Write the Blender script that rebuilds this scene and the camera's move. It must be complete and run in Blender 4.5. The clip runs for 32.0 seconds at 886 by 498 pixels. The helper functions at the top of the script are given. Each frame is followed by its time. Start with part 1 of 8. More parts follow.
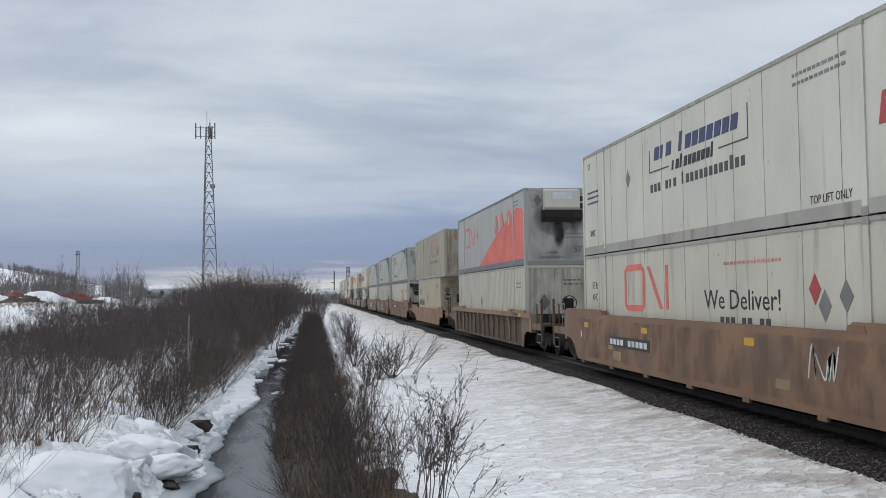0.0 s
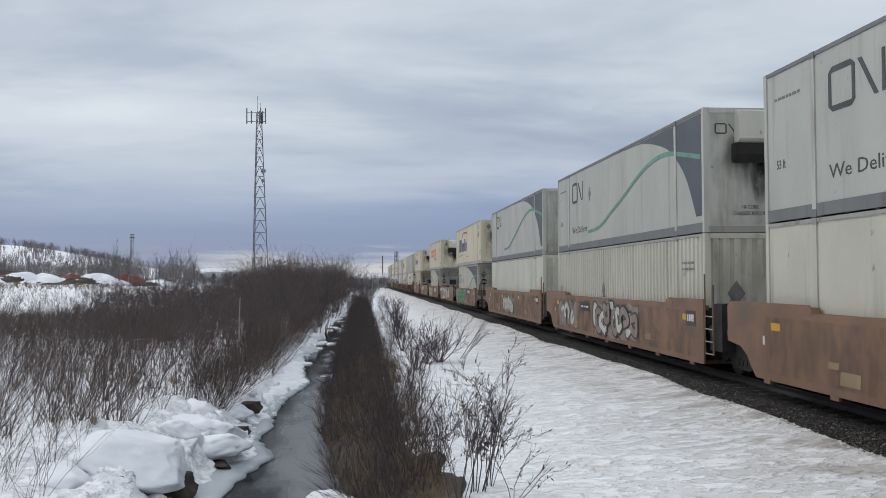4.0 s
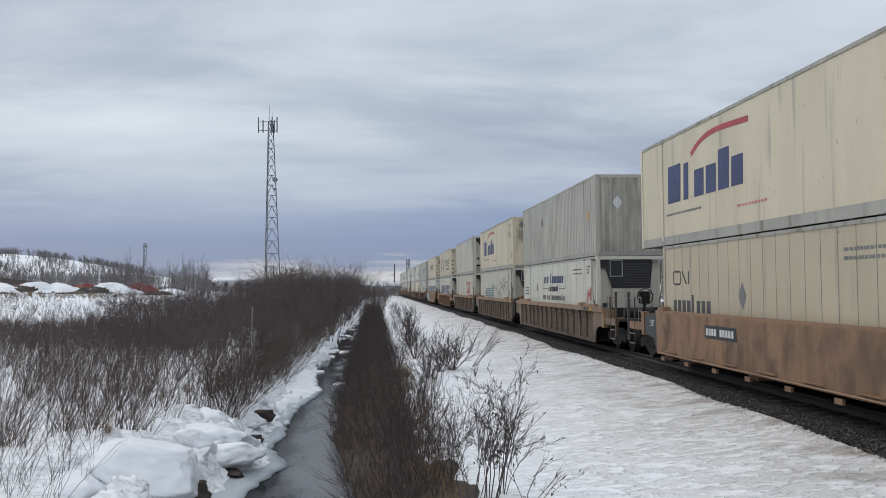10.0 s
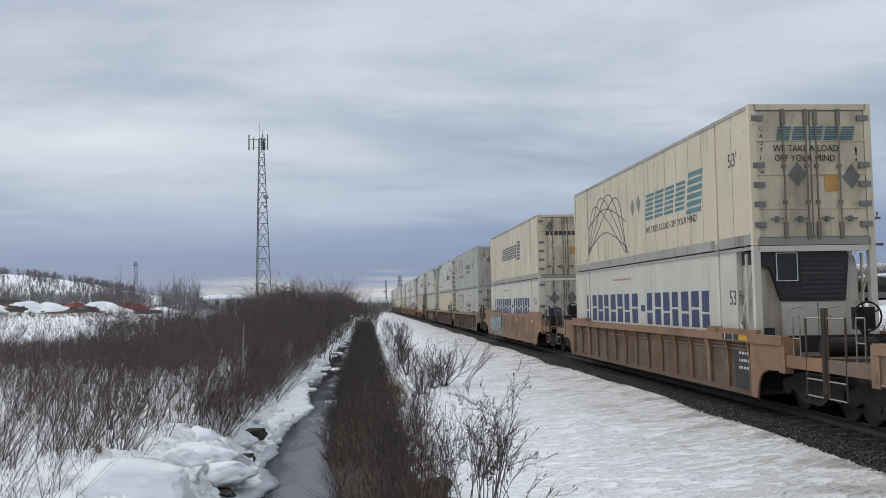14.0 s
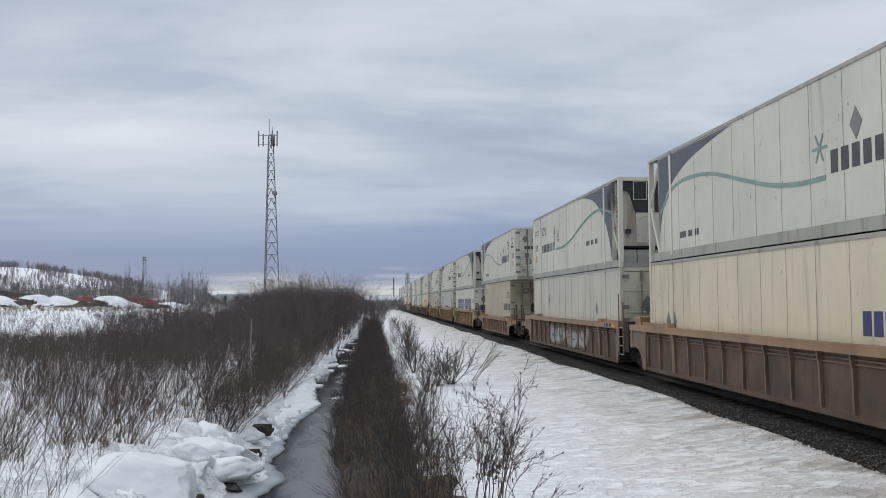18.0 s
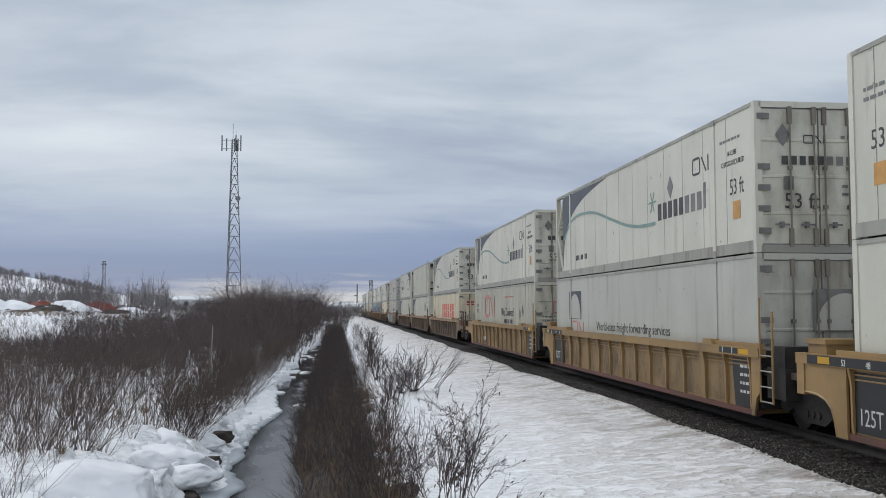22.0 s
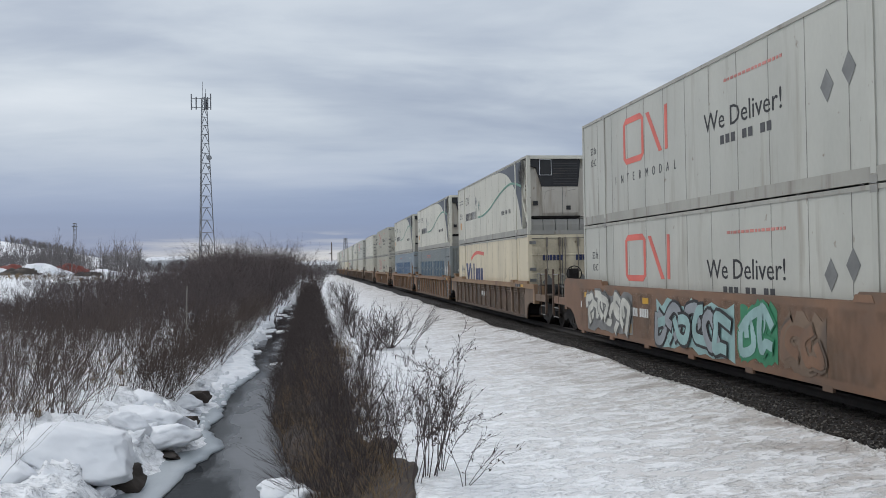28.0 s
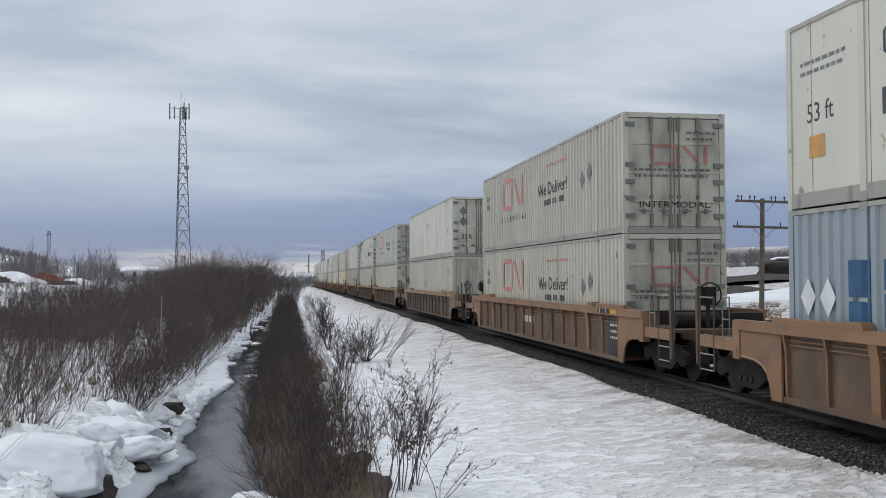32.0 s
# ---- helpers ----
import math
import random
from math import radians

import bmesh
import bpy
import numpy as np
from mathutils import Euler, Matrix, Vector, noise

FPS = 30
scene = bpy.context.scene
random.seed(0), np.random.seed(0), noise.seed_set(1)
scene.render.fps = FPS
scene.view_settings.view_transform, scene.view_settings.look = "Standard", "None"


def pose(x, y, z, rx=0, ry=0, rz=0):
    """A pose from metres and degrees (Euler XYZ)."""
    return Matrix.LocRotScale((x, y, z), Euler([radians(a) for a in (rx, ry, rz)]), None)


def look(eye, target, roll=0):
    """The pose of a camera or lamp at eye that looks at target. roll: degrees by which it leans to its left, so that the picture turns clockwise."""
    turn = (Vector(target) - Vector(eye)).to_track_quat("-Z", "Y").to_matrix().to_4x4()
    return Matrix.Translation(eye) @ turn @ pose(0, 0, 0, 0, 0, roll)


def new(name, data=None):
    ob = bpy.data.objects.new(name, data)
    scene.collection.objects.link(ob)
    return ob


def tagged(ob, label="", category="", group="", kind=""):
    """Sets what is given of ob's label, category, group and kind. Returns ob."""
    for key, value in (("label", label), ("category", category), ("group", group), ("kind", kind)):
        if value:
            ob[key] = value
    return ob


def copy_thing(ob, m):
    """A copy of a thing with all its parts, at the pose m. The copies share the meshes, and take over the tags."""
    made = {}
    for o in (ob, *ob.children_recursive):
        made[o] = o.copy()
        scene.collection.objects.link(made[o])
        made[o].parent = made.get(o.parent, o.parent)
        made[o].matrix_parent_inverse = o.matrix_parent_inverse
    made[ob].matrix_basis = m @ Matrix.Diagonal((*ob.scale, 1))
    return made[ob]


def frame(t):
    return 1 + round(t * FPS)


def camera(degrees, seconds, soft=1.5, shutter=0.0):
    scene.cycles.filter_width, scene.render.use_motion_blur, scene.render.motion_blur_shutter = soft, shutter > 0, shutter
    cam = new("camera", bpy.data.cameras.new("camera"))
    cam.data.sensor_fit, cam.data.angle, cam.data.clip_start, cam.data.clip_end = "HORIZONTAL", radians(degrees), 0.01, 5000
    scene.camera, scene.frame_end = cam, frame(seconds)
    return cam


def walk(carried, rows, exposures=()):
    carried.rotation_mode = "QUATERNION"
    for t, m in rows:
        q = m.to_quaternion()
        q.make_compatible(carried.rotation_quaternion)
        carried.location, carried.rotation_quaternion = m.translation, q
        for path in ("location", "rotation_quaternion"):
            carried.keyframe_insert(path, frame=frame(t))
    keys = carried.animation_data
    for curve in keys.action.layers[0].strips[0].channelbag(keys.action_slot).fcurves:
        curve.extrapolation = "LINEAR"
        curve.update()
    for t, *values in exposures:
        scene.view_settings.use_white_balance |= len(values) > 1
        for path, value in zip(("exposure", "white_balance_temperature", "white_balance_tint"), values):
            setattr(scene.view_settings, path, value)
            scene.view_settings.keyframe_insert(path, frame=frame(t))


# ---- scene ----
EYE = Vector((0.0, 0.0, 2.16))


def aim(yaw, pitch, roll):
    """The camera at its stand, turned by yaw (to its left), pitch (up) and roll."""
    a, b = radians(yaw), radians(pitch)
    way = Vector((-math.sin(a) * math.cos(b), math.cos(a) * math.cos(b), math.sin(b)))
    return look(EYE, EYE + way, roll)


cam = camera(50.56, 32.0, 0.85)
walk(cam, [
    (0.0, aim(-7.90, 2.74, -0.73)),
    (0.5, aim(-7.59, 2.65, -0.49)),
    (1.0, aim(-7.03, 2.79, -0.13)),
    (1.5, aim(-6.40, 2.51, -0.13)),
    (2.0, aim(-6.15, 2.42, -0.23)),
    (2.5, aim(-6.16, 2.47, -0.49)),
    (3.0, aim(-6.07, 2.26, -0.56)),
    (3.5, aim(-5.48, 2.04, -0.42)),
    (4.0, aim(-4.95, 1.85, -0.29)),
    (4.5, aim(-4.33, 1.81, -0.30)),
    (6.5, aim(-4.69, 2.23, -0.22)),
    (7.0, aim(-4.41, 2.35, -0.45)),
    (7.5, aim(-3.68, 2.33, -0.72)),
    (8.0, aim(-3.26, 2.20, -0.89)),
    (8.5, aim(-3.26, 2.02, -0.76)),
    (9.0, aim(-3.64, 1.91, -0.64)),
    (9.5, aim(-4.13, 2.08, -0.58)),
    (10.0, aim(-4.24, 2.32, -0.57)),
    (10.5, aim(-4.08, 2.53, -0.62)),
    (11.0, aim(-4.77, 2.72, -1.20)),
    (11.5, aim(-5.63, 2.61, -1.26)),
    (12.0, aim(-5.48, 2.64, -1.47)),
    (12.5, aim(-4.95, 2.55, -1.52)),
    (13.0, aim(-5.01, 2.14, -1.79)),
    (13.5, aim(-4.93, 2.50, -1.15)),
    (14.0, aim(-4.78, 3.29, -1.07)),
    (14.5, aim(-4.61, 3.17, -1.10)),
    (16.5, aim(-4.17, 3.09, -0.58)),
    (17.0, aim(-3.89, 3.11, -0.37)),
    (17.5, aim(-4.11, 3.31, -0.18)),
    (18.0, aim(-4.28, 3.18, -0.42)),
    (18.5, aim(-4.77, 3.28, -0.87)),
    (19.0, aim(-4.77, 2.85, -0.66)),
    (19.5, aim(-4.67, 2.79, -0.27)),
    (20.0, aim(-4.95, 2.96, -0.03)),
    (20.5, aim(-4.88, 2.90, 0.14)),
    (21.0, aim(-5.54, 3.38, -0.03)),
    (21.5, aim(-6.37, 3.55, -0.03)),
    (22.0, aim(-6.49, 3.61, -0.01)),
    (22.5, aim(-6.17, 4.01, -0.26)),
    (23.0, aim(-6.18, 4.18, -0.62)),
    (23.5, aim(-6.30, 4.02, -0.61)),
    (24.0, aim(-7.36, 2.76, -0.24)),
    (24.5, aim(-8.23, 1.39, -0.23)),
    (25.0, aim(-7.61, 0.95, -0.05)),
    (25.5, aim(-6.93, 0.05, -0.49)),
    (27.5, aim(-7.61, 0.55, -0.74)),
    (28.0, aim(-8.03, 0.95, -0.95)),
    (28.5, aim(-8.99, 1.01, -0.94)),
    (29.0, aim(-10.06, 0.79, -0.71)),
    (29.5, aim(-9.55, 0.25, -0.97)),
    (30.0, aim(-9.24, 0.25, -0.83)),
    (30.5, aim(-9.30, 0.72, -0.33)),
    (31.0, aim(-9.60, 1.20, -0.21)),
    (31.5, aim(-9.68, 1.59, -0.29)),
    (32.0, aim(-9.41, 1.77, -0.21)),
])

# ---- world and sun: a thick overcast with a pale strip at the horizon ----
SUN_AZ, SUN_EL = radians(-35), radians(38)
world = bpy.data.worlds.new("world")
scene.world = world
world.use_nodes = True
wn, wl = world.node_tree.nodes, world.node_tree.links
wn.clear()


def wnode(kind, **values):
    n = wn.new(kind)
    for k, v in values.items():
        if k in n.inputs:
            n.inputs[k].default_value = v
    return n


def wmath(op, a, b=None):
    n = wn.new("ShaderNodeMath")
    n.operation = op
    for i, v in enumerate((a, b)):
        if v is None:
            continue
        if isinstance(v, (int, float)):
            n.inputs[i].default_value = v
        else:
            wl.new(v, n.inputs[i])
    return n.outputs[0]


def wramp(fac, stops):
    n = wn.new("ShaderNodeValToRGB")
    e = n.color_ramp.elements
    while len(e) < len(stops):
        e.new(0.5)
    for i, (p, c) in enumerate(stops):
        e[i].position, e[i].color = p, (*c, 1)
    wl.new(fac, n.inputs[0])
    return n.outputs[0]


def wmix(fac, a, b, mode="MIX"):
    n = wn.new("ShaderNodeMix")
    n.data_type, n.blend_type = "RGBA", mode
    for i, v in ((0, fac), (6, a), (7, b)):
        if isinstance(v, (int, float)):
            n.inputs[i].default_value = v
        elif isinstance(v, tuple):
            n.inputs[i].default_value = (*v, 1)
        else:
            wl.new(v, n.inputs[i])
    return n.outputs[2]


coord = wn.new("ShaderNodeTexCoord").outputs["Generated"]
sep = wn.new("ShaderNodeSeparateXYZ")
wl.new(coord, sep.inputs[0])
up = wmath("MAXIMUM", sep.outputs[2], 0.0)
low = wmath("ADD", up, 0.10)
comb = wn.new("ShaderNodeCombineXYZ")
sideways = wmath("DIVIDE", sep.outputs[0], low)
wl.new(sideways, comb.inputs[0])
wl.new(wmath("DIVIDE", sep.outputs[1], low), comb.inputs[1])


def cloud(scale, detail, rough, stretch, shift):
    mp = wn.new("ShaderNodeMapping")
    mp.inputs["Scale"].default_value, mp.inputs["Location"].default_value = stretch, shift
    wl.new(comb.outputs[0], mp.inputs[0])
    n = wnode("ShaderNodeTexNoise", Scale=scale, Detail=detail, Roughness=rough, Distortion=0.35)
    wl.new(mp.outputs[0], n.inputs["Vector"])
    return n.outputs[0]


big = cloud(0.55, 5.0, 0.5, (0.75, 1.0, 1.0), (3.1, 0.4, 0.0))
small = cloud(1.9, 7.0, 0.55, (0.6, 1.0, 1.0), (7.7, 2.0, 0.0))
tone = wmath("ADD", wmath("MULTIPLY", big, 0.72), wmath("MULTIPLY", small, 0.28))
# the deck is thicker towards the right-hand side of the line
tone = wmath("SUBTRACT", tone, wmath("MULTIPLY", sideways, 0.028))
# height above the horizon: pale strip, blue-grey band, then the soft grey deck
deck = wramp(tone, [(0.34, (0.31, 0.365, 0.48)), (0.47, (0.455, 0.515, 0.61)), (0.55, (0.595, 0.655, 0.728)), (0.68, (0.735, 0.785, 0.842))])
rise = wmath("ADD", up, wmath("MULTIPLY", wmath("SUBTRACT", small, 0.5), 0.05))
dull = wramp(rise, [(0.0, (0.30, 0.36, 0.50)), (0.03, (0.222, 0.288, 0.455)), (0.075, (0.228, 0.304, 0.492)), (0.14, (0.39, 0.455, 0.58))])
band = wramp(rise,
             [(0.0, (0.66, 0.67, 0.69)), (0.012, (0.58, 0.60, 0.64)), (0.032, (0.222, 0.288, 0.455)), (0.075, (0.228, 0.304, 0.492)), (0.14, (0.39, 0.455, 0.58))])
# the pale strip closes up over the yard
opening = wn.new("ShaderNodeMapRange")
opening.inputs[1].default_value, opening.inputs[2].default_value = -0.22, -0.13
wl.new(sep.outputs[0], opening.inputs[0])
band = wmix(opening.outputs[0], dull, band)
sky_col = wmix(wramp(up, [(0.05, (0, 0, 0)), (0.17, (1, 1, 1))]), band, deck)
bright = wramp(up, [(0.30, (1, 1, 1)), (0.75, (1.55, 1.52, 1.48))])
sky_col = wmix(1.0, sky_col, bright, "MULTIPLY")
clear = wn.new("ShaderNodeTexSky")
clear.sky_type, clear.sun_disc = "NISHITA", False
clear.sun_elevation, clear.sun_rotation = SUN_EL, SUN_AZ
scaled = wmix(1.0, clear.outputs[0], (0.10, 0.10, 0.10), "MULTIPLY")
sky_col = wmix(0.08, sky_col, scaled)
bg = wnode("ShaderNodeBackground", Strength=1.0)
wl.new(sky_col, bg.inputs[0])
wo = wn.new("ShaderNodeOutputWorld")
wl.new(bg.outputs[0], wo.inputs[0])

sun = new("sun", bpy.data.lights.new("sun", "SUN"))
sun.data.energy, sun.data.angle, sun.data.color = 0.9, radians(25), (1.0, 0.97, 0.93)
toward = Vector((math.sin(SUN_AZ) * math.cos(SUN_EL), math.cos(SUN_AZ) * math.cos(SUN_EL), math.sin(SUN_EL)))
sun.matrix_world = look(toward * 300, (0, 0, 0))

# ---- materials ----
def material(name, colour, rough=0.6, metal=0.0, vary=0.25, scale=3.0, fine=40.0, bump=0.15, dark=None, stretch=(1, 1, 1),
             stain=None, stain_at=0.62, stain_width=0.08, stain_scale=1.2, stain_stretch=(1, 1, 1), each=0.0, spec=0.5, spots=None):
    """Base colour with grain at two scales, an optional second colour in patches, fine relief, and a shift from object to object."""
    m = bpy.data.materials.new(name)
    m.use_nodes = True
    nt = m.node_tree
    n, lk = nt.nodes, nt.links
    out = n["Principled BSDF"]
    tc = n.new("ShaderNodeTexCoord")

    def grain(s, st, detail=4.0):
        mp = n.new("ShaderNodeMapping")
        mp.inputs["Scale"].default_value = st
        lk.new(tc.outputs["Object"], mp.inputs[0])
        if each:
            inf = n.new("ShaderNodeObjectInfo")
            mul = n.new("ShaderNodeVectorMath")
            mul.operation = "SCALE"
            mul.inputs[0].default_value = (37.0, 53.0, 29.0)
            lk.new(inf.outputs["Random"], mul.inputs["Scale"])
            lk.new(mul.outputs[0], mp.inputs["Location"])
        t = n.new("ShaderNodeTexNoise")
        t.inputs["Scale"].default_value, t.inputs["Detail"].default_value = s, detail
        lk.new(mp.outputs[0], t.inputs["Vector"])
        return t.outputs[0]

    def blend(fac, a, b, mode="MIX"):
        x = n.new("ShaderNodeMix")
        x.data_type, x.blend_type = "RGBA", mode
        for i, v in ((0, fac), (6, a), (7, b)):
            if isinstance(v, (int, float)):
                x.inputs[i].default_value = v
            elif isinstance(v, tuple):
                x.inputs[i].default_value = (*v, 1)
            else:
                lk.new(v, x.inputs[i])
        return x.outputs[2]

    def step(fac, lo, hi):
        x = n.new("ShaderNodeMapRange")
        x.inputs[1].default_value, x.inputs[2].default_value = lo, hi
        lk.new(fac, x.inputs[0])
        return x.outputs[0]

    second = dark or tuple(c * (1 - vary) for c in colour)
    col = blend(step(grain(scale, stretch), 0.35, 0.7), colour, second)
    g2 = grain(fine, stretch, 3.0)
    lite = n.new("ShaderNodeMapRange")
    lite.inputs[3].default_value, lite.inputs[4].default_value = 1 - vary * 0.35, 1 + vary * 0.35
    lk.new(g2, lite.inputs[0])
    grey = n.new("ShaderNodeCombineColor")
    for i in range(3):
        lk.new(lite.outputs[0], grey.inputs[i])
    col = blend(1.0, col, grey.outputs[0], "MULTIPLY")
    if stain:
        col = blend(step(grain(stain_scale, stain_stretch, 6.0), stain_at, stain_at + stain_width), col, stain)
    if spots:
        col = blend(step(grain(4.5, (1, 1, 0.8), 5.0), 0.69, 0.76), col, spots)
    if each:
        inf = n.new("ShaderNodeObjectInfo")
        hv = n.new("ShaderNodeHueSaturation")
        mr = n.new("ShaderNodeMapRange")
        mr.inputs[3].default_value, mr.inputs[4].default_value = 1 - each, 1 + each
        lk.new(inf.outputs["Random"], mr.inputs[0])
        lk.new(mr.outputs[0], hv.inputs["Value"])
        lk.new(col, hv.inputs["Color"])
        col = hv.outputs[0]
    lk.new(col, out.inputs["Base Color"])
    out.inputs["Roughness"].default_value, out.inputs["Metallic"].default_value = rough, metal
    out.inputs["Specular IOR Level"].default_value = spec
    if bump:
        b = n.new("ShaderNodeBump")
        b.inputs["Strength"].default_value, b.inputs["Distance"].default_value = bump, 0.02
        lk.new(g2, b.inputs["Height"])
        lk.new(b.outputs[0], out.inputs["Normal"])
    return m


STREAK = (2.2, 2.2, 0.22)
BROAD = (0.9, 0.55, 0.9)
GRIME = (0.30, 0.27, 0.22)


def paint(name, colour, grime=GRIME, at=0.575, rough=0.5, vary=0.14, streak=STREAK):
    """Weathered container paint, with run-down streaks and dirt."""
    return material(name, colour, rough, 0.0, vary, 0.8, 14.0, 0.04, None, (1, 1, 0.5), grime, at, 0.22, 1.5, streak, 0.05, spots=tuple(0.25 * c + 0.5 * r for c, r in zip(colour, (0.24, 0.15, 0.09))))


M = dict(
    white=paint("white container paint", (0.535, 0.510, 0.420)),
    bright=paint("clean white container paint", (0.615, 0.595, 0.505), at=0.62),
    cream=paint("cream container paint", (0.640, 0.562, 0.405)),
    tan=paint("tan container paint", (0.48, 0.410, 0.285)),
    dirty=paint("dirty rust-streaked container paint", (0.450, 0.405, 0.320), (0.215, 0.150, 0.095), 0.54, 0.6, 0.2),
    grey=paint("grey container paint", (0.40, 0.40, 0.375)),
    pale=paint("pale grey container paint", (0.475, 0.470, 0.415)),
    oldgrey=paint("weathered grey container paint", (0.45, 0.43, 0.37), (0.20, 0.16, 0.12), 0.55),
    blue=paint("blue-grey container paint", (0.300, 0.345, 0.375)),
    tealgrey=paint("grey-teal container paint", (0.240, 0.262, 0.258)),
    rail=paint("galvanised rail", (0.30, 0.29, 0.26), (0.22, 0.18, 0.12), 0.6, 0.45),
    darkrail=paint("dark grey rail", (0.16, 0.16, 0.16), (0.10, 0.08, 0.07)),
    black=material("black plastic grille", (0.018, 0.018, 0.02), 0.5, 0, 0.4, 4, 30),
    soot=material("sooty dark steel", (0.028, 0.025, 0.023), 0.95, 0, 0.5, 3, 25, 0.3),
    steel=material("dull steel", (0.30, 0.29, 0.27), 0.45, 0.6, 0.4, 6, 40, 0.1, None, (1, 1, 1), (0.12, 0.06, 0.03), 0.6, 0.1, 4),
    rust=paint("rust-brown car paint", (0.225, 0.122, 0.070), (0.125, 0.085, 0.060), 0.49, 0.6, 0.28, streak=BROAD),
    orange=paint("faded orange car paint", (0.275, 0.152, 0.078), (0.135, 0.078, 0.052), 0.53, 0.6, 0.25, streak=BROAD),
    yellow=paint("ochre yellow car paint", (0.33, 0.205, 0.080), (0.16, 0.105, 0.06), 0.57, 0.55, 0.22, streak=BROAD),
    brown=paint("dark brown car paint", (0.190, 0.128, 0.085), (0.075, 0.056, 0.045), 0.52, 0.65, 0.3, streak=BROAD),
    # side sheets darker than the chords: brake dust and recess shade in one colour
    brown_sheet=paint("brown side sheet, dust and recess shade", (0.118, 0.074, 0.049), (0.058, 0.046, 0.036), 0.47, 0.8, 0.4, streak=BROAD),
    orange_sheet=paint("orange side sheet, dust and recess shade", (0.165, 0.106, 0.066), (0.090, 0.062, 0.044), 0.52, 0.75, 0.3, streak=BROAD),
    yellow_sheet=paint("ochre side sheet, dust and recess shade", (0.27, 0.17, 0.072), (0.15, 0.10, 0.06), 0.55, 0.6, 0.25, streak=BROAD),
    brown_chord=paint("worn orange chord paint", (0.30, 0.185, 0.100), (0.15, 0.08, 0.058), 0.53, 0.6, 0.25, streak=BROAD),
    rod=paint("grimy locking rod", (0.21, 0.185, 0.15), (0.11, 0.085, 0.06), 0.5, 0.6, 0.2),
    seam=material("dirty sealant line", (0.17, 0.16, 0.14), 0.8, 0, 0.4, 2, 20, 0.0),
    lowrail=paint("dull grey bottom rail", (0.365, 0.352, 0.305), (0.16, 0.135, 0.105), 0.55, 0.5, 0.2),
    endplate=paint("dark grey end paint", (0.050, 0.050, 0.052), (0.075, 0.062, 0.050), 0.5, 0.7, 0.3),
    maroon_base=paint("maroon base strip", (0.150, 0.060, 0.045), (0.085, 0.060, 0.048), 0.52, 0.65, 0.25),
    unit=paint("dusty off-white plastic", (0.50, 0.465, 0.40), (0.27, 0.22, 0.165), 0.52, 0.55, 0.16),
    sign=material("black sign board", (0.02, 0.02, 0.02), 0.5, 0, 0.3, 3, 20, 0.05),
    ink=material("black marking", (0.02, 0.02, 0.022), 0.6, 0, 0.4, 3, 20, 0.0),
    greyink=material("dark grey marking", (0.065, 0.065, 0.068), 0.6, 0, 0.4, 3, 20, 0.0),
    red=material("red marking", (0.42, 0.055, 0.055), 0.55, 0, 0.3, 2, 12, 0.0),
    maroon=material("dull maroon marking", (0.24, 0.060, 0.050), 0.6, 0, 0.3, 2, 12, 0.0),
    coral=material("faded coral marking", (0.72, 0.16, 0.12), 0.6, 0, 0.25, 1, 12, 0.0),
    palered=material("faded red marking", (0.62, 0.24, 0.20), 0.6, 0, 0.35, 2, 14, 0.0),
    navy=material("navy marking", (0.035, 0.05, 0.14), 0.55, 0, 0.35, 2, 14, 0.0),
    royal=material("blue marking", (0.03, 0.11, 0.23), 0.55, 0, 0.35, 2, 14, 0.0),
    deepteal=material("dark teal marking", (0.035, 0.095, 0.150), 0.55, 0, 0.35, 2, 14, 0.0),
    teal=material("teal marking", (0.10, 0.22, 0.24), 0.55, 0, 0.35, 2, 14, 0.0),
    slate=material("slate grey paint field", (0.075, 0.085, 0.10), 0.5, 0, 0.25, 1, 12, 0.0),
    green=material("green line", (0.135, 0.305, 0.215), 0.5, 0, 0.25, 2, 12, 0.0),
    sage=material("grey-green line", (0.22, 0.33, 0.29), 0.5, 0, 0.25, 2, 12, 0.0),
    placard=material("grey placard holder", (0.22, 0.22, 0.21), 0.5, 0.3, 0.3, 2, 12, 0.0),
    silver=material("white placard", (0.70, 0.71, 0.72), 0.5, 0, 0.2, 2, 12, 0.0),
    amber=material("yellow reflector", (0.62, 0.34, 0.02), 0.4, 0, 0.2, 2, 12, 0.0),
    label=material("orange sticker", (0.58, 0.30, 0.08), 0.5, 0, 0.3, 3, 20, 0.0),
    chalk=material("white lettering", (0.66, 0.66, 0.63), 0.6, 0, 0.3, 3, 20, 0.0),
    wheel=material("brown wheel steel", (0.035, 0.027, 0.022), 0.8, 0.2, 0.4, 4, 30, 0.2),
    lime=material("lime spray paint", (0.52, 0.62, 0.06), 0.5, 0, 0.25, 2, 12, 0.0),
    jade=material("green spray paint", (0.035, 0.23, 0.11), 0.5, 0, 0.25, 2, 12, 0.0),
    mauve=material("mauve spray paint", (0.36, 0.17, 0.38), 0.5, 0, 0.25, 2, 12, 0.0),
    pink=material("pink spray paint", (0.52, 0.16, 0.24), 0.5, 0, 0.25, 2, 12, 0.0),
    aqua=material("pale aqua spray paint", (0.30, 0.46, 0.44), 0.5, 0, 0.3, 2, 12, 0.0),
    bone=material("off-white spray paint", (0.58, 0.57, 0.50), 0.5, 0, 0.3, 2, 12, 0.0),
    primer=material("faded pinkish primer", (0.29, 0.225, 0.19), 0.7, 0, 0.35, 2, 14, 0.0),
    patch=material("tan paint patch", (0.33, 0.235, 0.13), 0.7, 0, 0.35, 2, 14, 0.0),
    ash=material("grey spray paint", (0.30, 0.32, 0.33), 0.5, 0, 0.3, 2, 12, 0.0),
)
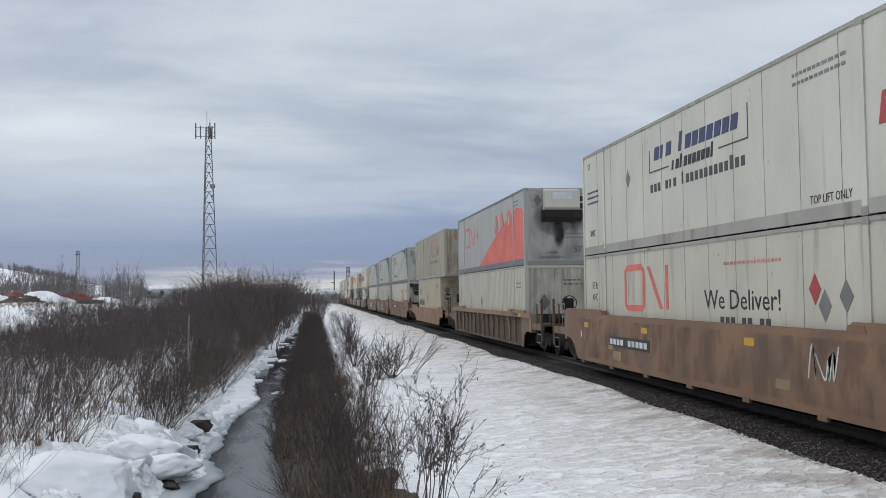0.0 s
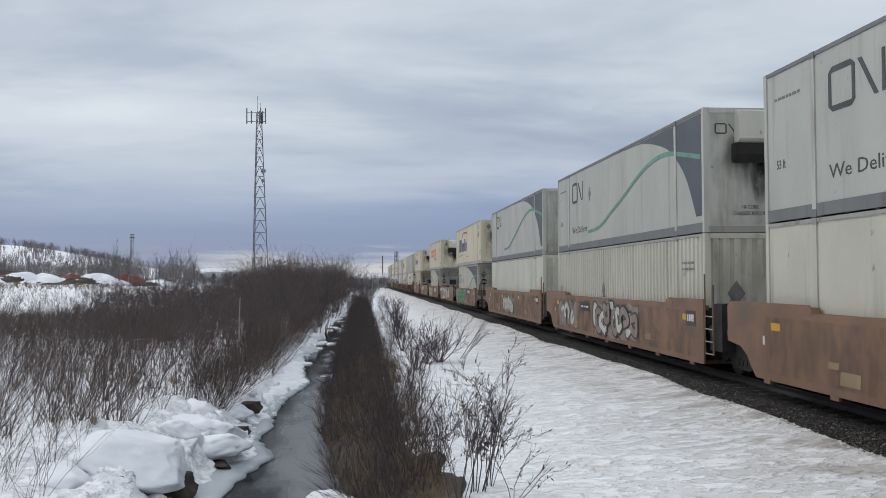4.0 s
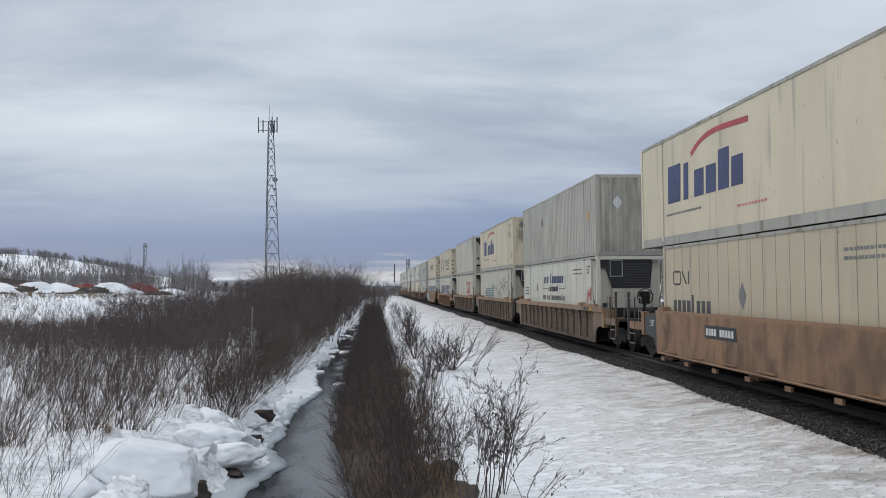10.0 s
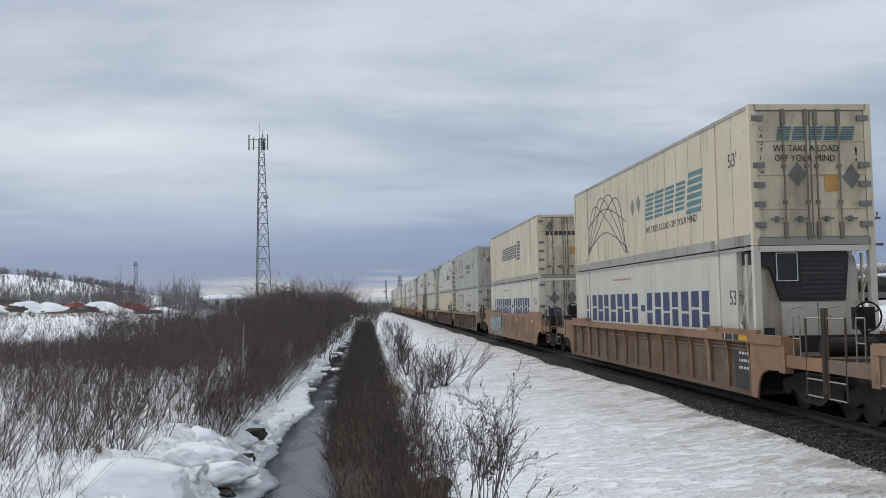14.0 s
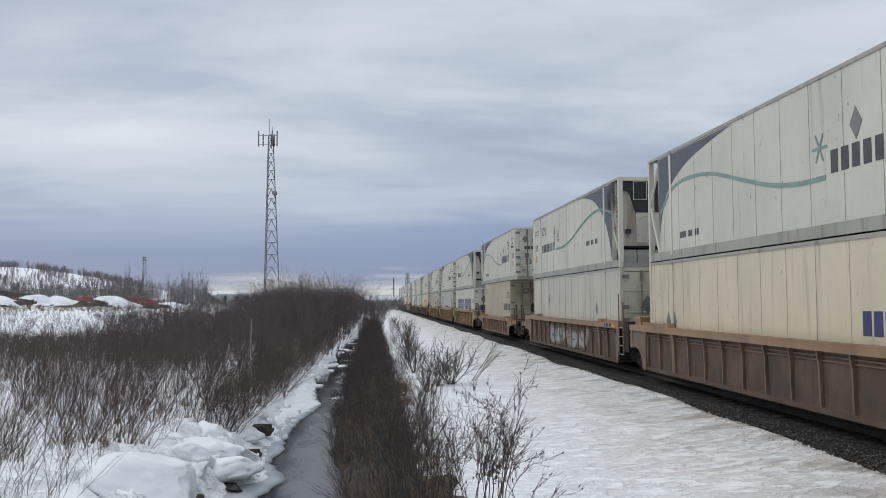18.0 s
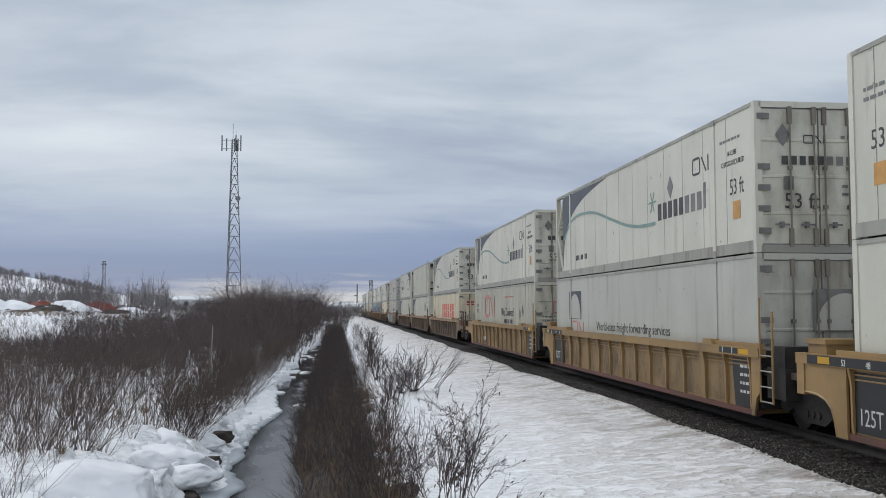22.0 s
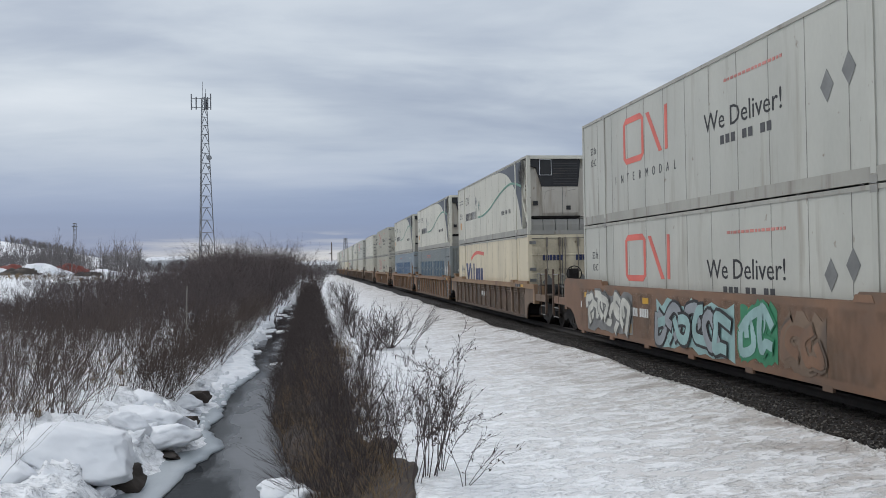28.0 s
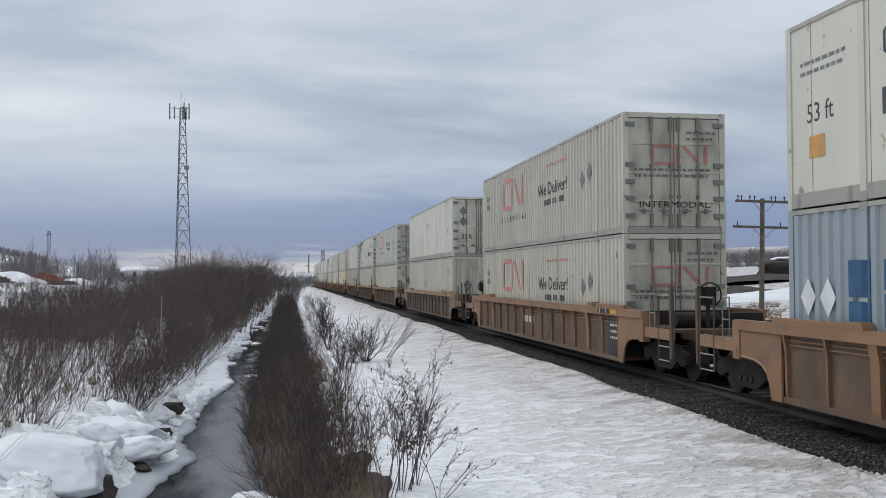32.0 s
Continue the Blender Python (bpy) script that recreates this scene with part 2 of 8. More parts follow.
M.update(
    clean=material("clean snow", (0.83, 0.835, 0.85), 0.7, 0, 0.10, 1.5, 14.0, 0.35, (0.66, 0.68, 0.71)),
    slush=material("dirty crumbled snow", (0.62, 0.60, 0.57), 0.8, 0, 0.3, 3.0, 30.0, 0.4, (0.34, 0.31, 0.28)),
    ice=material("grey shelf ice", (0.40, 0.43, 0.45), 0.35, 0, 0.25, 1.2, 18.0, 0.1, (0.25, 0.28, 0.30), (1, 0.3, 1), (0.50, 0.52, 0.54), 0.56, 0.20, 0.9, (1, 0.3, 1)),
    ballast=material("dark oily ballast", (0.040, 0.037, 0.036), 0.95, 0, 0.5, 6.0, 45.0, 0.8, (0.024, 0.022, 0.021), spec=0.2),
    stone=material("crushed stone", (0.058, 0.049, 0.043), 0.95, 0, 0.6, 9.0, 60.0, 0.4, (0.020, 0.017, 0.015), each=0.1, spec=0.2),
    palestone=material("pale crushed stone", (0.20, 0.18, 0.16), 0.95, 0, 0.6, 9.0, 60.0, 0.4, (0.09, 0.08, 0.07)),
    tie=material("oily wooden tie", (0.06, 0.05, 0.042), 0.85, 0, 0.5, 4.0, 30.0, 0.5, None, (1, 6, 1)),
    railsteel=material("rail steel", (0.050, 0.040, 0.034), 0.7, 0.2, 0.3, 5.0, 30.0, 0.1),
    twig=material("bare brown twigs", (0.112, 0.091, 0.088), 0.9, 0, 0.45, 0.35, 9.0, 0.0, (0.068, 0.055, 0.054), spec=0.2),
    stem=material("bare brown stems", (0.145, 0.114, 0.100), 0.9, 0, 0.45, 0.35, 9.0, 0.0, (0.080, 0.062, 0.055), spec=0.2),
    litter=material("matted dead grass and leaf litter", (0.080, 0.062, 0.053), 0.95, 0, 0.5, 1.5, 30.0, 0.8, (0.043, 0.035, 0.032), stain=(0.10, 0.075, 0.05), stain_at=0.58, stain_width=0.1, stain_scale=5.0),
    redtwig=material("dark reddish bare twigs", (0.068, 0.055, 0.052), 0.9, 0, 0.45, 0.5, 9.0, 0.0, (0.046, 0.037, 0.036), spec=0.2),
    # paler and greyer than the near twigs: distance haze put into the wood's colour
    farwood=material("bare wood paled by painted haze", (0.20, 0.185, 0.185), 0.9, 0, 0.3, 0.15, 3.0, 0.0, (0.135, 0.122, 0.122), spec=0.2),
    straw=material("dry straw", (0.24, 0.165, 0.085), 0.9, 0, 0.4, 0.8, 9.0, 0.0, (0.12, 0.08, 0.045)),
    leaf=material("dry dark leaves", (0.06, 0.042, 0.032), 0.85, 0, 0.4, 3.0, 20.0, 0.0),
    mud=material("bank mud", (0.06, 0.047, 0.038), 0.9, 0, 0.5, 3.0, 20.0, 0.6),
    birch=material("pale birch bark", (0.40, 0.37, 0.33), 0.85, 0, 0.5, 1.5, 6.0, 0.0, (0.16, 0.14, 0.12)),
    redearth=material("reddish crushed brick", (0.22, 0.060, 0.046), 0.9, 0, 0.5, 0.8, 5.0, 0.3, (0.15, 0.045, 0.035)),
    galv=material("galvanised steel", (0.23, 0.24, 0.25), 0.5, 0.5, 0.25, 0.5, 6.0, 0.0, (0.13, 0.13, 0.14)),
    pole=material("grey weathered pole wood", (0.15, 0.12, 0.10), 0.9, 0, 0.4, 1.5, 18.0, 0.3, None, (4, 4, 0.3)),
    building=material("pale siding", (0.55, 0.56, 0.57), 0.7, 0, 0.2, 0.7, 5.0, 0.0),
    roofing=material("dark roof", (0.08, 0.08, 0.085), 0.8, 0, 0.3, 0.7, 5.0, 0.0),
    conifer=material("dark conifer needles", (0.022, 0.032, 0.022), 0.9, 0, 0.4, 0.4, 4.0, 0.0),
)


def water_material():
    """Dark open water, in long patches under a dull film: skim ice and painted sky reflection."""
    m = bpy.data.materials.new("dark creek water with skim ice and painted reflection")
    m.use_nodes = True
    n, lk = m.node_tree.nodes, m.node_tree.links
    out = n["Principled BSDF"]
    out.inputs["IOR"].default_value, out.inputs["Specular IOR Level"].default_value = 1.22, 0.22
    tc = n.new("ShaderNodeTexCoord")

    def field(scale, detail, stretch):
        mp = n.new("ShaderNodeMapping")
        mp.inputs["Scale"].default_value = stretch
        lk.new(tc.outputs["Object"], mp.inputs[0])
        t = n.new("ShaderNodeTexNoise")
        t.inputs["Scale"].default_value, t.inputs["Detail"].default_value = scale, detail
        lk.new(mp.outputs[0], t.inputs["Vector"])
        return t.outputs[0]

    def span(v, lo, hi, c=0.0, d=1.0):
        r = n.new("ShaderNodeMapRange")
        for i, x in ((1, lo), (2, hi), (3, c), (4, d)):
            r.inputs[i].default_value = x
        lk.new(v, r.inputs[0])
        return r.outputs[0]

    def total(op, p, q):
        x = n.new("ShaderNodeMath")
        x.operation = op
        lk.new(p, x.inputs[0])
        lk.new(q, x.inputs[1])
        return x.outputs[0]
    side = n.new("ShaderNodeSeparateXYZ")
    lk.new(tc.outputs["Object"], side.inputs[0])
    # paler to the right, where the mirrored sky is put into the colour
    film = total("ADD", span(field(0.55, 5.0, (1.4, 0.5, 1.0)), 0.3, 0.7, -0.42, 0.42), span(side.outputs[0], -2.15, -0.95))
    skim = span(film, 0.28, 0.72)
    mix = n.new("ShaderNodeMix")
    mix.data_type = "RGBA"
    mix.inputs[6].default_value, mix.inputs[7].default_value = (0.010, 0.011, 0.012, 1), (0.175, 0.180, 0.190, 1)
    lk.new(skim, mix.inputs[0])
    lk.new(mix.outputs[2], out.inputs["Base Color"])
    lk.new(span(skim, 0.0, 1.0, 0.07, 0.42), out.inputs["Roughness"])
    lk.new(span(skim, 0.0, 1.0, 0.06, 0.20), out.inputs["Specular IOR Level"])
    b = n.new("ShaderNodeBump")
    b.inputs["Strength"].default_value, b.inputs["Distance"].default_value = 0.22, 0.02
    lk.new(field(4.0, 5.0, (1.0, 1.0, 1.0)), b.inputs["Height"])
    lk.new(b.outputs[0], out.inputs["Normal"])
    return m


M["water"] = water_material()


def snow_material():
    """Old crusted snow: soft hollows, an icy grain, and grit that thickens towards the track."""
    m = bpy.data.materials.new("old crusted snow")
    m.use_nodes = True
    n, lk = m.node_tree.nodes, m.node_tree.links
    out = n["Principled BSDF"]
    tc = n.new("ShaderNodeTexCoord")

    def noise_at(scale, detail, stretch=(1, 1, 1)):
        mp = n.new("ShaderNodeMapping")
        mp.inputs["Scale"].default_value = stretch
        lk.new(tc.outputs["Object"], mp.inputs[0])
        t = n.new("ShaderNodeTexNoise")
        t.inputs["Scale"].default_value, t.inputs["Detail"].default_value, t.inputs["Roughness"].default_value = scale, detail, 0.6
        lk.new(mp.outputs[0], t.inputs["Vector"])
        return t.outputs[0]

    def span(v, a, b, c=0.0, d=1.0):
        r = n.new("ShaderNodeMapRange")
        for i, x in ((1, a), (2, b), (3, c), (4, d)):
            r.inputs[i].default_value = x
        lk.new(v, r.inputs[0])
        return r.outputs[0]

    def mix(f, a, b):
        x = n.new("ShaderNodeMix")
        x.data_type = "RGBA"
        lk.new(f, x.inputs[0])
        for i, v in ((6, a), (7, b)):
            if isinstance(v, tuple):
                x.inputs[i].default_value = (*v, 1)
            else:
                lk.new(v, x.inputs[i])
        return x.outputs[2]

    def mul(a, b):
        x = n.new("ShaderNodeMath")
        x.operation = "MULTIPLY"
        lk.new(a, x.inputs[0])
        lk.new(b, x.inputs[1])
        return x.outputs[0]
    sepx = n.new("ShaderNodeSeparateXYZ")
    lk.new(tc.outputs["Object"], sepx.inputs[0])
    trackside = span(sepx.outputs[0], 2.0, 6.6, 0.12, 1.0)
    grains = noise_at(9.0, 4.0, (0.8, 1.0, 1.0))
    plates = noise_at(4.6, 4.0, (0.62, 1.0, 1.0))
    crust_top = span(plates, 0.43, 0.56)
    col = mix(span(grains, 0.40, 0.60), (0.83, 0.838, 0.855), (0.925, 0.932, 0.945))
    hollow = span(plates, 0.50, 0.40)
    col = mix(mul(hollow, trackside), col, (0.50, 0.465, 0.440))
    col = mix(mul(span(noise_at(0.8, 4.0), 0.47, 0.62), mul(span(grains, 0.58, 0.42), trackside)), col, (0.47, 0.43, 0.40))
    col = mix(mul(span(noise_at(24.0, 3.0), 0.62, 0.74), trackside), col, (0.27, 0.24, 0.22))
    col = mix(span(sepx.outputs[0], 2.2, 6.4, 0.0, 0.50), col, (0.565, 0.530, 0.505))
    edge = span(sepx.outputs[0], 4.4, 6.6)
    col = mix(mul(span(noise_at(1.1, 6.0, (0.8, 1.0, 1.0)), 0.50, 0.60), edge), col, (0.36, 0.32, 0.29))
    lk.new(col, out.inputs["Base Color"])
    out.inputs["Roughness"].default_value = 0.62
    b = n.new("ShaderNodeBump")
    b.inputs["Strength"].default_value, b.inputs["Distance"].default_value = 0.9, 0.05
    lk.new(crust_top, b.inputs["Height"])
    fine = n.new("ShaderNodeBump")
    fine.inputs["Strength"].default_value, fine.inputs["Distance"].default_value = 0.8, 0.03
    lk.new(grains, fine.inputs["Height"])
    lk.new(b.outputs[0], fine.inputs["Normal"])
    lk.new(fine.outputs[0], out.inputs["Normal"])
    return m


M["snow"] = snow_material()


def grime_material(name, colour, strength, lo, hi, round_edge):
    """A film of dirt: noise in patches, thinning out towards its rim, over whatever lies beneath."""
    m = bpy.data.materials.new(name)
    m.use_nodes = True
    n, lk = m.node_tree.nodes, m.node_tree.links
    bsdf, out = n["Principled BSDF"], n["Material Output"]
    bsdf.inputs["Base Color"].default_value, bsdf.inputs["Roughness"].default_value = (*colour, 1), 0.9
    tc, inf = n.new("ShaderNodeTexCoord"), n.new("ShaderNodeObjectInfo")
    shift = n.new("ShaderNodeVectorMath")
    shift.operation = "SCALE"
    shift.inputs[0].default_value = (41.0, 23.0, 67.0)
    lk.new(inf.outputs["Random"], shift.inputs["Scale"])
    mp = n.new("ShaderNodeMapping")
    mp.inputs["Scale"].default_value = (1.0, 0.45, 1.0)
    lk.new(tc.outputs["Object"], mp.inputs[0])
    lk.new(shift.outputs[0], mp.inputs["Location"])
    t = n.new("ShaderNodeTexNoise")
    t.inputs["Scale"].default_value, t.inputs["Detail"].default_value, t.inputs["Roughness"].default_value = 2.2, 7.0, 0.62
    lk.new(mp.outputs[0], t.inputs["Vector"])
    patch = n.new("ShaderNodeMapRange")
    patch.inputs[1].default_value, patch.inputs[2].default_value, patch.inputs[4].default_value = lo, hi, strength
    lk.new(t.outputs[0], patch.inputs[0])
    sep2 = n.new("ShaderNodeSeparateXYZ")
    lk.new(tc.outputs["Generated"], sep2.inputs[0])
    sides = []
    for i in (0, 1):
        a = n.new("ShaderNodeMath")
        a.operation = "SUBTRACT"
        a.inputs[1].default_value = 0.5
        lk.new(sep2.outputs[i], a.inputs[0])
        b = n.new("ShaderNodeMath")
        b.operation = "MULTIPLY"
        lk.new(a.outputs[0], b.inputs[0])
        lk.new(a.outputs[0], b.inputs[1])
        sides.append(b.outputs[0])
    far = n.new("ShaderNodeMath")
    far.operation = "ADD" if round_edge else "MAXIMUM"
    lk.new(sides[0], far.inputs[0])
    lk.new(sides[1], far.inputs[1])
    rim = n.new("ShaderNodeMapRange")
    rim.inputs[1].default_value, rim.inputs[2].default_value, rim.inputs[3].default_value, rim.inputs[4].default_value = (0.25, 0.05, 0.0, 1.0) if round_edge else (0.25, 0.21, 0.0, 1.0)
    lk.new(far.outputs[0], rim.inputs[0])
    fac = n.new("ShaderNodeMath")
    fac.operation = "MULTIPLY"
    lk.new(patch.outputs[0], fac.inputs[0])
    lk.new(rim.outputs[0], fac.inputs[1])
    clear = n.new("ShaderNodeBsdfTransparent")
    mix = n.new("ShaderNodeMixShader")
    lk.new(fac.outputs[0], mix.inputs[0])
    lk.new(clear.outputs[0], mix.inputs[1])
    lk.new(bsdf.outputs[0], mix.inputs[2])
    lk.new(mix.outputs[0], out.inputs["Surface"])
    return m


M["sootfilm"] = grime_material("film of exhaust soot", (0.022, 0.020, 0.017), 0.92, 0.30, 0.62, True)
# the brown film also carries the shade of the containers' near ends
M["dirtshade"] = grime_material("film of brown road dirt and end shade", (0.11, 0.088, 0.062), 0.40, 0.42, 0.78, False)
M["dustfilm"] = grime_material("film of brown dust", (0.16, 0.12, 0.085), 0.55, 0.42, 0.72, False)


# ---- building tools ----
STOCK = {}


def stock(key, build, mat):
    """A mesh built once for its key and material."""
    k = (key, mat)
    if k not in STOCK:
        bm = bmesh.new()
        build(bm)
        bmesh.ops.recalc_face_normals(bm, faces=bm.faces)
        me = bpy.data.meshes.new(key if isinstance(key, str) else str(key[0]))
        bm.to_mesh(me)
        bm.free()
        me.materials.append(M[mat])
        STOCK[k] = me
    return STOCK[k]


def piece(name, parent, mat, key, build, at=(0, 0, 0), label=""):
    ob = new(name, stock(key, build, mat))
    ob.parent, ob.location = parent, at
    if label:
        ob["label"] = label
    return ob


def part(name, bm, mat, parent, label="", at=(0, 0, 0)):
    me = bpy.data.meshes.new(name)
    bmesh.ops.recalc_face_normals(bm, faces=bm.faces)
    bm.to_mesh(me)
    bm.free()
    me.materials.append(mat)
    ob = new(name, me)
    ob.parent, ob.location = parent, at
    if label:
        ob["label"] = label
    return ob


def box(bm, x0, x1, y0, y1, z0, z1):
    v = [bm.verts.new(p) for p in ((x0, y0, z0), (x1, y0, z0), (x1, y1, z0), (x0, y1, z0), (x0, y0, z1), (x1, y0, z1), (x1, y1, z1), (x0, y1, z1))]
    for f in ((0, 3, 2, 1), (4, 5, 6, 7), (0, 1, 5, 4), (1, 2, 6, 5), (2, 3, 7, 6), (3, 0, 4, 7)):
        bm.faces.new([v[i] for i in f])


def boxes(*rows):
    def build(bm):
        for r in rows:
            box(bm, *r)
    return build


def bar(bm, a, b, r, sides=6):
    """A round bar from a to b."""
    a, b = Vector(a), Vector(b)
    q = (b - a).to_track_quat("Z", "Y")
    rings = []
    for p in (a, b):
        rings.append([bm.verts.new(p + q @ Vector((r * math.cos(i * math.tau / sides), r * math.sin(i * math.tau / sides), 0))) for i in range(sides)])
    for i in range(sides):
        j = (i + 1) % sides
        bm.faces.new((rings[0][i], rings[0][j], rings[1][j], rings[1][i]))
    bm.faces.new(rings[0][::-1])
    bm.faces.new(rings[1])


def bars(rows, r, sides=6):
    def build(bm):
        for a, b in rows:
            bar(bm, a, b, r, sides)
    return build


def slab_x(pts, x0, x1):
    """A plate in the yz plane with the outline pts, from x0 to x1."""
    def build(bm):
        a = [bm.verts.new((x0, y, z)) for y, z in pts]
        b = [bm.verts.new((x1, y, z)) for y, z in pts]
        bm.faces.new(a)
        bm.faces.new(b[::-1])
        for i in range(len(pts)):
            j = (i + 1) % len(pts)
            bm.faces.new((a[i], b[i], b[j], a[j]))
    return build


def slab_y(pts, y0, y1):
    """A plate with the outline pts (x, z), from y0 to y1."""
    def build(bm):
        a = [bm.verts.new((x, y0, z)) for x, z in pts]
        b = [bm.verts.new((x, y1, z)) for x, z in pts]
        bm.faces.new(a)
        bm.faces.new(b[::-1])
        for i in range(len(pts)):
            j = (i + 1) % len(pts)
            bm.faces.new((a[i], b[i], b[j], a[j]))
    return build


def disc(bm, x0, x1, y, z, r, sides=16):
    bar(bm, (x0, y, z), (x1, y, z), r, sides)


LETTERS = {}


def letters(text, size, mat):
    """A thin mesh of the text in the built-in font, starting at the origin."""
    k = (text, size, mat)
    if k not in LETTERS:
        cu = bpy.data.curves.new("lettering", "FONT")
        cu.body, cu.size, cu.extrude, cu.resolution_u = text, size, 0.002, 2
        ob = new("lettering", cu)
        me = bpy.data.meshes.new_from_object(ob.evaluated_get(bpy.context.evaluated_depsgraph_get()))
        bpy.data.objects.remove(ob)
        me.materials.clear()
        me.materials.append(M[mat])
        LETTERS[k] = me
    return LETTERS[k]


# the wall towards the stand: text runs from the far end to the near end
SIDE = Matrix(((0, 0, -1, 0), (-1, 0, 0, 0), (0, 1, 0, 0), (0, 0, 0, 1)))
# the near end
FRONT = Matrix(((1, 0, 0, 0), (0, 0, -1, 0), (0, 1, 0, 0), (0, 0, 0, 1)))


class Face:
    """A wall for markings: u runs to the right and v up, as one reads them."""

    def __init__(self, thing, turn, origin):
        self.thing, self.m = thing, Matrix.Translation(origin) @ turn

    def put(self, name, me, u=0.0, v=0.0, proud=0.0, squeeze=1.0, label=""):
        ob = new(name, me)
        ob.parent = self.thing
        ob.matrix_basis = self.m @ Matrix.Translation((u, v, proud)) @ Matrix.Diagonal((squeeze, 1, 1, 1))
        if label:
            ob["label"] = label
        return ob

    def text(self, text, u, v, size, mat="greyink", squeeze=0.85, width=0.0, proud=0.003):
        me = letters(text, size, mat)
        if width:
            squeeze = width / max(c.co.x for c in me.vertices)
        self.put("lettering", me, u, v, proud, squeeze)

    def film(self, name, u, v, w, h, mat, proud):
        """A patch of dirt, w by h, with its middle at u, v."""
        def build(bm):
            bm.faces.new([bm.verts.new((x * w / 2, y * h / 2, 0)) for x, y in ((-1, -1), (1, -1), (1, 1), (-1, 1))])
        return self.put(name, stock((name, w, h), build, mat), u, v, proud)

    def shape(self, name, polys, mat, proud=0.003, label="", key=None):
        """Flat plates from outlines (u, v), 4 mm thick."""
        def build(bm):
            for pts in polys:
                a = [bm.verts.new((x, y, 0)) for x, y in pts]
                b = [bm.verts.new((x, y, 0.004)) for x, y in pts]
                bm.faces.new(a[::-1])
                bm.faces.new(b)
                for i in range(len(pts)):
                    j = (i + 1) % len(pts)
                    bm.faces.new((a[i], a[j], b[j], b[i]))
        me = stock(key or (name, str(polys)), build, mat)
        return self.put(name, me, 0, 0, proud, 1.0, label)


def rect(u, v, w, h, slant=0.0):
    return [(u, v), (u + w, v), (u + w + slant, v + h), (u + slant, v + h)]


def diamond(u, v, r):
    return [(u - r * 0.72, v), (u, v - r), (u + r * 0.72, v), (u, v + r)]


def ribbon(pts, w):
    """The outline of a strip of width w along the points."""
    one, two = [], []
    for i, p in enumerate(pts):
        a, b = Vector(pts[max(i - 1, 0)]), Vector(pts[min(i + 1, len(pts) - 1)])
        n = (b - a).normalized()
        n = Vector((-n.y, n.x)) * w / 2
        one.append((p[0] + n.x, p[1] + n.y))
        two.append((p[0] - n.x, p[1] - n.y))
    return [two + one[::-1]]


def curve(pts, n=8):
    """A smooth line through the points."""
    out = []
    P = [pts[0]] + list(pts) + [pts[-1]]
    for i in range(1, len(P) - 2):
        for k in range(n):
            t = k / n
            q = [0.5 * (2 * P[i][c] + (P[i + 1][c] - P[i - 1][c]) * t + (2 * P[i - 1][c] - 5 * P[i][c] + 4 * P[i + 1][c] - P[i + 2][c]) * t * t
                        + (3 * P[i][c] - P[i - 1][c] - 3 * P[i + 1][c] + P[i + 2][c]) * t ** 3) for c in (0, 1)]
            out.append(tuple(q))
    out.append(pts[-1])
    return out


# ---- the line of the track ----
TRACK_X = 9.155
LONG, SHORT, POST, HIGH, HALF = 16.15, 12.19, 1.98, 2.896, 1.295
BEND_Y, BEND_R = 268.0, 900.0


def on_track(s):
    """The pose at s metres along the line from the stand: straight, then a wide bend to the right."""
    if s <= BEND_Y:
        return pose(TRACK_X, s, 0)
    a = (s - BEND_Y) / BEND_R
    return pose(TRACK_X + BEND_R * (1 - math.cos(a)), BEND_Y + BEND_R * math.sin(a), 0, 0, 0, -math.degrees(a))


# how far the train has come at each second
COME = [0.0, 18.84, 38.43, 57.17, 76.64, 95.32, 114.18, 133.11, 151.73, 171.24, 189.89, 209.52, 228.81, 247.73, 266.78, 285.54, 304.29, 322.87, 341.78, 361.04, 379.74, 399.1, 417.18, 435.91, 455.43, 473.53, 492.64, 511.64, 530.57, 549.42, 567.98, 587.15, 605.08]


def run(t):
    return float(np.interp(t, range(33), COME))


# ---- the ground ----
PROFILE_X = [-900, -160, -60, -30, -14, -7, -5.0, -4.0, -3.2, -2.6, -1.0, -0.7, 0.4, 1.3, 3, 6.3, 6.85, 7.2, 11.1, 11.6, 13, 20, 45, 60, 75, 120, 900]
PROFILE_Z = [14, 2.2, 1.0, 0.2, -0.45, -0.68, -0.78, -0.98, -1.32, -1.95, -1.95, -1.55, -0.75, -0.48, -0.42, -0.20, -0.13, -0.35, -0.35, -0.2, -0.5, -0.4, 0.6, 2.0, 3.5, 5.0, 18]
WATER_Z = -1.6


def wander(y):
    """How far the creek swings to the side at y."""
    return 0.16 * np.sin(y * 0.31 + 0.4) + 0.10 * np.sin(y * 0.83 + 1.3)


def lumps(x, y):
    return (np.sin(x * 1.7 + 0.6 * np.sin(y * 0.9)) * np.sin(y * 1.3 + 0.8 * np.sin(x * 1.1)) + 0.6 * np.sin(x * 3.9 + y * 2.1) * np.sin(y * 3.3 - x * 1.4) + 0.35 * np.sin(x * 8.3 - y * 5.1) * np.sin(y * 7.7 + x * 2.9)) / 2


def hump(x, y, cx, cy, sx, sy, h):
    return h * np.exp(-((x - cx) / sx) ** 2 - ((y - cy) / sy) ** 2)


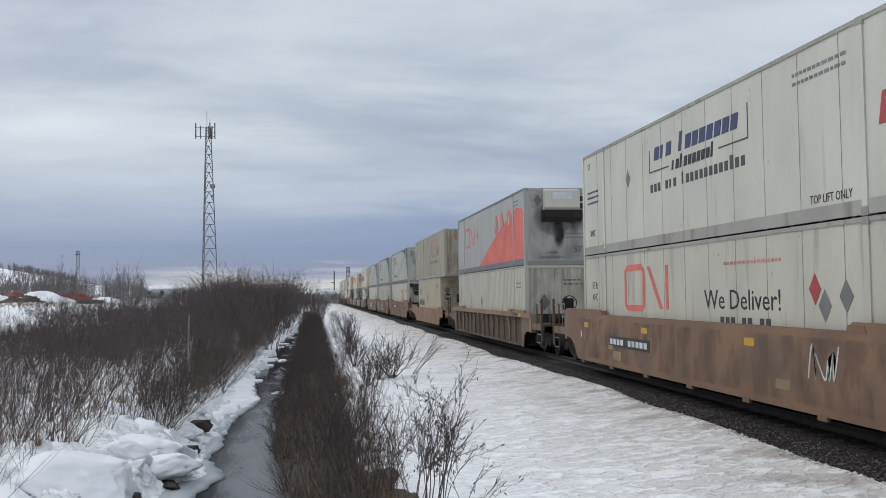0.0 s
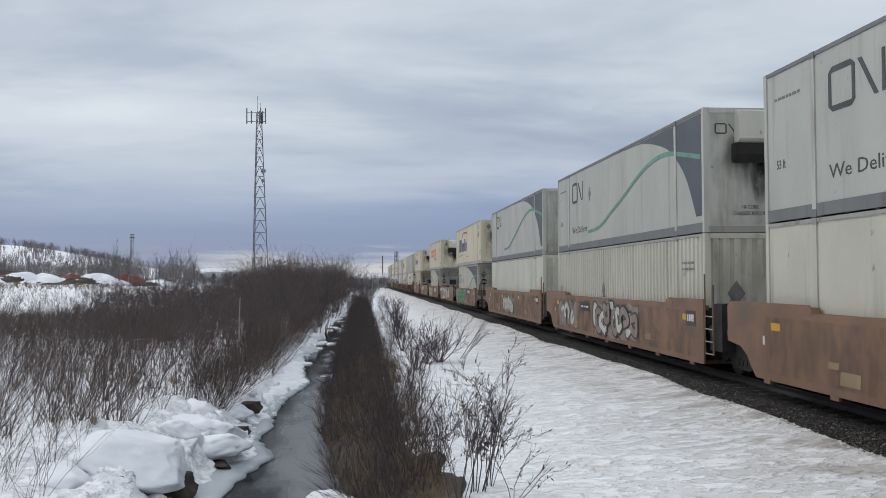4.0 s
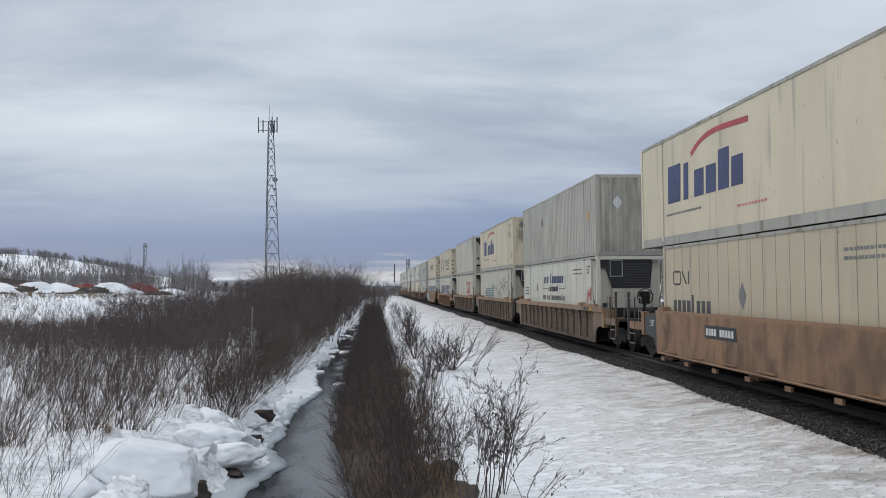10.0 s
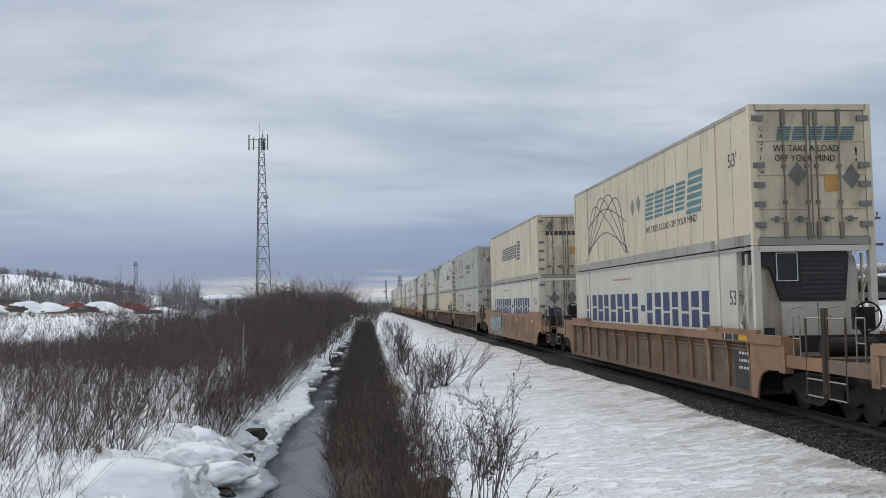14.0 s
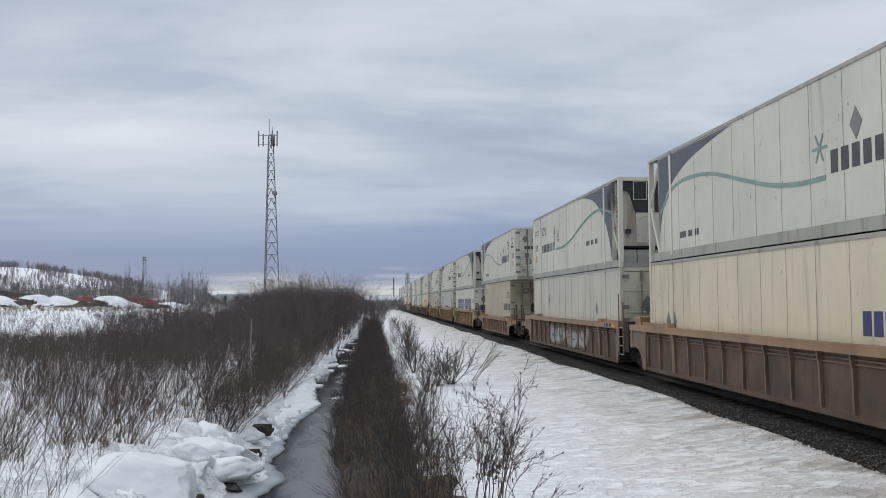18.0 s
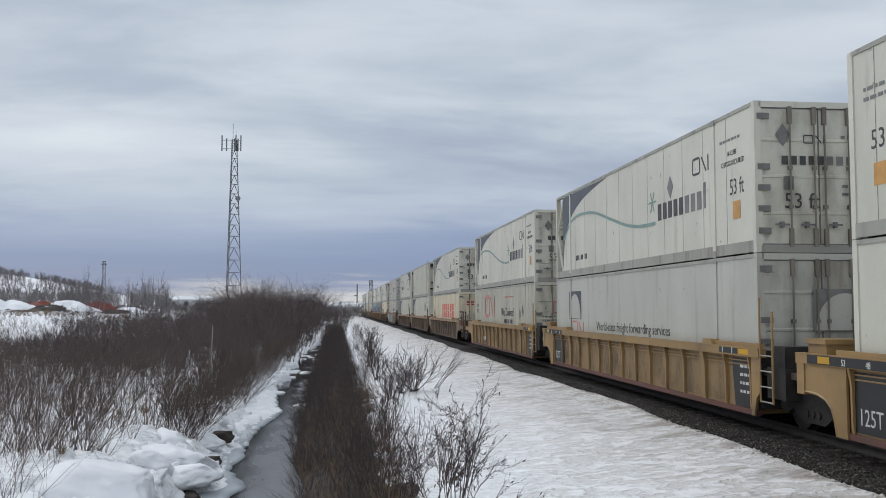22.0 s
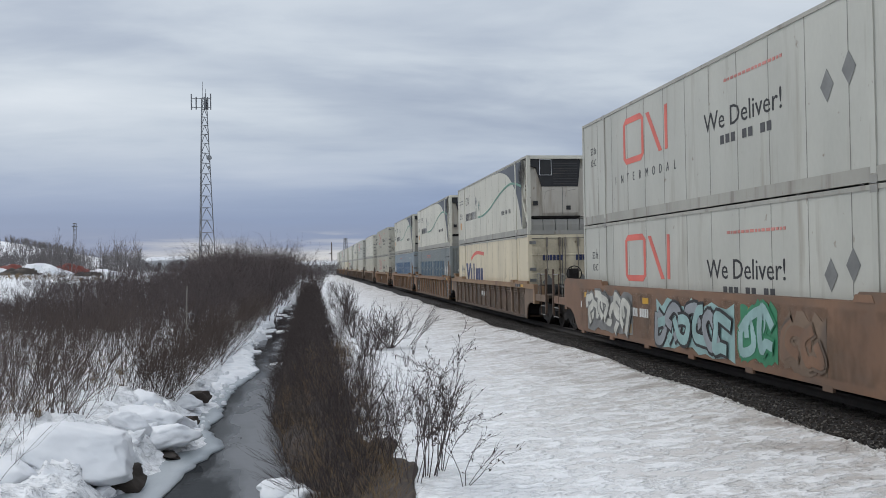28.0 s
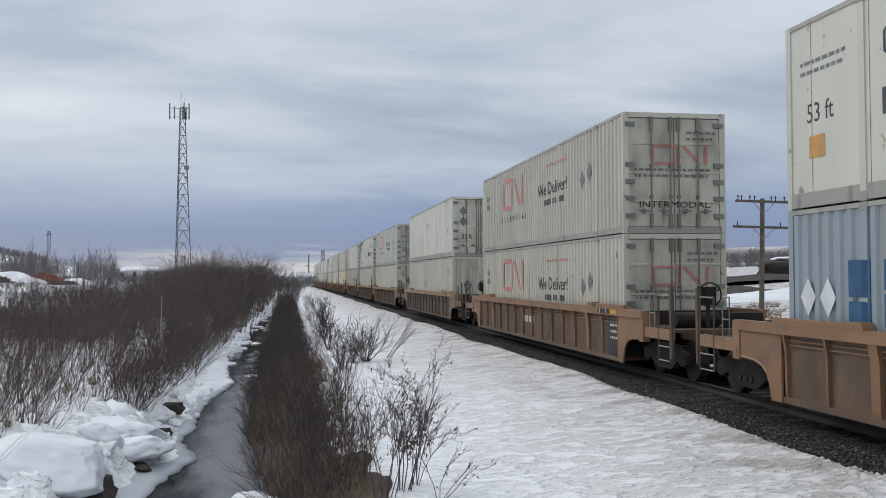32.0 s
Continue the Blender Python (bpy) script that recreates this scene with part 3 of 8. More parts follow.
def crust(x, y, cell, seed=0.0):
    """Broken crust: tilted plates, one to each uneven cell. Gives heights between about -1 and 1."""
    u, v = x / cell, y / cell
    best, out = np.full(np.shape(u), 9.0), np.zeros(np.shape(u))
    for i in (-1, 0, 1):
        for j in (-1, 0, 1):
            a, b = np.floor(u) + i, np.floor(v) + j
            h = [np.modf(np.abs(np.sin(a * p + b * q + seed) * 43758.5453))[0] for p, q in ((12.99, 78.23), (39.35, 11.14), (73.16, 52.24), (26.65, 94.67), (61.72, 33.91))]
            du, dv = u - a - h[0], v - b - h[1]
            d = du * du + dv * dv
            z = (h[2] - 0.5) * 1.3 + (h[3] - 0.5) * 1.5 * du + (h[4] - 0.5) * 1.5 * dv
            out = np.where(d < best, z, out)
            best = np.minimum(d, best)
    return out


TOE_Y = [6, 14, 17, 18.6, 20.2, 21.6, 23, 27, 32, 40, 50, 62, 90, 140]
TOE_X = [-3.1, -3.1, -3.05, -3.0, -2.6, -2.75, -2.95, -2.95, -3.05, -3.2, -3.2, -3.2, -2.9, -2.8]
SHORE_Y = [8, 11, 16.5, 21, 24, 31, 60, 140]
SHORE_X = [0.1, 0.0, -0.35, -0.85, -1.1, -1.2, -1.35, -1.35]
BANK_U = [-1.2, -0.55, -0.42, 0.0, 0.12, 0.34, 0.8, 1.6, 3.0, 5.0]
BANK_Z = [-1.95, -1.80, -1.60, -1.47, -1.33, -1.12, -0.96, -0.82, -0.72, -0.66]


def ground_z(x, y):
    x, y = np.asarray(x, float), np.asarray(y, float)
    near = np.clip((12 - np.abs(x + 1.5)) / 4, 0, 1)
    bend = np.where(y > BEND_Y, (np.maximum(y, BEND_Y) - BEND_Y) ** 2 / (2 * BEND_R), 0)
    xs = x - bend * np.clip((x + 4) / 8, 0, 1) - wander(y) * near
    xs = xs - (np.interp(y, SHORE_Y, SHORE_X) + 0.85 - wander(y)) * np.clip((1.3 - x) / 1.3, 0, 1) * (x > -2.2)
    z = np.interp(xs, PROFILE_X, PROFILE_Z)
    # the steep, broken left bank of the creek
    u = np.interp(y, TOE_Y, TOE_X) - x + 0.20 * lumps(0.9 * x + 0.4 * np.sin(0.37 * y), 0.61 * y + 0.8 * np.sin(0.23 * y)) + 0.12 * lumps(3.1 * x, 2.3 * y + 2.0) * np.clip(1.6 - y / 30, 0.1, 1) + 0.16 * crust(x, y, 0.9, 3.0) * np.clip(1.6 - y / 22, 0.0, 1)
    on = np.clip((x + 8.0) / 2.5, 0, 1) * np.clip((-1.95 - x) / 0.15, 0, 1)
    chunky = np.clip(u / 0.3, 0, 1) * np.clip((3.2 - u) / 2.2, 0, 1) * np.clip(1.5 - y / 38, 0.12, 1)
    bank = np.interp(u, BANK_U, BANK_Z) + chunky * (0.15 * crust(x, y, 0.62) + 0.07 * crust(x, y, 0.27, 7.0)) + np.clip(u / 0.4, 0, 1) * (0.05 * lumps(2.3 * x + 1.0, 2.1 * y) + 0.02 * lumps(5.7 * x, 5.3 * y)) * np.clip(1.4 - y / 45, 0.1, 1)
    bank = bank - hump(x, y, -3.35, 16.6, 0.5, 0.75, 0.5) - hump(x, y, -2.95, 19.25, 0.5, 0.35, 0.22)
    bank = bank + hump(x, y, -5.0, 17.6, 1.2, 1.3, 0.36) + hump(x, y, -6.6, 15.6, 1.3, 1.2, 0.25) + hump(x, y, -4.6, 22.4, 0.9, 1.0, 0.22) + hump(x, y, -4.3, 26.5, 0.8, 1.3, 0.18)
    z = z * (1 - on) + bank * on
    rough = np.where(xs < -7, 0.16, np.where(xs < -2.0, 0.015, np.where(xs < 0.9, 0.06, np.where(xs < 6.2, 0.022, 0.006))))
    z = z + lumps(x, y) * rough * np.clip(60 / (np.abs(y) + 1), 0.2, 1)
    # the road bank on which the stand is
    road = np.clip((9 - y) / 6, 0, 1) * np.clip((y + 22) / 8, 0, 1) * np.clip((5.6 - x) / 3, 0, 1) * np.clip((x + 60) / 20, 0, 1)
    z = z * (1 - road) + (0.5 + 0.02 * lumps(x, y)) * road
    z = np.where((x > -5) & (x < 2), np.maximum(z, -1.9 + 1.5 * np.clip((y - 105) / 22, 0, 1)), z)
    # far rises
    z = z + hump(x, y, -190, 540, 75, 120, 15) + hump(x, y, -330, 480, 120, 120, 15) + hump(x, y, 260, 520, 120, 100, 12) + hump(x, y, 420, 430, 100, 140, 12)
    z = z + 1.1 * np.clip((y - 60) / 120, 0, 1) * np.clip((-18 - x) / 20, 0, 1)
    return z


def steps(*spans):
    """Coordinates in spans (from, to, step), joined."""
    out = []
    for a, b, s in spans:
        out += list(np.arange(a, b, s))
    return np.array(out + [spans[-1][1]])


def sheet(name, xs, ys, zf, mat, smooth=True):
    X, Y = np.meshgrid(xs, ys)
    V = np.c_[X.ravel(), Y.ravel(), zf(X, Y).ravel()]
    nx, ny = len(xs), len(ys)
    i = (np.arange(ny - 1)[:, None] * nx + np.arange(nx - 1)[None]).ravel()
    F = np.c_[i, i + 1, i + nx + 1, i + nx]
    return solid(name, V, F, mat, smooth)


def solid(name, V, F, mat, smooth=False):
    """A mesh from arrays of corners and four-cornered faces."""
    me = bpy.data.meshes.new(name)
    me.vertices.add(len(V))
    me.vertices.foreach_set("co", np.ascontiguousarray(V, np.float32).ravel())
    me.loops.add(F.size)
    me.loops.foreach_set("vertex_index", np.ascontiguousarray(F, np.int32).ravel())
    me.polygons.add(len(F))
    me.polygons.foreach_set("loop_start", np.arange(0, F.size, F.shape[1], dtype=np.int32))
    me.polygons.foreach_set("loop_total", np.full(len(F), F.shape[1], np.int32))
    if smooth:
        me.polygons.foreach_set("use_smooth", np.ones(len(F), bool))
    me.update(calc_edges=True)
    me.materials.append(M[mat])
    return new(name, me)


xs = steps((-2600, -400, 200), (-400, -60, 12), (-60, -16, 1.6), (-16, -8, 0.4), (-8, -5.6, 0.14), (-5.6, -2.3, 0.06), (-2.3, 8, 0.16), (8, 14, 0.4), (14, 60, 3), (60, 500, 14), (500, 2600, 200))
ys = steps((-2600, -700, 200), (-700, -30, 20), (-30, 8, 1.0), (8, 15, 0.2), (15, 29, 0.09), (29, 60, 0.24), (60, 140, 0.9), (140, 330, 4), (330, 800, 14), (800, 2800, 200))
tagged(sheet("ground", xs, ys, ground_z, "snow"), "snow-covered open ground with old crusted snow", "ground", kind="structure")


def creek(x, y):
    return np.full_like(x, WATER_Z)


water = sheet("water", np.array([-4.2, -2.5, -1.6, -0.6, 0.5]), steps((6, 140, 1.0)), creek, "water")
tagged(water, "dark still creek water between icy banks", "creek", kind="structure")

# ---- the track ----
trackbed = steps((-700, -20, 20), (-20, 60, 0.5), (60, 430, 4))


def along(s, dx, z):
    m = on_track(float(s))
    return m @ Vector((dx, 0, z))


def sweep(name, outline, stations, mat, smooth=False):
    """An outline (dx, z) carried along the line."""
    V, n = [], len(outline)
    for s in stations:
        V += [tuple(along(s, dx, z)) for dx, z in outline]
    F = []
    for k in range(len(stations) - 1):
        for i in range(n):
            j = (i + 1) % n
            F.append((k * n + i, k * n + j, (k + 1) * n + j, (k + 1) * n + i))
    return solid(name, np.array(V), np.array(F), mat, smooth)


track = tagged(new("track"), "railway track on dark stone ballast edged with snow", "railway track", kind="structure")
bed = sweep("ballast_bed", [(-2.35, -0.55), (-2.30, -0.24), (-1.5, -0.17), (1.5, -0.17), (2.4, -0.3), (2.5, -0.6)], trackbed, "ballast")
bed.parent = track
for sx in (-0.7525, 0.7525):
    r = sweep("rail", [(sx - 0.07, -0.17), (sx + 0.07, -0.17), (sx + 0.012, -0.13), (sx + 0.012, -0.04), (sx + 0.036, -0.03), (sx + 0.036, 0), (sx - 0.036, 0), (sx - 0.036, -0.03), (sx - 0.012, -0.04), (sx - 0.012, -0.13)], trackbed, "railsteel")
    r.parent = track


# ---- bare brush, built from thin tapering stems ----
def tubes(name, S, mat, spikes=False):
    """One mesh of three-sided stems, or of spikes where they stand far off. S: rows of start, end and the two radii."""
    A, B, r0, r1 = S[:, 0:3], S[:, 3:6], S[:, 6:7], S[:, 7:8]
    D = B - A
    D = D / np.maximum(np.linalg.norm(D, axis=1, keepdims=True), 1e-6)
    P = np.cross(D, np.where(np.abs(D[:, 2:3]) < 0.9, [[0, 0, 1.0]], [[1.0, 0, 0]]))
    P = P / np.linalg.norm(P, axis=1, keepdims=True)
    Q = np.cross(D, P)
    V = np.empty((len(S), 6, 3))
    for k in range(3):
        o = P * math.cos(k * 2.0944) + Q * math.sin(k * 2.0944)
        V[:, k], V[:, 3 + k] = A + o * r0, B + o * r1
    if spikes:
        V = np.concatenate([V[:, :3] * 1.55 - A[:, None] * 0.55, B[:, None]], axis=1)
        base = np.arange(len(S))[:, None] * 4
        F = np.concatenate([base + np.array([[0, 1, 3]]), base + np.array([[1, 2, 3]]), base + np.array([[2, 0, 3]])])
        return solid(name, V.reshape(-1, 3), F, mat)
    base = np.arange(len(S))[:, None] * 6
    F = np.concatenate([base + np.array([[0, 1, 4, 3]]), base + np.array([[1, 2, 5, 4]]), base + np.array([[2, 0, 3, 5]])])
    return solid(name, V.reshape(-1, 3), F, mat)


def shrub_form(rng, stems, lean, twigs, kinks=3, curl=0.12):
    """Stems of a shrub one unit high, as rows for tubes."""
    rows = []
    for s in range(stems):
        a = rng.uniform(0, 6.283)
        tilt = lean * rng.uniform(0.15, 1.0)
        d = np.array([math.cos(a) * tilt, math.sin(a) * tilt, 1.0])
        d /= np.linalg.norm(d)
        p = np.array([math.cos(a), math.sin(a), 0]) * rng.uniform(0, 0.07)
        n = rng.uniform(0.6, 1.0) / kinks
        for k in range(kinks):
            q = p + d * n
            w0, w1 = 1 - k / kinks * 0.75, 1 - (k + 1) / kinks * 0.75
            rows.append([*p, *q, w0, w1])
            for _ in range(twigs if k else max(0, twigs - 1)):
                f = rng.uniform(0.1, 1.0)
                e = d + rng.normal(0, 0.42, 3)
                e[2] = abs(e[2])
                e /= np.linalg.norm(e)
                o = p + (q - p) * f
                m = o + e * rng.uniform(0.10, 0.30)
                rows.append([*o, *m, w1 * 0.55, w1 * 0.28])
            d = d + rng.normal(0, curl, 3)
            d[2] = abs(d[2])
            d /= np.linalg.norm(d)
            p = q
    return np.array(rows)


def branchy(rng, stems, lean, depth, spread=0.45, kids=2, up=0.10, bend=0.13):
    """A branching shrub one unit high, as rows for tubes: each stem bends upward and forks."""
    rows = []

    def grow(p, d, length, w, left):
        for k in range(3):
            q = p + d * length / 3
            w1 = w * 0.84
            rows.append([*p, *q, w, w1])
            if left and (k or left < depth):
                for _ in range(kids if k < 2 else max(1, kids - 1)):
                    e = d + rng.normal(0, spread, 3)
                    e[2] = max(e[2], 0.12)
                    grow(p + (q - p) * rng.uniform(0.2, 1.0), e / np.linalg.norm(e), length * rng.uniform(0.30, 0.58), w1 * 0.72, left - 1)
            d = d + rng.normal(0, bend, 3) + np.array([0, 0, up])
            d = d / np.linalg.norm(d)
            p, w = q, w1
    for s in range(stems):
        a = rng.uniform(0, 6.283)
        tilt = lean * rng.uniform(0.1, 1.0)
        d = np.array([math.cos(a) * tilt, math.sin(a) * tilt, 1.0])
        grow(np.array([math.cos(a), math.sin(a), 0]) * rng.uniform(0, 0.08), d / np.linalg.norm(d), rng.uniform(0.55, 1.0), 1.0, depth)
    return np.array(rows)


def scatter(forms, spots, rng, thick, blown=0.0):
    """Copies of the forms at spots (x, y, height), joined as rows for tubes; blown leans them towards the creek."""
    out = []
    P = np.array(spots)
    Z = ground_z(P[:, 0], P[:, 1]) - 0.03
    for (x, y, h), z in zip(spots, Z):
        f = forms[rng.integers(len(forms))].copy()
        a = rng.uniform(0, 6.283)
        R = np.array([[math.cos(a), -math.sin(a), 0], [math.sin(a), math.cos(a), 0], [0, 0, 1]]) * h
        f[:, 0:3] = f[:, 0:3] @ R.T
        f[:, 3:6] = f[:, 3:6] @ R.T
        if blown:
            push = blown * rng.uniform(-0.4, 1.6)
            f[:, 0] += push * f[:, 2]
            f[:, 3] += push * f[:, 5]
        o = np.array([x, y, z])
        f[:, 0:3] += o
        f[:, 3:6] += o
        f[:, 6:8] *= thick * (0.5 + 0.5 * h / 2)
        out.append(f)
    return np.concatenate(out)


rng = np.random.default_rng(5)
FORM_BUSH = [shrub_form(rng, 9, 0.6, 3) for _ in range(8)]


def spots_in(n, x0, x1, y0, y1, h0, h1, keep=None):
    out = []
    while len(out) < n:
        x, y = rng.uniform(x0, x1), y0 + (y1 - y0) * rng.uniform(0, 1) ** 1.25
        if keep is None or keep(x, y):
            out.append((x, y, rng.uniform(h0, h1)))
    return out


def seen_left(x, y):
    """Only where the ground can be looked over from the stand."""
    return -0.47 * y - 3 < x


def crown_el(az, table):
    """How high over the horizon, in degrees, the brush stands against the sky or field in that direction."""
    return np.interp(az, [a for a, _ in table], [e for _, e in table])


LOW_TOPS = [(-27, -1.7), (-21, -1.45), (-18, -1.6), (-15.7, -1.0), (-14.5, -0.45), (-12, -0.1), (-8, 0.1), (-1, 0.2)]
TALL_TOPS = [(-16, 0.0), (-12, 0.3), (-9, 0.55), (-7.5, 0.8), (-6.9, 1.1), (-6.0, 1.8), (-5.1, 2.35), (-4.2, 1.75), (-3.4, 1.45), (-2.35, 1.8), (-1.0, 1.4), (-0.2, 0.8)]


def belt(n, y0, y1, az0, az1, tops, hmin, hmax, most=-4.2, over=0.1, ragged=0.13):
    """Spots of brush between two directions whose tops reach the given height against the horizon; few where the ground itself stands higher than that."""
    out = []
    while len(out) < n:
        y, az = rng.uniform(y0, y1), rng.uniform(az0, az1)
        x = y * math.tan(radians(az))
        top = float(crown_el(az, tops)) + ragged * (math.sin(az * 5.3) + 0.7 * math.sin(az * 13.7 + 1.0) + 0.5 * math.sin(az * 31.0))
        room = EYE.z + y * math.tan(radians(top)) - float(np.interp(x, PROFILE_X, PROFILE_Z))
        if x > most or (room < hmin * 0.8 and rng.uniform() > over):
            continue
        h = float(np.clip(room, hmin, hmax))
        out.append((x, y, h * rng.uniform(0.55, 1.02)))
    return out


FORM_FORK = [branchy(rng, 6, 0.85, 1, 0.46, 2, 0.12, 0.18) for _ in range(10)]
FORM_WISP = [branchy(rng, 4, 0.75, 1, 0.42, 1, 0.12, 0.18) for _ in range(8)]
FORM_CROWN = [branchy(rng, 4, 0.30, 2, 0.40, 2, 0.14) for _ in range(8)]
for form in FORM_CROWN:
    form[:, 0:6] /= form[:, 5].max()


def bank_side(x, y):
    """Behind the top of the creek bank, and where the stand looks over it."""
    return seen_left(x, y) and x < float(np.interp(y, TOE_Y, TOE_X)) - 0.7


def strip_side(x, y):
    return x > float(np.interp(y, SHORE_Y, SHORE_X)) - 0.05


def clumps(x, y):
    """Where brush gathers: about 0 to 1."""
    return 0.5 + 0.5 * math.sin(0.62 * x + 1.3 * math.sin(0.31 * y) + 0.4) * math.sin(0.47 * y + 0.9 * math.sin(0.55 * x))


def near_bank(x, y):
    """Thin on the near bank, gathered in clumps, closing up away from the stand."""
    edge = np.clip((y - 20 - (x + 6) * 0.35) / 15, 0.07, 1)
    return bank_side(x, y) and rng.uniform() < edge * (0.30 + 1.0 * clumps(x, y))


FORM_SWITCH = [branchy(rng, 5, 0.42, 1, 0.30, 1, 0.05, 0.09) for _ in range(10)]
S = scatter(FORM_SWITCH, spots_in(900, -23, -3.6, 17, 50, 0.7, 1.7, near_bank), rng, 0.0070, 0.26)
S = np.concatenate([S, scatter(FORM_WISP, spots_in(170, -8.5, -4.4, 13, 22, 0.5, 1.3, seen_left), rng, 0.0050, 0.30),
                    scatter(FORM_SWITCH, spots_in(60, -11.5, -6.0, 14, 23, 0.7, 1.6, seen_left), rng, 0.0062, 0.30),
                    scatter(FORM_FORK, [(float(np.interp(y, TOE_Y, TOE_X)) - 0.40 + 0.35 * min(1.0, max(0.0, (y - 31) / 8)) - 1.4 * x, y, h) for x, y, h in spots_in(480, 0, 1, 24, 80, 0.6, 1.7)], rng, 0.0072, 0.38),
                    scatter(FORM_FORK, spots_in(150, -18, -3.5, 21, 48, 0.8, 1.8, near_bank), rng, 0.0072, 0.26)])
S = np.concatenate([S, scatter(FORM_FORK, spots_in(60, -13, -4.6, 18, 30, 1.1, 1.9, lambda x, y: bank_side(x + 0.8, y) and clumps(x, y) > 0.45), rng, 0.0098, 0.30)])
tagged(tubes("brush_near", S, "stem"), "sparse bare brown stems standing in snow", "brush", kind="stuff")
FORM_ROUNDED = [branchy(rng, 5, 0.60, 2, 0.50, 2, 0.05, 0.15) for _ in range(8)]
for form in FORM_ROUNDED:
    form[:, 0:6] /= form[:, 5].max()
S = scatter(FORM_BUSH, belt(760, 44, 120, -27, -2.2, LOW_TOPS, 0.7, 2.6, -3.9), rng, 0.014)
S = np.concatenate([S, scatter(FORM_FORK, belt(760, 42, 64, -28, -10.5, LOW_TOPS, 0.8, 1.6, -3.8, 1.0), rng, 0.0105)])
S = np.concatenate([S, scatter(FORM_ROUNDED, belt(190, 46, 115, -27, -2.2, LOW_TOPS, 0.9, 2.8, -3.8, 0.3), rng, 0.011)])
S = np.concatenate([S, scatter(FORM_FORK, spots_in(420, -10.5, -3.4, 34, 120, 1.1, 2.3, lambda x, y: bank_side(x + 0.4, y) and rng.uniform() < np.clip((y - 31 + (-4.2 - x) * 3) / 20, 0, 1)), rng, 0.011)])
tagged(tubes("brush_thicket", S, "twig", True), "dense dark thicket of bare willow brush", "brush", kind="stuff")
S = scatter(FORM_ROUNDED, belt(420, 62, 190, -16, -0.3, TALL_TOPS, 1.5, 7.5, -2.6, 0.1, 0.16), rng, 0.013)
S = np.concatenate([S, scatter(FORM_CROWN, belt(150, 75, 190, -9, -0.3, TALL_TOPS, 2.5, 8.5, -2.6, 0.1, 0.16), rng, 0.014)])
S = np.concatenate([S, scatter(FORM_ROUNDED, [(x, y, 1.12 * h) for x, y, h in belt(150, 85, 150, -7.3, -0.4, TALL_TOPS, 2.5, 9.0, -2.6, 0.1, 0.10)], rng, 0.014)])
closing = []
while len(closing) < 130:
    y, az = rng.uniform(98, 200), rng.uniform(-2.2, 0.75)
    closing.append((y * math.tan(radians(az)), y, max(1.2, EYE.z + 0.4 + y * math.tan(radians(float(crown_el(az, TALL_TOPS + [(0.75, 0.0)]))))) * rng.uniform(0.5, 1.0)))
S = np.concatenate([S, scatter(FORM_ROUNDED, closing, rng, 0.013)])
tagged(tubes("brush_tall", S, "twig", True), "tall bare alder thicket beside the creek", "brush", kind="stuff")


def strip_height(x, y, h):
    """The strip stands in humps, highest along its middle."""
    across = (x - float(np.interp(y, SHORE_Y, SHORE_X))) / 2.0
    return h * (0.62 + 0.45 * math.sin(math.pi * min(max(across, 0.0), 1.0))) * (0.72 + 0.55 * clumps(3 * x, 2.1 * y))


S = scatter(FORM_BUSH, [(x, y, strip_height(x, y, h)) for x, y, h in spots_in(900, -1.4, 0.8, 11.0, 130, 0.75, 1.25, strip_side)], rng, 0.008)
S = np.concatenate([S, scatter(FORM_FORK, [(x, y, strip_height(x, y, h)) for x, y, h in spots_in(620, -1.5, 0.95, 11.0, 110, 0.7, 1.45, strip_side)], rng, 0.0062)])
# twigs that hang over the water from the strip, and low bushes that spill over the snow
S = np.concatenate([S, scatter(FORM_FORK, [(float(np.interp(y, SHORE_Y, SHORE_X)) - 0.12 + 0.25 * x, y, h) for x, y, h in spots_in(170, 0, 1, 14, 75, 0.25, 0.6)], rng, 0.0055)])
S = np.concatenate([S, scatter(FORM_FORK, [(float(np.interp(y, SHORE_Y, SHORE_X)) + 0.05 + 0.2 * x, y, h) for x, y, h in spots_in(110, 0, 1, 15, 60, 0.35, 0.65)], rng, 0.0065, -1.1)])
def litter_z(x, y):
    return ground_z(x, y) + 0.05 + 0.05 * lumps(3 * x, 2 * y) + 0.03 * lumps(9 * x, 8 * y)


rows, cols = steps((9.5, 40, 0.15), (40, 135, 0.8)), np.linspace(0, 1, 16)
LX = np.array([[np.interp(y, SHORE_Y, SHORE_X) - 0.16 + 0.10 * math.sin(y * 2.3) * c + (0.98 + 0.45 * max(0.0, min(1.0, (17 - y) / 4)) + 0.10 * math.sin(y * 1.1) + 0.07 * math.sin(y * 3.7) - np.interp(y, SHORE_Y, SHORE_X)) * c for c in cols] for y in rows])
LY = np.repeat(rows[:, None], 16, axis=1)
LZ = litter_z(LX, LY) - 0.22 * (cols[None] > 0.99) - 0.25 * (cols[None] < 0.01)
k = (np.arange(len(rows) - 1)[:, None] * 16 + np.arange(15)[None]).ravel()
tagged(solid("grass_litter", np.c_[LX.ravel(), LY.ravel(), LZ.ravel()], np.c_[k, k + 1, k + 17, k + 16], "litter", True), "matted dead grass and leaf litter under the creekside brush", "litter", kind="stuff")
tagged(tubes("brush_strip", S, "redtwig", True), "strip of dense reddish brush along the creek", "brush", kind="stuff")
S = scatter(FORM_FORK, [(x + 0.10 + 0.012 * y, y, h) for x, y, h in spots_in(95, 0.35, 1.25, 15, 125, 0.5, 1.3)], rng, 0.0062)
tagged(tubes("brush_edge", S, "twig"), "low bare bushes at the edge of the snow", "brush", kind="stuff")
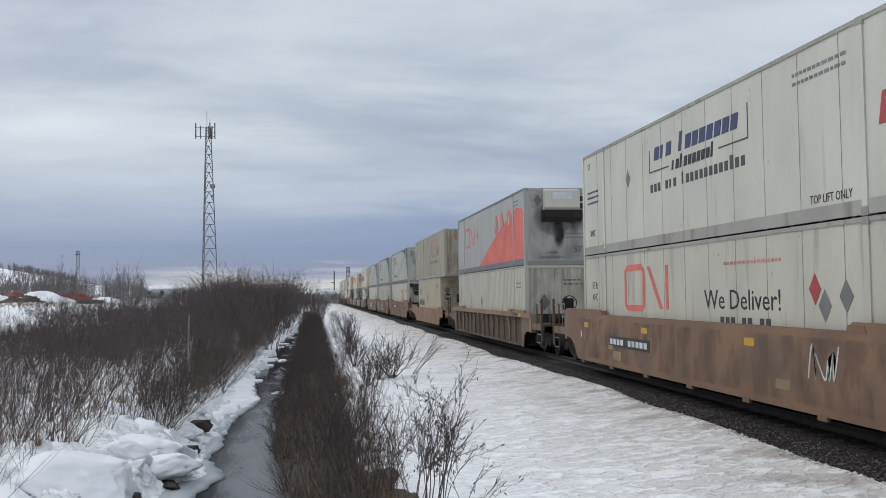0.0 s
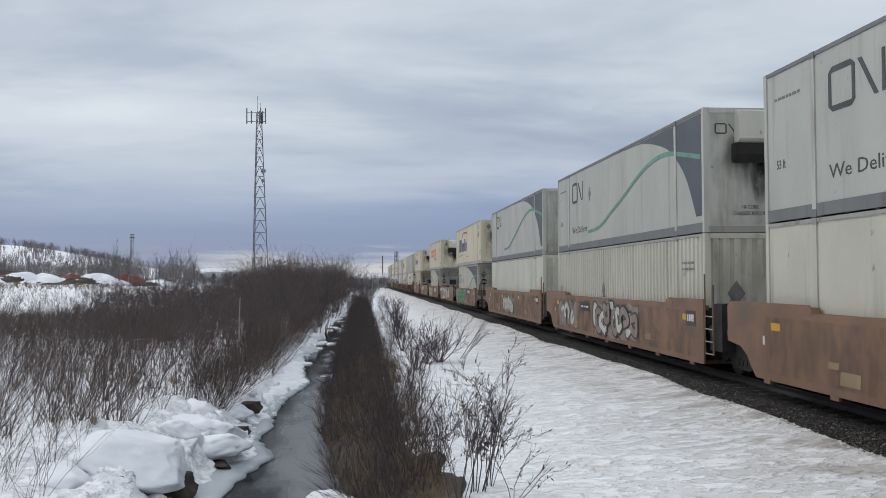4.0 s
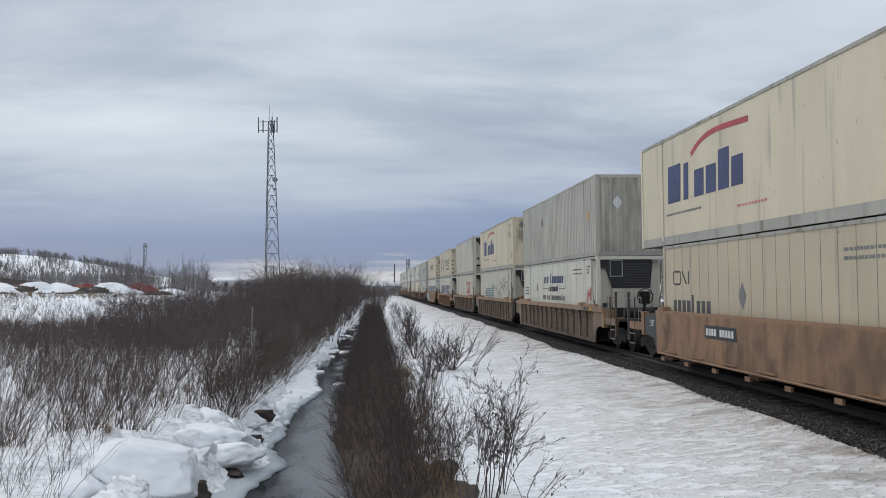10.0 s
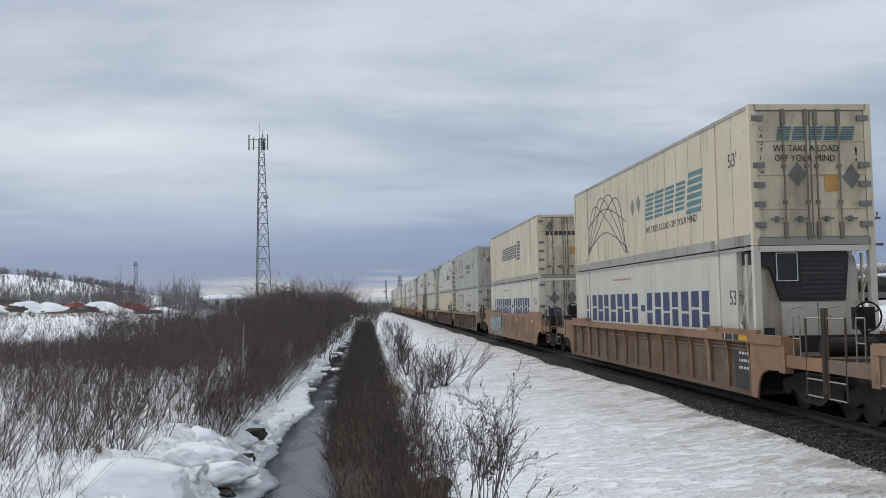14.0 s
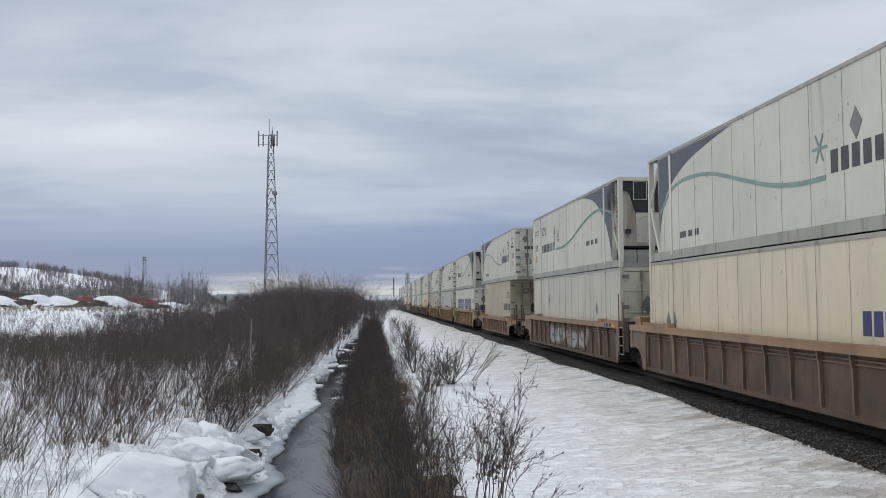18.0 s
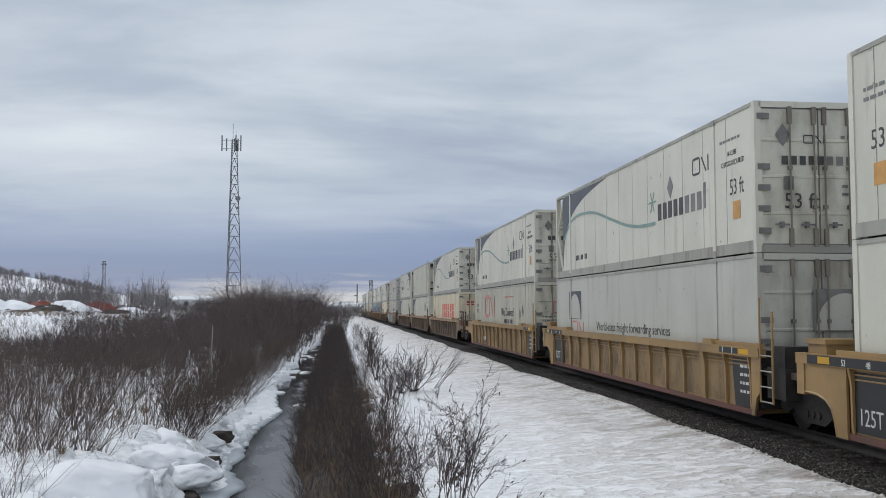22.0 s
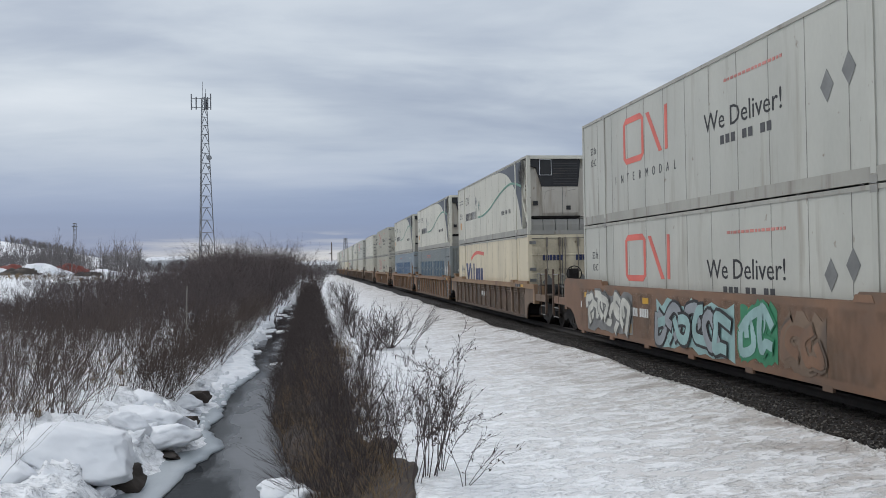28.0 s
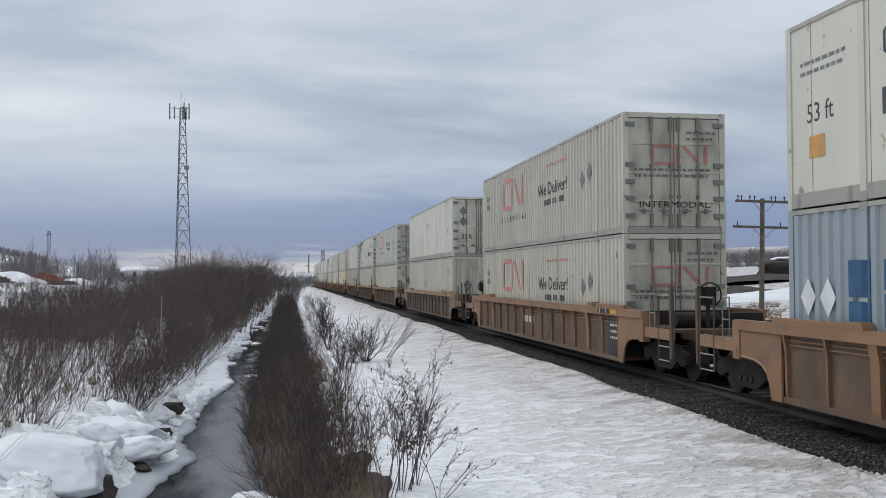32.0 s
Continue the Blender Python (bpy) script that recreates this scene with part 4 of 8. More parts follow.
FORM_GRASS = [shrub_form(rng, 20, 0.9, 0, 2, 0.35) for _ in range(5)]
S = scatter(FORM_GRASS, spots_in(220, -0.7, 1.1, 10.5, 30, 0.35, 0.75, strip_side) + spots_in(130, -15, -4.6, 17, 34, 0.35, 0.8, bank_side), rng, 0.005)
tagged(tubes("dry_grass", S, "straw", True), "tufts of dry straw-coloured grass", "grass", kind="stuff")


# ---- creek ice and snow blocks ----
ICE_Y = [6, 14, 17.2, 18.5, 20.1, 21.0, 22.4, 24.3, 25.8, 29.7, 32.1, 34.7, 37.1, 41, 46, 51.6, 58.7, 68, 76, 81, 91, 113, 140]
ICE_X = [-2.5, -2.4, -2.4, -2.23, -1.82, -2.05, -2.44, -2.27, -2.42, -2.37, -2.09, -1.87, -2.22, -2.5, -2.85, -2.85, -2.95, -3.05, -3.0, -2.5, -2.3, -1.9, -1.8]


def ice_sheet():
    ys = steps((6, 60, 0.12), (60, 140, 1.0))
    V, n = [], 7
    for y in ys:
        e = float(np.interp(y, ICE_Y, ICE_X)) + 0.05 * float(lumps(np.array(3.0), np.array(y * 1.3))) + 0.03 * math.sin(y * 5.3 + 2 * math.sin(y * 1.7)) + min(0.16, max(0.0, (y - 33) * 0.03)) * float(lumps(np.array(1.7 * y), np.array(0.9 * y + 3.0)))
        toe = float(np.interp(y, TOE_Y, TOE_X)) - 0.9
        for k in range(6):
            f = (k / 5) ** 0.8
            x = toe + (e - toe) * f
            V.append((x, y, WATER_Z + 0.03 + 0.10 * (1 - f)))
        V.append((e - 0.01, y, WATER_Z - 0.02))
    F = []
    for k in range(len(ys) - 1):
        a, b = k * n, (k + 1) * n
        F += [(a + i, a + i + 1, b + i + 1, b + i) for i in range(n - 1)]
    return solid("ice_shelf", np.array(V), np.array(F), "ice", True)


tagged(ice_sheet(), "grey shelf ice along the creek's snowy bank", "ice", kind="structure")


def shelf_snow():
    """Wind-packed snow lying on the shelf ice, its rim short of the ice's edge."""
    ys = steps((21.2, 60, 0.10), (60, 130, 0.6))
    V, n = [], 15
    for y in ys:
        wave = float(lumps(np.array(2.1 * y), np.array(5.0)))
        bare = float(np.interp(y, [21.2, 23, 26, 30, 33, 37, 60, 130], [0.75, 0.55, 0.45, 0.40, 0.18, 0.06, 0.04, 0.04]))
        e = float(np.interp(y, ICE_Y, ICE_X)) - bare + 0.07 * wave + 0.05 * math.sin(y * 3.1 + math.sin(y)) + 0.025 * math.sin(y * 11.0)
        toe = min(float(np.interp(y, TOE_Y, TOE_X)) - 0.7, e - 0.3)
        for k in range(n):
            f = k / (n - 1)
            x = toe + (e - toe) * f
            roll = (1 - (max(0.0, f - 0.72) / 0.28) ** 2)
            dent = 0.045 * float(noise.noise((x * 1.6, y * 0.9, 2.0))) + 0.03 * float(noise.noise((x * 4.5, y * 3.0, 7.0)))
            pit = -0.07 * max(0.0, float(noise.noise((x * 2.7, y * 1.7, 4.0))) - 0.28) * 4
            V.append((x, y, WATER_Z + 0.035 + (0.11 + 0.10 * (1 - f) + dent + pit) * roll))
    F = []
    for k in range(len(ys) - 1):
        a, b = k * n, (k + 1) * n
        F += [(a + i, a + i + 1, b + i + 1, b + i) for i in range(n - 1)]
    return solid("shelf_snow", np.array(V), np.array(F), "clean", True)


tagged(shelf_snow(), "packed snow lying on the creek's shelf ice", "snow", kind="structure")


def lump_mesh(seed, flat=0.6, name="snow_block", mat="clean", fine=4):
    """A broken block: a few flat faces, crumbling edges, about one unit across."""
    rnd = random.Random(seed)
    bm = bmesh.new()
    bmesh.ops.create_icosphere(bm, subdivisions=fine, radius=0.62)
    cuts = [(Vector((rnd.uniform(-0.3, 0.3), rnd.uniform(-0.3, 0.3), 1)).normalized(), rnd.uniform(0.32, 0.40)), (Vector((0, 0, -1)), 0.36)]
    for k in range(7):
        a = k * 0.9 + rnd.uniform(-0.4, 0.4)
        cuts.append((Vector((math.cos(a), math.sin(a), rnd.uniform(-0.35, 0.75))).normalized(), rnd.uniform(0.30, 0.52)))
    if seed > 2:
        cuts += [(Vector((rnd.uniform(-1, 1), rnd.uniform(-1, 1), 0.9)).normalized(), rnd.uniform(0.32, 0.44)) for _ in range(4)]
    for v in bm.verts:
        for n, d in cuts:
            over = v.co.dot(n) - d
            if over > 0:
                v.co -= n * over * (0.95 if seed > 2 else 0.82)
        q = v.co * 2.6 + Vector((seed * 7.0, 0, 0))
        ridge = 0.5 - abs(noise.noise(q * 1.6 + Vector((3, 1, 2))))
        v.co += v.co.normalized() * (0.42 if seed < 3 else 1.0) * (0.09 * noise.noise(q) + 0.06 * ridge + 0.05 * noise.noise(q * 2.9) + 0.028 * noise.noise(q * 6.5) + 0.016 * noise.noise(q * 13.0))
        v.co.z *= flat
    for f in bm.faces:
        f.smooth = True
    me = bpy.data.meshes.new(name)
    bm.to_mesh(me)
    bm.free()
    me.materials.append(M[mat])
    return me


LUMPS = [lump_mesh(s, fine=5 if s < 3 else 4) for s in range(8)]


def snow_block(x, y, z, w, l, h, turn, k, label="broken block of bank snow beside the creek"):
    """z is the underside."""
    ob = tagged(new("snow_block", LUMPS[k % 8]), label, "snow block", "snow blocks on the creek bank")
    ob.matrix_basis = pose(x, y, z + h * 0.42, 7 * math.sin(k * 2.1), 8 * math.cos(k * 1.3), turn) @ Matrix.Diagonal((w, l, h / 0.48, 1))
    return ob


for x, y, z, w, l, h, a, k in ((-3.95, 16.9, -1.22, 1.9, 2.7, 0.74, 14, 0), (-4.85, 15.2, -1.22, 1.7, 1.6, 0.50, 70, 1), (-5.7, 18.2, -1.14, 1.7, 1.8, 0.50, 130, 2), (-2.95, 19.65, -1.35, 1.2, 1.05, 0.40, 40, 3), (-3.35, 20.5, -1.25, 1.2, 1.2, 0.52, 10, 4),
                               (-2.95, 21.3, -1.35, 0.6, 0.7, 0.34, 80, 5), (-3.75, 19.3, -1.2, 1.1, 1.0, 0.60, 60, 6), (-3.9, 22.2, -1.1, 1.1, 1.3, 0.45, 20, 7), (-3.3, 24.6, -1.35, 0.8, 1.0, 0.38, 33, 3), (-3.6, 27.4, -1.25, 0.9, 1.2, 0.42, 75, 4)):
    snow_block(x, y, z, w, l, h, a, k)
rnd = random.Random(12)
for k in range(34):
    y = 15.5 + 26 * rnd.random() ** 1.4
    w = rnd.uniform(0.10, 0.40)
    x = float(np.interp(y, TOE_Y, TOE_X)) - rnd.uniform(-0.18, 0.9)
    snow_block(x, y, max(float(ground_z(x, y)), WATER_Z + 0.03) - 0.05, w, w * rnd.uniform(0.7, 1.2), w * rnd.uniform(0.4, 0.8), rnd.uniform(0, 360), 3 + k % 5, "small crumbled lump of snow below the creek bank")
for x, y, z, w, l, h, a, k in ((-0.42, 15.4, -1.62, 0.75, 0.9, 0.34, 15, 4), (-0.62, 16.3, -1.64, 0.7, 0.6, 0.20, 60, 6), (-0.2, 14.5, -1.6, 0.7, 0.8, 0.4, 100, 5)):
    snow_block(x, y, z, w, l, h, a, k, "block of snow and ice below the creekside brush")


def floes(n, seed, y0=36, y1=126, bank=False):
    """Plates of ice and snow jammed along both sides of the creek, thicker and closer where it narrows."""
    r = np.random.default_rng(seed)
    V, F = [], []
    for _ in range(n):
        y = y0 + (y1 - y0) * r.uniform() ** 1.2
        lo, hi = float(np.interp(y, TOE_Y, TOE_X)) - 0.5, float(np.interp(y, SHORE_Y, SHORE_X)) + 0.1
        f = r.beta(0.45, 1.5) * (0.36 + 0.5 * min(1.0, max(0.0, (y - 44) / 30))) if r.uniform() < 0.92 else r.uniform(0.9, 1.0)
        x, w = lo + (hi - lo) * f, r.uniform(0.14, 0.62) * (1.0 if f < 0.3 else 0.75)
        if bank:
            x, w, f = lo + 1.1 * r.uniform(), 0.03 + 0.13 * r.uniform() ** 2.2, 0.3
        z0, h, turn = WATER_Z + (0.04 if bank else -0.03), r.uniform(0.06, 0.34 if f < 0.22 else 0.085) if not bank else w * r.uniform(0.4, 1.3), r.uniform(0, 6.28)
        m, tilt, ax = 7, r.uniform(-0.10, 0.10), r.uniform(0, 6.28)
        wide = 1.0 if bank or y < 40 else 1.7
        rim = [(wide * w * r.uniform(0.7, 1.1) * math.cos(turn + i * 6.283 / m), 1.3 * w * r.uniform(0.6, 1.1) * math.sin(turn + i * 6.283 / m)) for i in range(m)]
        base = len(V)
        V += [(x + p * 1.05, y + q * 1.05, z0) for p, q in rim] + [(x + p * 0.9, y + q * 0.9, z0 + h + tilt * (p * math.cos(ax) + q * math.sin(ax))) for p, q in rim] + [(x, y, z0 + h * 1.25)]
        for i in range(m):
            j = (i + 1) % m
            F += [(base + i, base + j, base + m + j), (base + i, base + m + j, base + m + i), (base + m + i, base + m + j, base + 2 * m)]
    return solid("ice_floes", np.array(V), np.array(F), "clean")


tagged(floes(210, 77), "jammed plates of ice and snow along the creek", "ice", kind="stuff")
tagged(floes(150, 78, 22, 60, True), "crumbled snow and ice at the foot of the bank", "snow", kind="stuff")
EARTH = lump_mesh(21, 0.6, "earth", "mud", 4)
# dark lumps added for the wet earth and shade in the undercut gaps
for x, y, z, w, l, h in ((-3.50, 16.65, -1.40, 1.3, 1.4, 0.50), (-2.98, 19.32, -1.53, 1.2, 0.50, 0.15), (-3.15, 25.60, -1.25, 0.55, 1.1, 0.30), (-2.98, 22.60, -1.42, 0.40, 0.8, 0.24)):
    ob = tagged(new("earth_clod", EARTH), "dark earth lump filling the shaded gap under the bank snow", "earth")
    ob.matrix_basis = pose(x, y, z, 0, 0, x * 20) @ Matrix.Diagonal((w, l, h / 0.45, 1))

# ---- single bushes in the snow beside the track ----
def bush(label, x, y, h, stems, lean, depth, thick, seed, leaves=0, tilt=0.0):
    r = np.random.default_rng(seed)
    one = [branchy(r, 1, lean, depth, 0.50, 2, 0.12, 0.20) for _ in range(stems)]
    top = max(f[:, 5].max() for f in one)
    thing = tagged(new("bush"), label, "bush")
    thing.location = (x, y, float(ground_z(x, y)) - 0.03)
    for f in one:
        f[:, 0:6] *= h / top
        f[:, 0] += f[:, 2] * tilt
        f[:, 3] += f[:, 5] * tilt
        f[:, 6:8] = np.maximum(f[:, 6:8] * thick, thick * (0.32 if y > 20 else 0.24))
        ob = tubes("stem", f, "twig")
        ob.parent = thing
    if leaves:
        f = np.concatenate(one)
        tips = f[r.integers(len(f), size=leaves), 3:6] + r.normal(0, 0.015, (leaves, 3))
        d = r.normal(0, 1, (leaves, 3))
        d[:, 2] = -abs(d[:, 2]) - 0.6
        d /= np.linalg.norm(d, axis=1, keepdims=True)
        rows = np.concatenate([np.c_[tips, tips + d * 0.020, np.full((leaves, 1), 0.002), np.full((leaves, 1), 0.009)],
                               np.c_[tips + d * 0.020, tips + d * 0.055, np.full((leaves, 1), 0.009), np.full((leaves, 1), 0.002)]])
        lf = tagged(tubes("foliage", rows, "leaf"), "few withered dark leaves", kind="stuff")
        lf.parent = thing
    return thing


bush("tall bare shrub with withered leaves in the snow", 1.42, 11.6, 2.15, 7, 0.22, 3, 0.0088, 3, 110, 0.16)
bush("tall bare shrub with withered leaves in the snow", 1.15, 11.3, 1.75, 8, 0.30, 3, 0.0066, 4, 70, 0.06)
bush("small bare shrub in the snow", 1.62, 11.9, 1.5, 7, 0.40, 3, 0.0058, 5, 50, 0.14)
bush("small bare shrub in the snow", 1.00, 12.6, 1.35, 9, 0.40, 2, 0.0058, 6, 30)
bush("small bare shrub in the snow", 1.78, 11.0, 0.85, 4, 0.8, 2, 0.0055, 16, 26, 0.35)
bush("low bare shrub at the edge of the brush", 1.05, 18.0, 1.0, 14, 1.0, 2, 0.0072, 7, 10)
bush("low bare shrub at the edge of the brush", 0.90, 15.6, 0.95, 12, 1.0, 2, 0.0070, 17, 10)
bush("low bare shrub at the edge of the brush", 1.25, 20.6, 1.0, 12, 0.9, 2, 0.0078, 27, 6)
bush("wide bare shrub in the snow", 2.42, 29.6, 2.0, 34, 1.7, 2, 0.0105, 8, 20)
bush("wide bare shrub in the snow", 2.0, 29.2, 1.5, 18, 1.5, 2, 0.0095, 9)
bush("wide bare shrub in the snow", 1.55, 27.4, 1.35, 16, 0.8, 2, 0.0098, 28)
bush("leaning bare sapling in the snow", 3.15, 30.2, 1.35, 5, 0.22, 2, 0.0115, 10, 0, 0.72)
bush("small bare shrub in the snow", 2.4, 24.0, 0.5, 6, 0.7, 1, 0.0065, 11)
bush("small bare shrub in the snow", 2.9, 27.0, 0.40, 5, 0.7, 1, 0.0068, 18)
bush("bare shrub at the edge of the brush", 1.6, 42.0, 1.9, 16, 0.6, 2, 0.0135, 12)
bush("bare shrub at the edge of the brush", 1.9, 52.0, 2.0, 16, 0.6, 2, 0.0155, 13)
bush("bare shrub at the edge of the brush", 1.25, 24.2, 1.25, 14, 0.8, 2, 0.0085, 14)
bush("bare shrub at the edge of the brush", 1.5, 34.5, 1.7, 16, 0.7, 2, 0.0115, 19)

# a pale dead stem in the thicket
thing = tagged(new("dead_stem"), "thin pale dead stem standing out of the thicket", "stem")
thing.location = (-4.9, 38.0, float(ground_z(-4.9, 38.0)))
bm = bmesh.new()
bar(bm, (0, 0, -0.1), (0.03, 0, 1.4), 0.03, 6)
bar(bm, (0.03, 0, 1.4), (0.06, 0, 2.3), 0.022, 6)
part("shaft", bm, M["birch"], thing)

# ---- loose ballast stones and the ragged edge of the snow ----
def pebbles(name, n, x0, x1, y0, y1, r0, r1, zf, mat, label, cat):
    r = np.random.default_rng(len(name))
    c = np.c_[r.uniform(x0, x1, n), y0 + (y1 - y0) * r.uniform(0, 1, n) ** 1.8, np.zeros(n)]
    c[:, 2] = zf(c[:, 0], c[:, 1])
    base = np.array([[1, 0, 0], [-1, 0, 0], [0, 1, 0], [0, -1, 0], [0, 0, 1], [0, 0, -1]], float)
    s = r.uniform(r0, r1, (n, 1, 1)) * r.uniform(0.55, 1.15, (n, 6, 1))
    a = r.uniform(0, 6.28, n)
    R = np.zeros((n, 3, 3))
    R[:, 0, 0], R[:, 0, 1], R[:, 1, 0], R[:, 1, 1], R[:, 2, 2] = np.cos(a), -np.sin(a), np.sin(a), np.cos(a), 0.75
    V = np.einsum("nij,nkj->nki", R, base[None] * s) + c[:, None]
    F = np.array([[0, 2, 4], [2, 1, 4], [1, 3, 4], [3, 0, 4], [2, 0, 5], [1, 2, 5], [3, 1, 5], [0, 3, 5]])
    F = (np.arange(n)[:, None, None] * 6 + F[None]).reshape(-1, 3)
    return tagged(solid(name, V.reshape(-1, 3), F, mat), label, cat, kind="stuff")


def bed_z(x, y):
    return np.interp(x - TRACK_X, [-2.35, -2.3, -1.5, 1.5], [-0.5, -0.24, -0.17, -0.17]) + 0.01


pebbles("ballast_stones", 15000, TRACK_X - 2.33, TRACK_X - 0.8, 8, 55, 0.008, 0.030, bed_z, "stone", "loose crushed stones of the ballast shoulder", "stones")
pebbles("pale_stones", 3800, TRACK_X - 2.36, TRACK_X - 1.5, 8, 50, 0.008, 0.026, bed_z, "palestone", "scattered paler crushed stones on the ballast", "stones")
pebbles("snow_crumbs", 2200, 6.5, 7.0, 8, 60, 0.015, 0.055, lambda x, y: ground_z(x, y) - 0.01, "slush", "crumbled edge of the snow along the ballast", "snow")
for k in range(130):
    y = 6 + 0.58 * k
    t = new("tie", stock("tie", boxes((-1.3, 1.3, -0.115, 0.115, -0.30, -0.160)), "tie"))
    t.parent, t.location = track, (TRACK_X, y, 0)

# ---- masts ----
def lattice_mast(name, label, x, y, z0, h, base, top, bays, leg, turn):
    thing = tagged(new(name), label, "radio mast")
    thing.matrix_basis = pose(x, y, z0, 0, 0, turn)

    def at(k, f):
        w = base + (top - base) * f
        a = k * math.tau / 3 + 0.52
        return Vector((w * 0.577 * math.cos(a), w * 0.577 * math.sin(a), h * f))
    for k in range(3):
        bm = bmesh.new()
        bar(bm, at(k, 0), at(k, 1), leg, 6)
        part("leg", bm, M["galv"], thing)
        f = 0.0
        stops = [0.0]
        for b in range(bays):
            f += (1.35 - 0.7 * b / bays) / bays
            stops.append(min(f, 1.0))
        for f0, f1 in zip(stops, stops[1:]):
            j = (k + 1) % 3
            mid = (at(k, f1) + at(j, f1)) / 2
            for a, b in ((at(k, f0), mid), (at(j, f0), mid), (at(k, f1), at(j, f1))):
                bm = bmesh.new()
                bar(bm, a, b, leg * 0.42, 4)
                part("brace", bm, M["galv"], thing)
    return thing


tower = lattice_mast("radio_tower", "tall galvanised steel lattice radio tower with antennas", -25.9, 238.5, 1.0, 43.5, 4.4, 1.25, 17, 0.13, -18)
for a, dx in ((0, -2.6), (1, 0.6), (2, 1.6)):
    for z in (41.2, 43.4):
        bm = bmesh.new()
        bar(bm, (0, 0, z), (dx * 1.05, -0.6 + a * 0.5, z), 0.08, 5)
        part("antenna_arm", bm, M["galv"], tower)
    for k in range(2):
        bm = bmesh.new()
        bx = dx * (1.1 if k == 0 else 0.62)
        box(bm, bx - 0.13, bx + 0.13, -0.75 + a * 0.5, -0.55 + a * 0.5, 40.6, 44.6 if k == 0 else 43.8)
        part("panel_antenna", bm, M["galv"], tower, "grey panel antenna")
bm = bmesh.new()
bar(bm, (-0.2, 0, 43.5), (-0.2, 0, 47.6), 0.06, 5)
part("whip_antenna", bm, M["galv"], tower)
bm = bmesh.new()
bar(bm, (0.6, 0, 43.5), (0.6, 0, 45.8), 0.05, 5)
part("whip_antenna", bm, M["galv"], tower)
for z, r in ((28.6, 0.62), (26.2, 0.35)):
    bm = bmesh.new()
    bar(bm, (1.45, -0.5, z), (1.45, -0.05, z), r, 14)
    part("dish", bm, M["galv"], tower, "grey microwave dish")
far_tower = lattice_mast("radio_tower", "distant thin lattice radio tower above bare trees", -122, 512, 2.0, 25.0, 2.6, 1.5, 9, 0.10, 0)
bm = bmesh.new()
box(bm, -1.4, 1.4, -0.3, 0.3, 23.0, 23.5)
box(bm, -0.9, 0.9, -0.3, 0.3, 24.6, 25.0)
part("antenna_arm", bm, M["galv"], far_tower)
pylon = lattice_mast("radio_tower", "distant steel pylon beyond the bend of the line", 15.8, 430, 2.0, 13.0, 2.2, 1.4, 5, 0.14, 0)
mast = tagged(new("mast"), "distant plain dark pole beside the line", "pole")
mast.location = (8.2, 372, 1.0)
bm = bmesh.new()
bar(bm, (0, 0, 0), (0, 0, 10.6), 0.22, 8)
part("shaft", bm, M["pole"], mast)
bm = bmesh.new()
box(bm, -1.2, 0.2, -0.1, 0.1, 6.0, 6.3)
part("arm", bm, M["pole"], mast)

# ---- the old line pole beyond the track ----
pole_thing = tagged(new("utility_pole"), "weathered wooden line pole with two crossarms in snow", "utility pole")
pole_thing.matrix_basis = pose(23.3, 43.6, float(ground_z(23.3, 43.6)), 0, 1.2, 0)
zb = 5.95 - float(ground_z(23.3, 43.6))
bm = bmesh.new()
rings = 8
bar(bm, (0, 0, -0.3), (0, 0, zb + 0.12), 0.135, 10)
for v in bm.verts:
    if v.co.z > 1:
        v.co.x *= 0.8
        v.co.y *= 0.8
part("shaft", bm, M["pole"], pole_thing)
for z, w in ((zb - 0.1, 1.5), (zb - 1.38, 1.62)):
    bm = bmesh.new()
    box(bm, -w, w, -0.21, -0.10, z, z + 0.12)
    part("crossarm", bm, M["pole"], pole_thing)
    for s in (-1, 1):
        bm = bmesh.new()
        bar(bm, (s * 0.55, -0.15, z), (0, -0.15, z - 0.55), 0.018, 5)
        part("brace", bm, M["steel"], pole_thing)
for u in (-1.38, -1.2, -0.75, -0.5, 0.4, 0.62, 1.1, 1.35):
    bm = bmesh.new()
    bar(bm, (u, -0.155, zb + 0.02), (u, -0.155, zb + 0.13), 0.02, 5)
    bar(bm, (u, -0.155, zb + 0.13), (u, -0.155, zb + 0.24), 0.042, 7)
    part("insulator", bm, M["sign"], pole_thing, "dark glass insulator")
for u in (-1.4, 0.9):
    bm = bmesh.new()
    bar(bm, (u, -0.155, zb - 1.26), (u, -0.155, zb - 1.06), 0.03, 7)
    part("insulator", bm, M["sign"], pole_thing, "dark glass insulator")

# ---- distance: woods, piles, machines ----
FORM_TREE = [shrub_form(rng, 2, 0.10, 9, 7, 0.05) for _ in range(5)]


def polar(n, d0, d1, az0, az1, h0, h1, tops=None):
    """Spots between two directions and two distances; with tops, only as high as these allow."""
    out = []
    for _ in range(n):
        d, az = rng.uniform(d0, d1), rng.uniform(az0, az1)
        x, y = d * math.sin(radians(az)), d * math.cos(radians(az))
        h = rng.uniform(h0, h1)
        if tops:
            h = min(h, max(1.0, EYE.z + d * math.tan(radians(float(crown_el(az, tops)))) - float(ground_z(x, y))) * rng.uniform(0.7, 1.1))
        out.append((x, y, h))
    return out


LEFT_WOODS = [(-32, 1.4), (-20, 1.25), (-17, 1.15), (-15.5, 1.15), (-14.5, 1.9), (-12.5, 1.6), (-9, 0.7), (-4, 0.6), (3, 0.55)]
RIGHT_WOODS = [(8, 1.0), (16, 1.7), (20.5, 2.1), (21.3, 0.95), (25.2, 0.95), (26, 1.7), (28, 1.75), (34, 1.7)]
FORM_WOOD = [branchy(rng, 3, 0.30, 1, 0.50, 3, 0.06) for _ in range(8)]
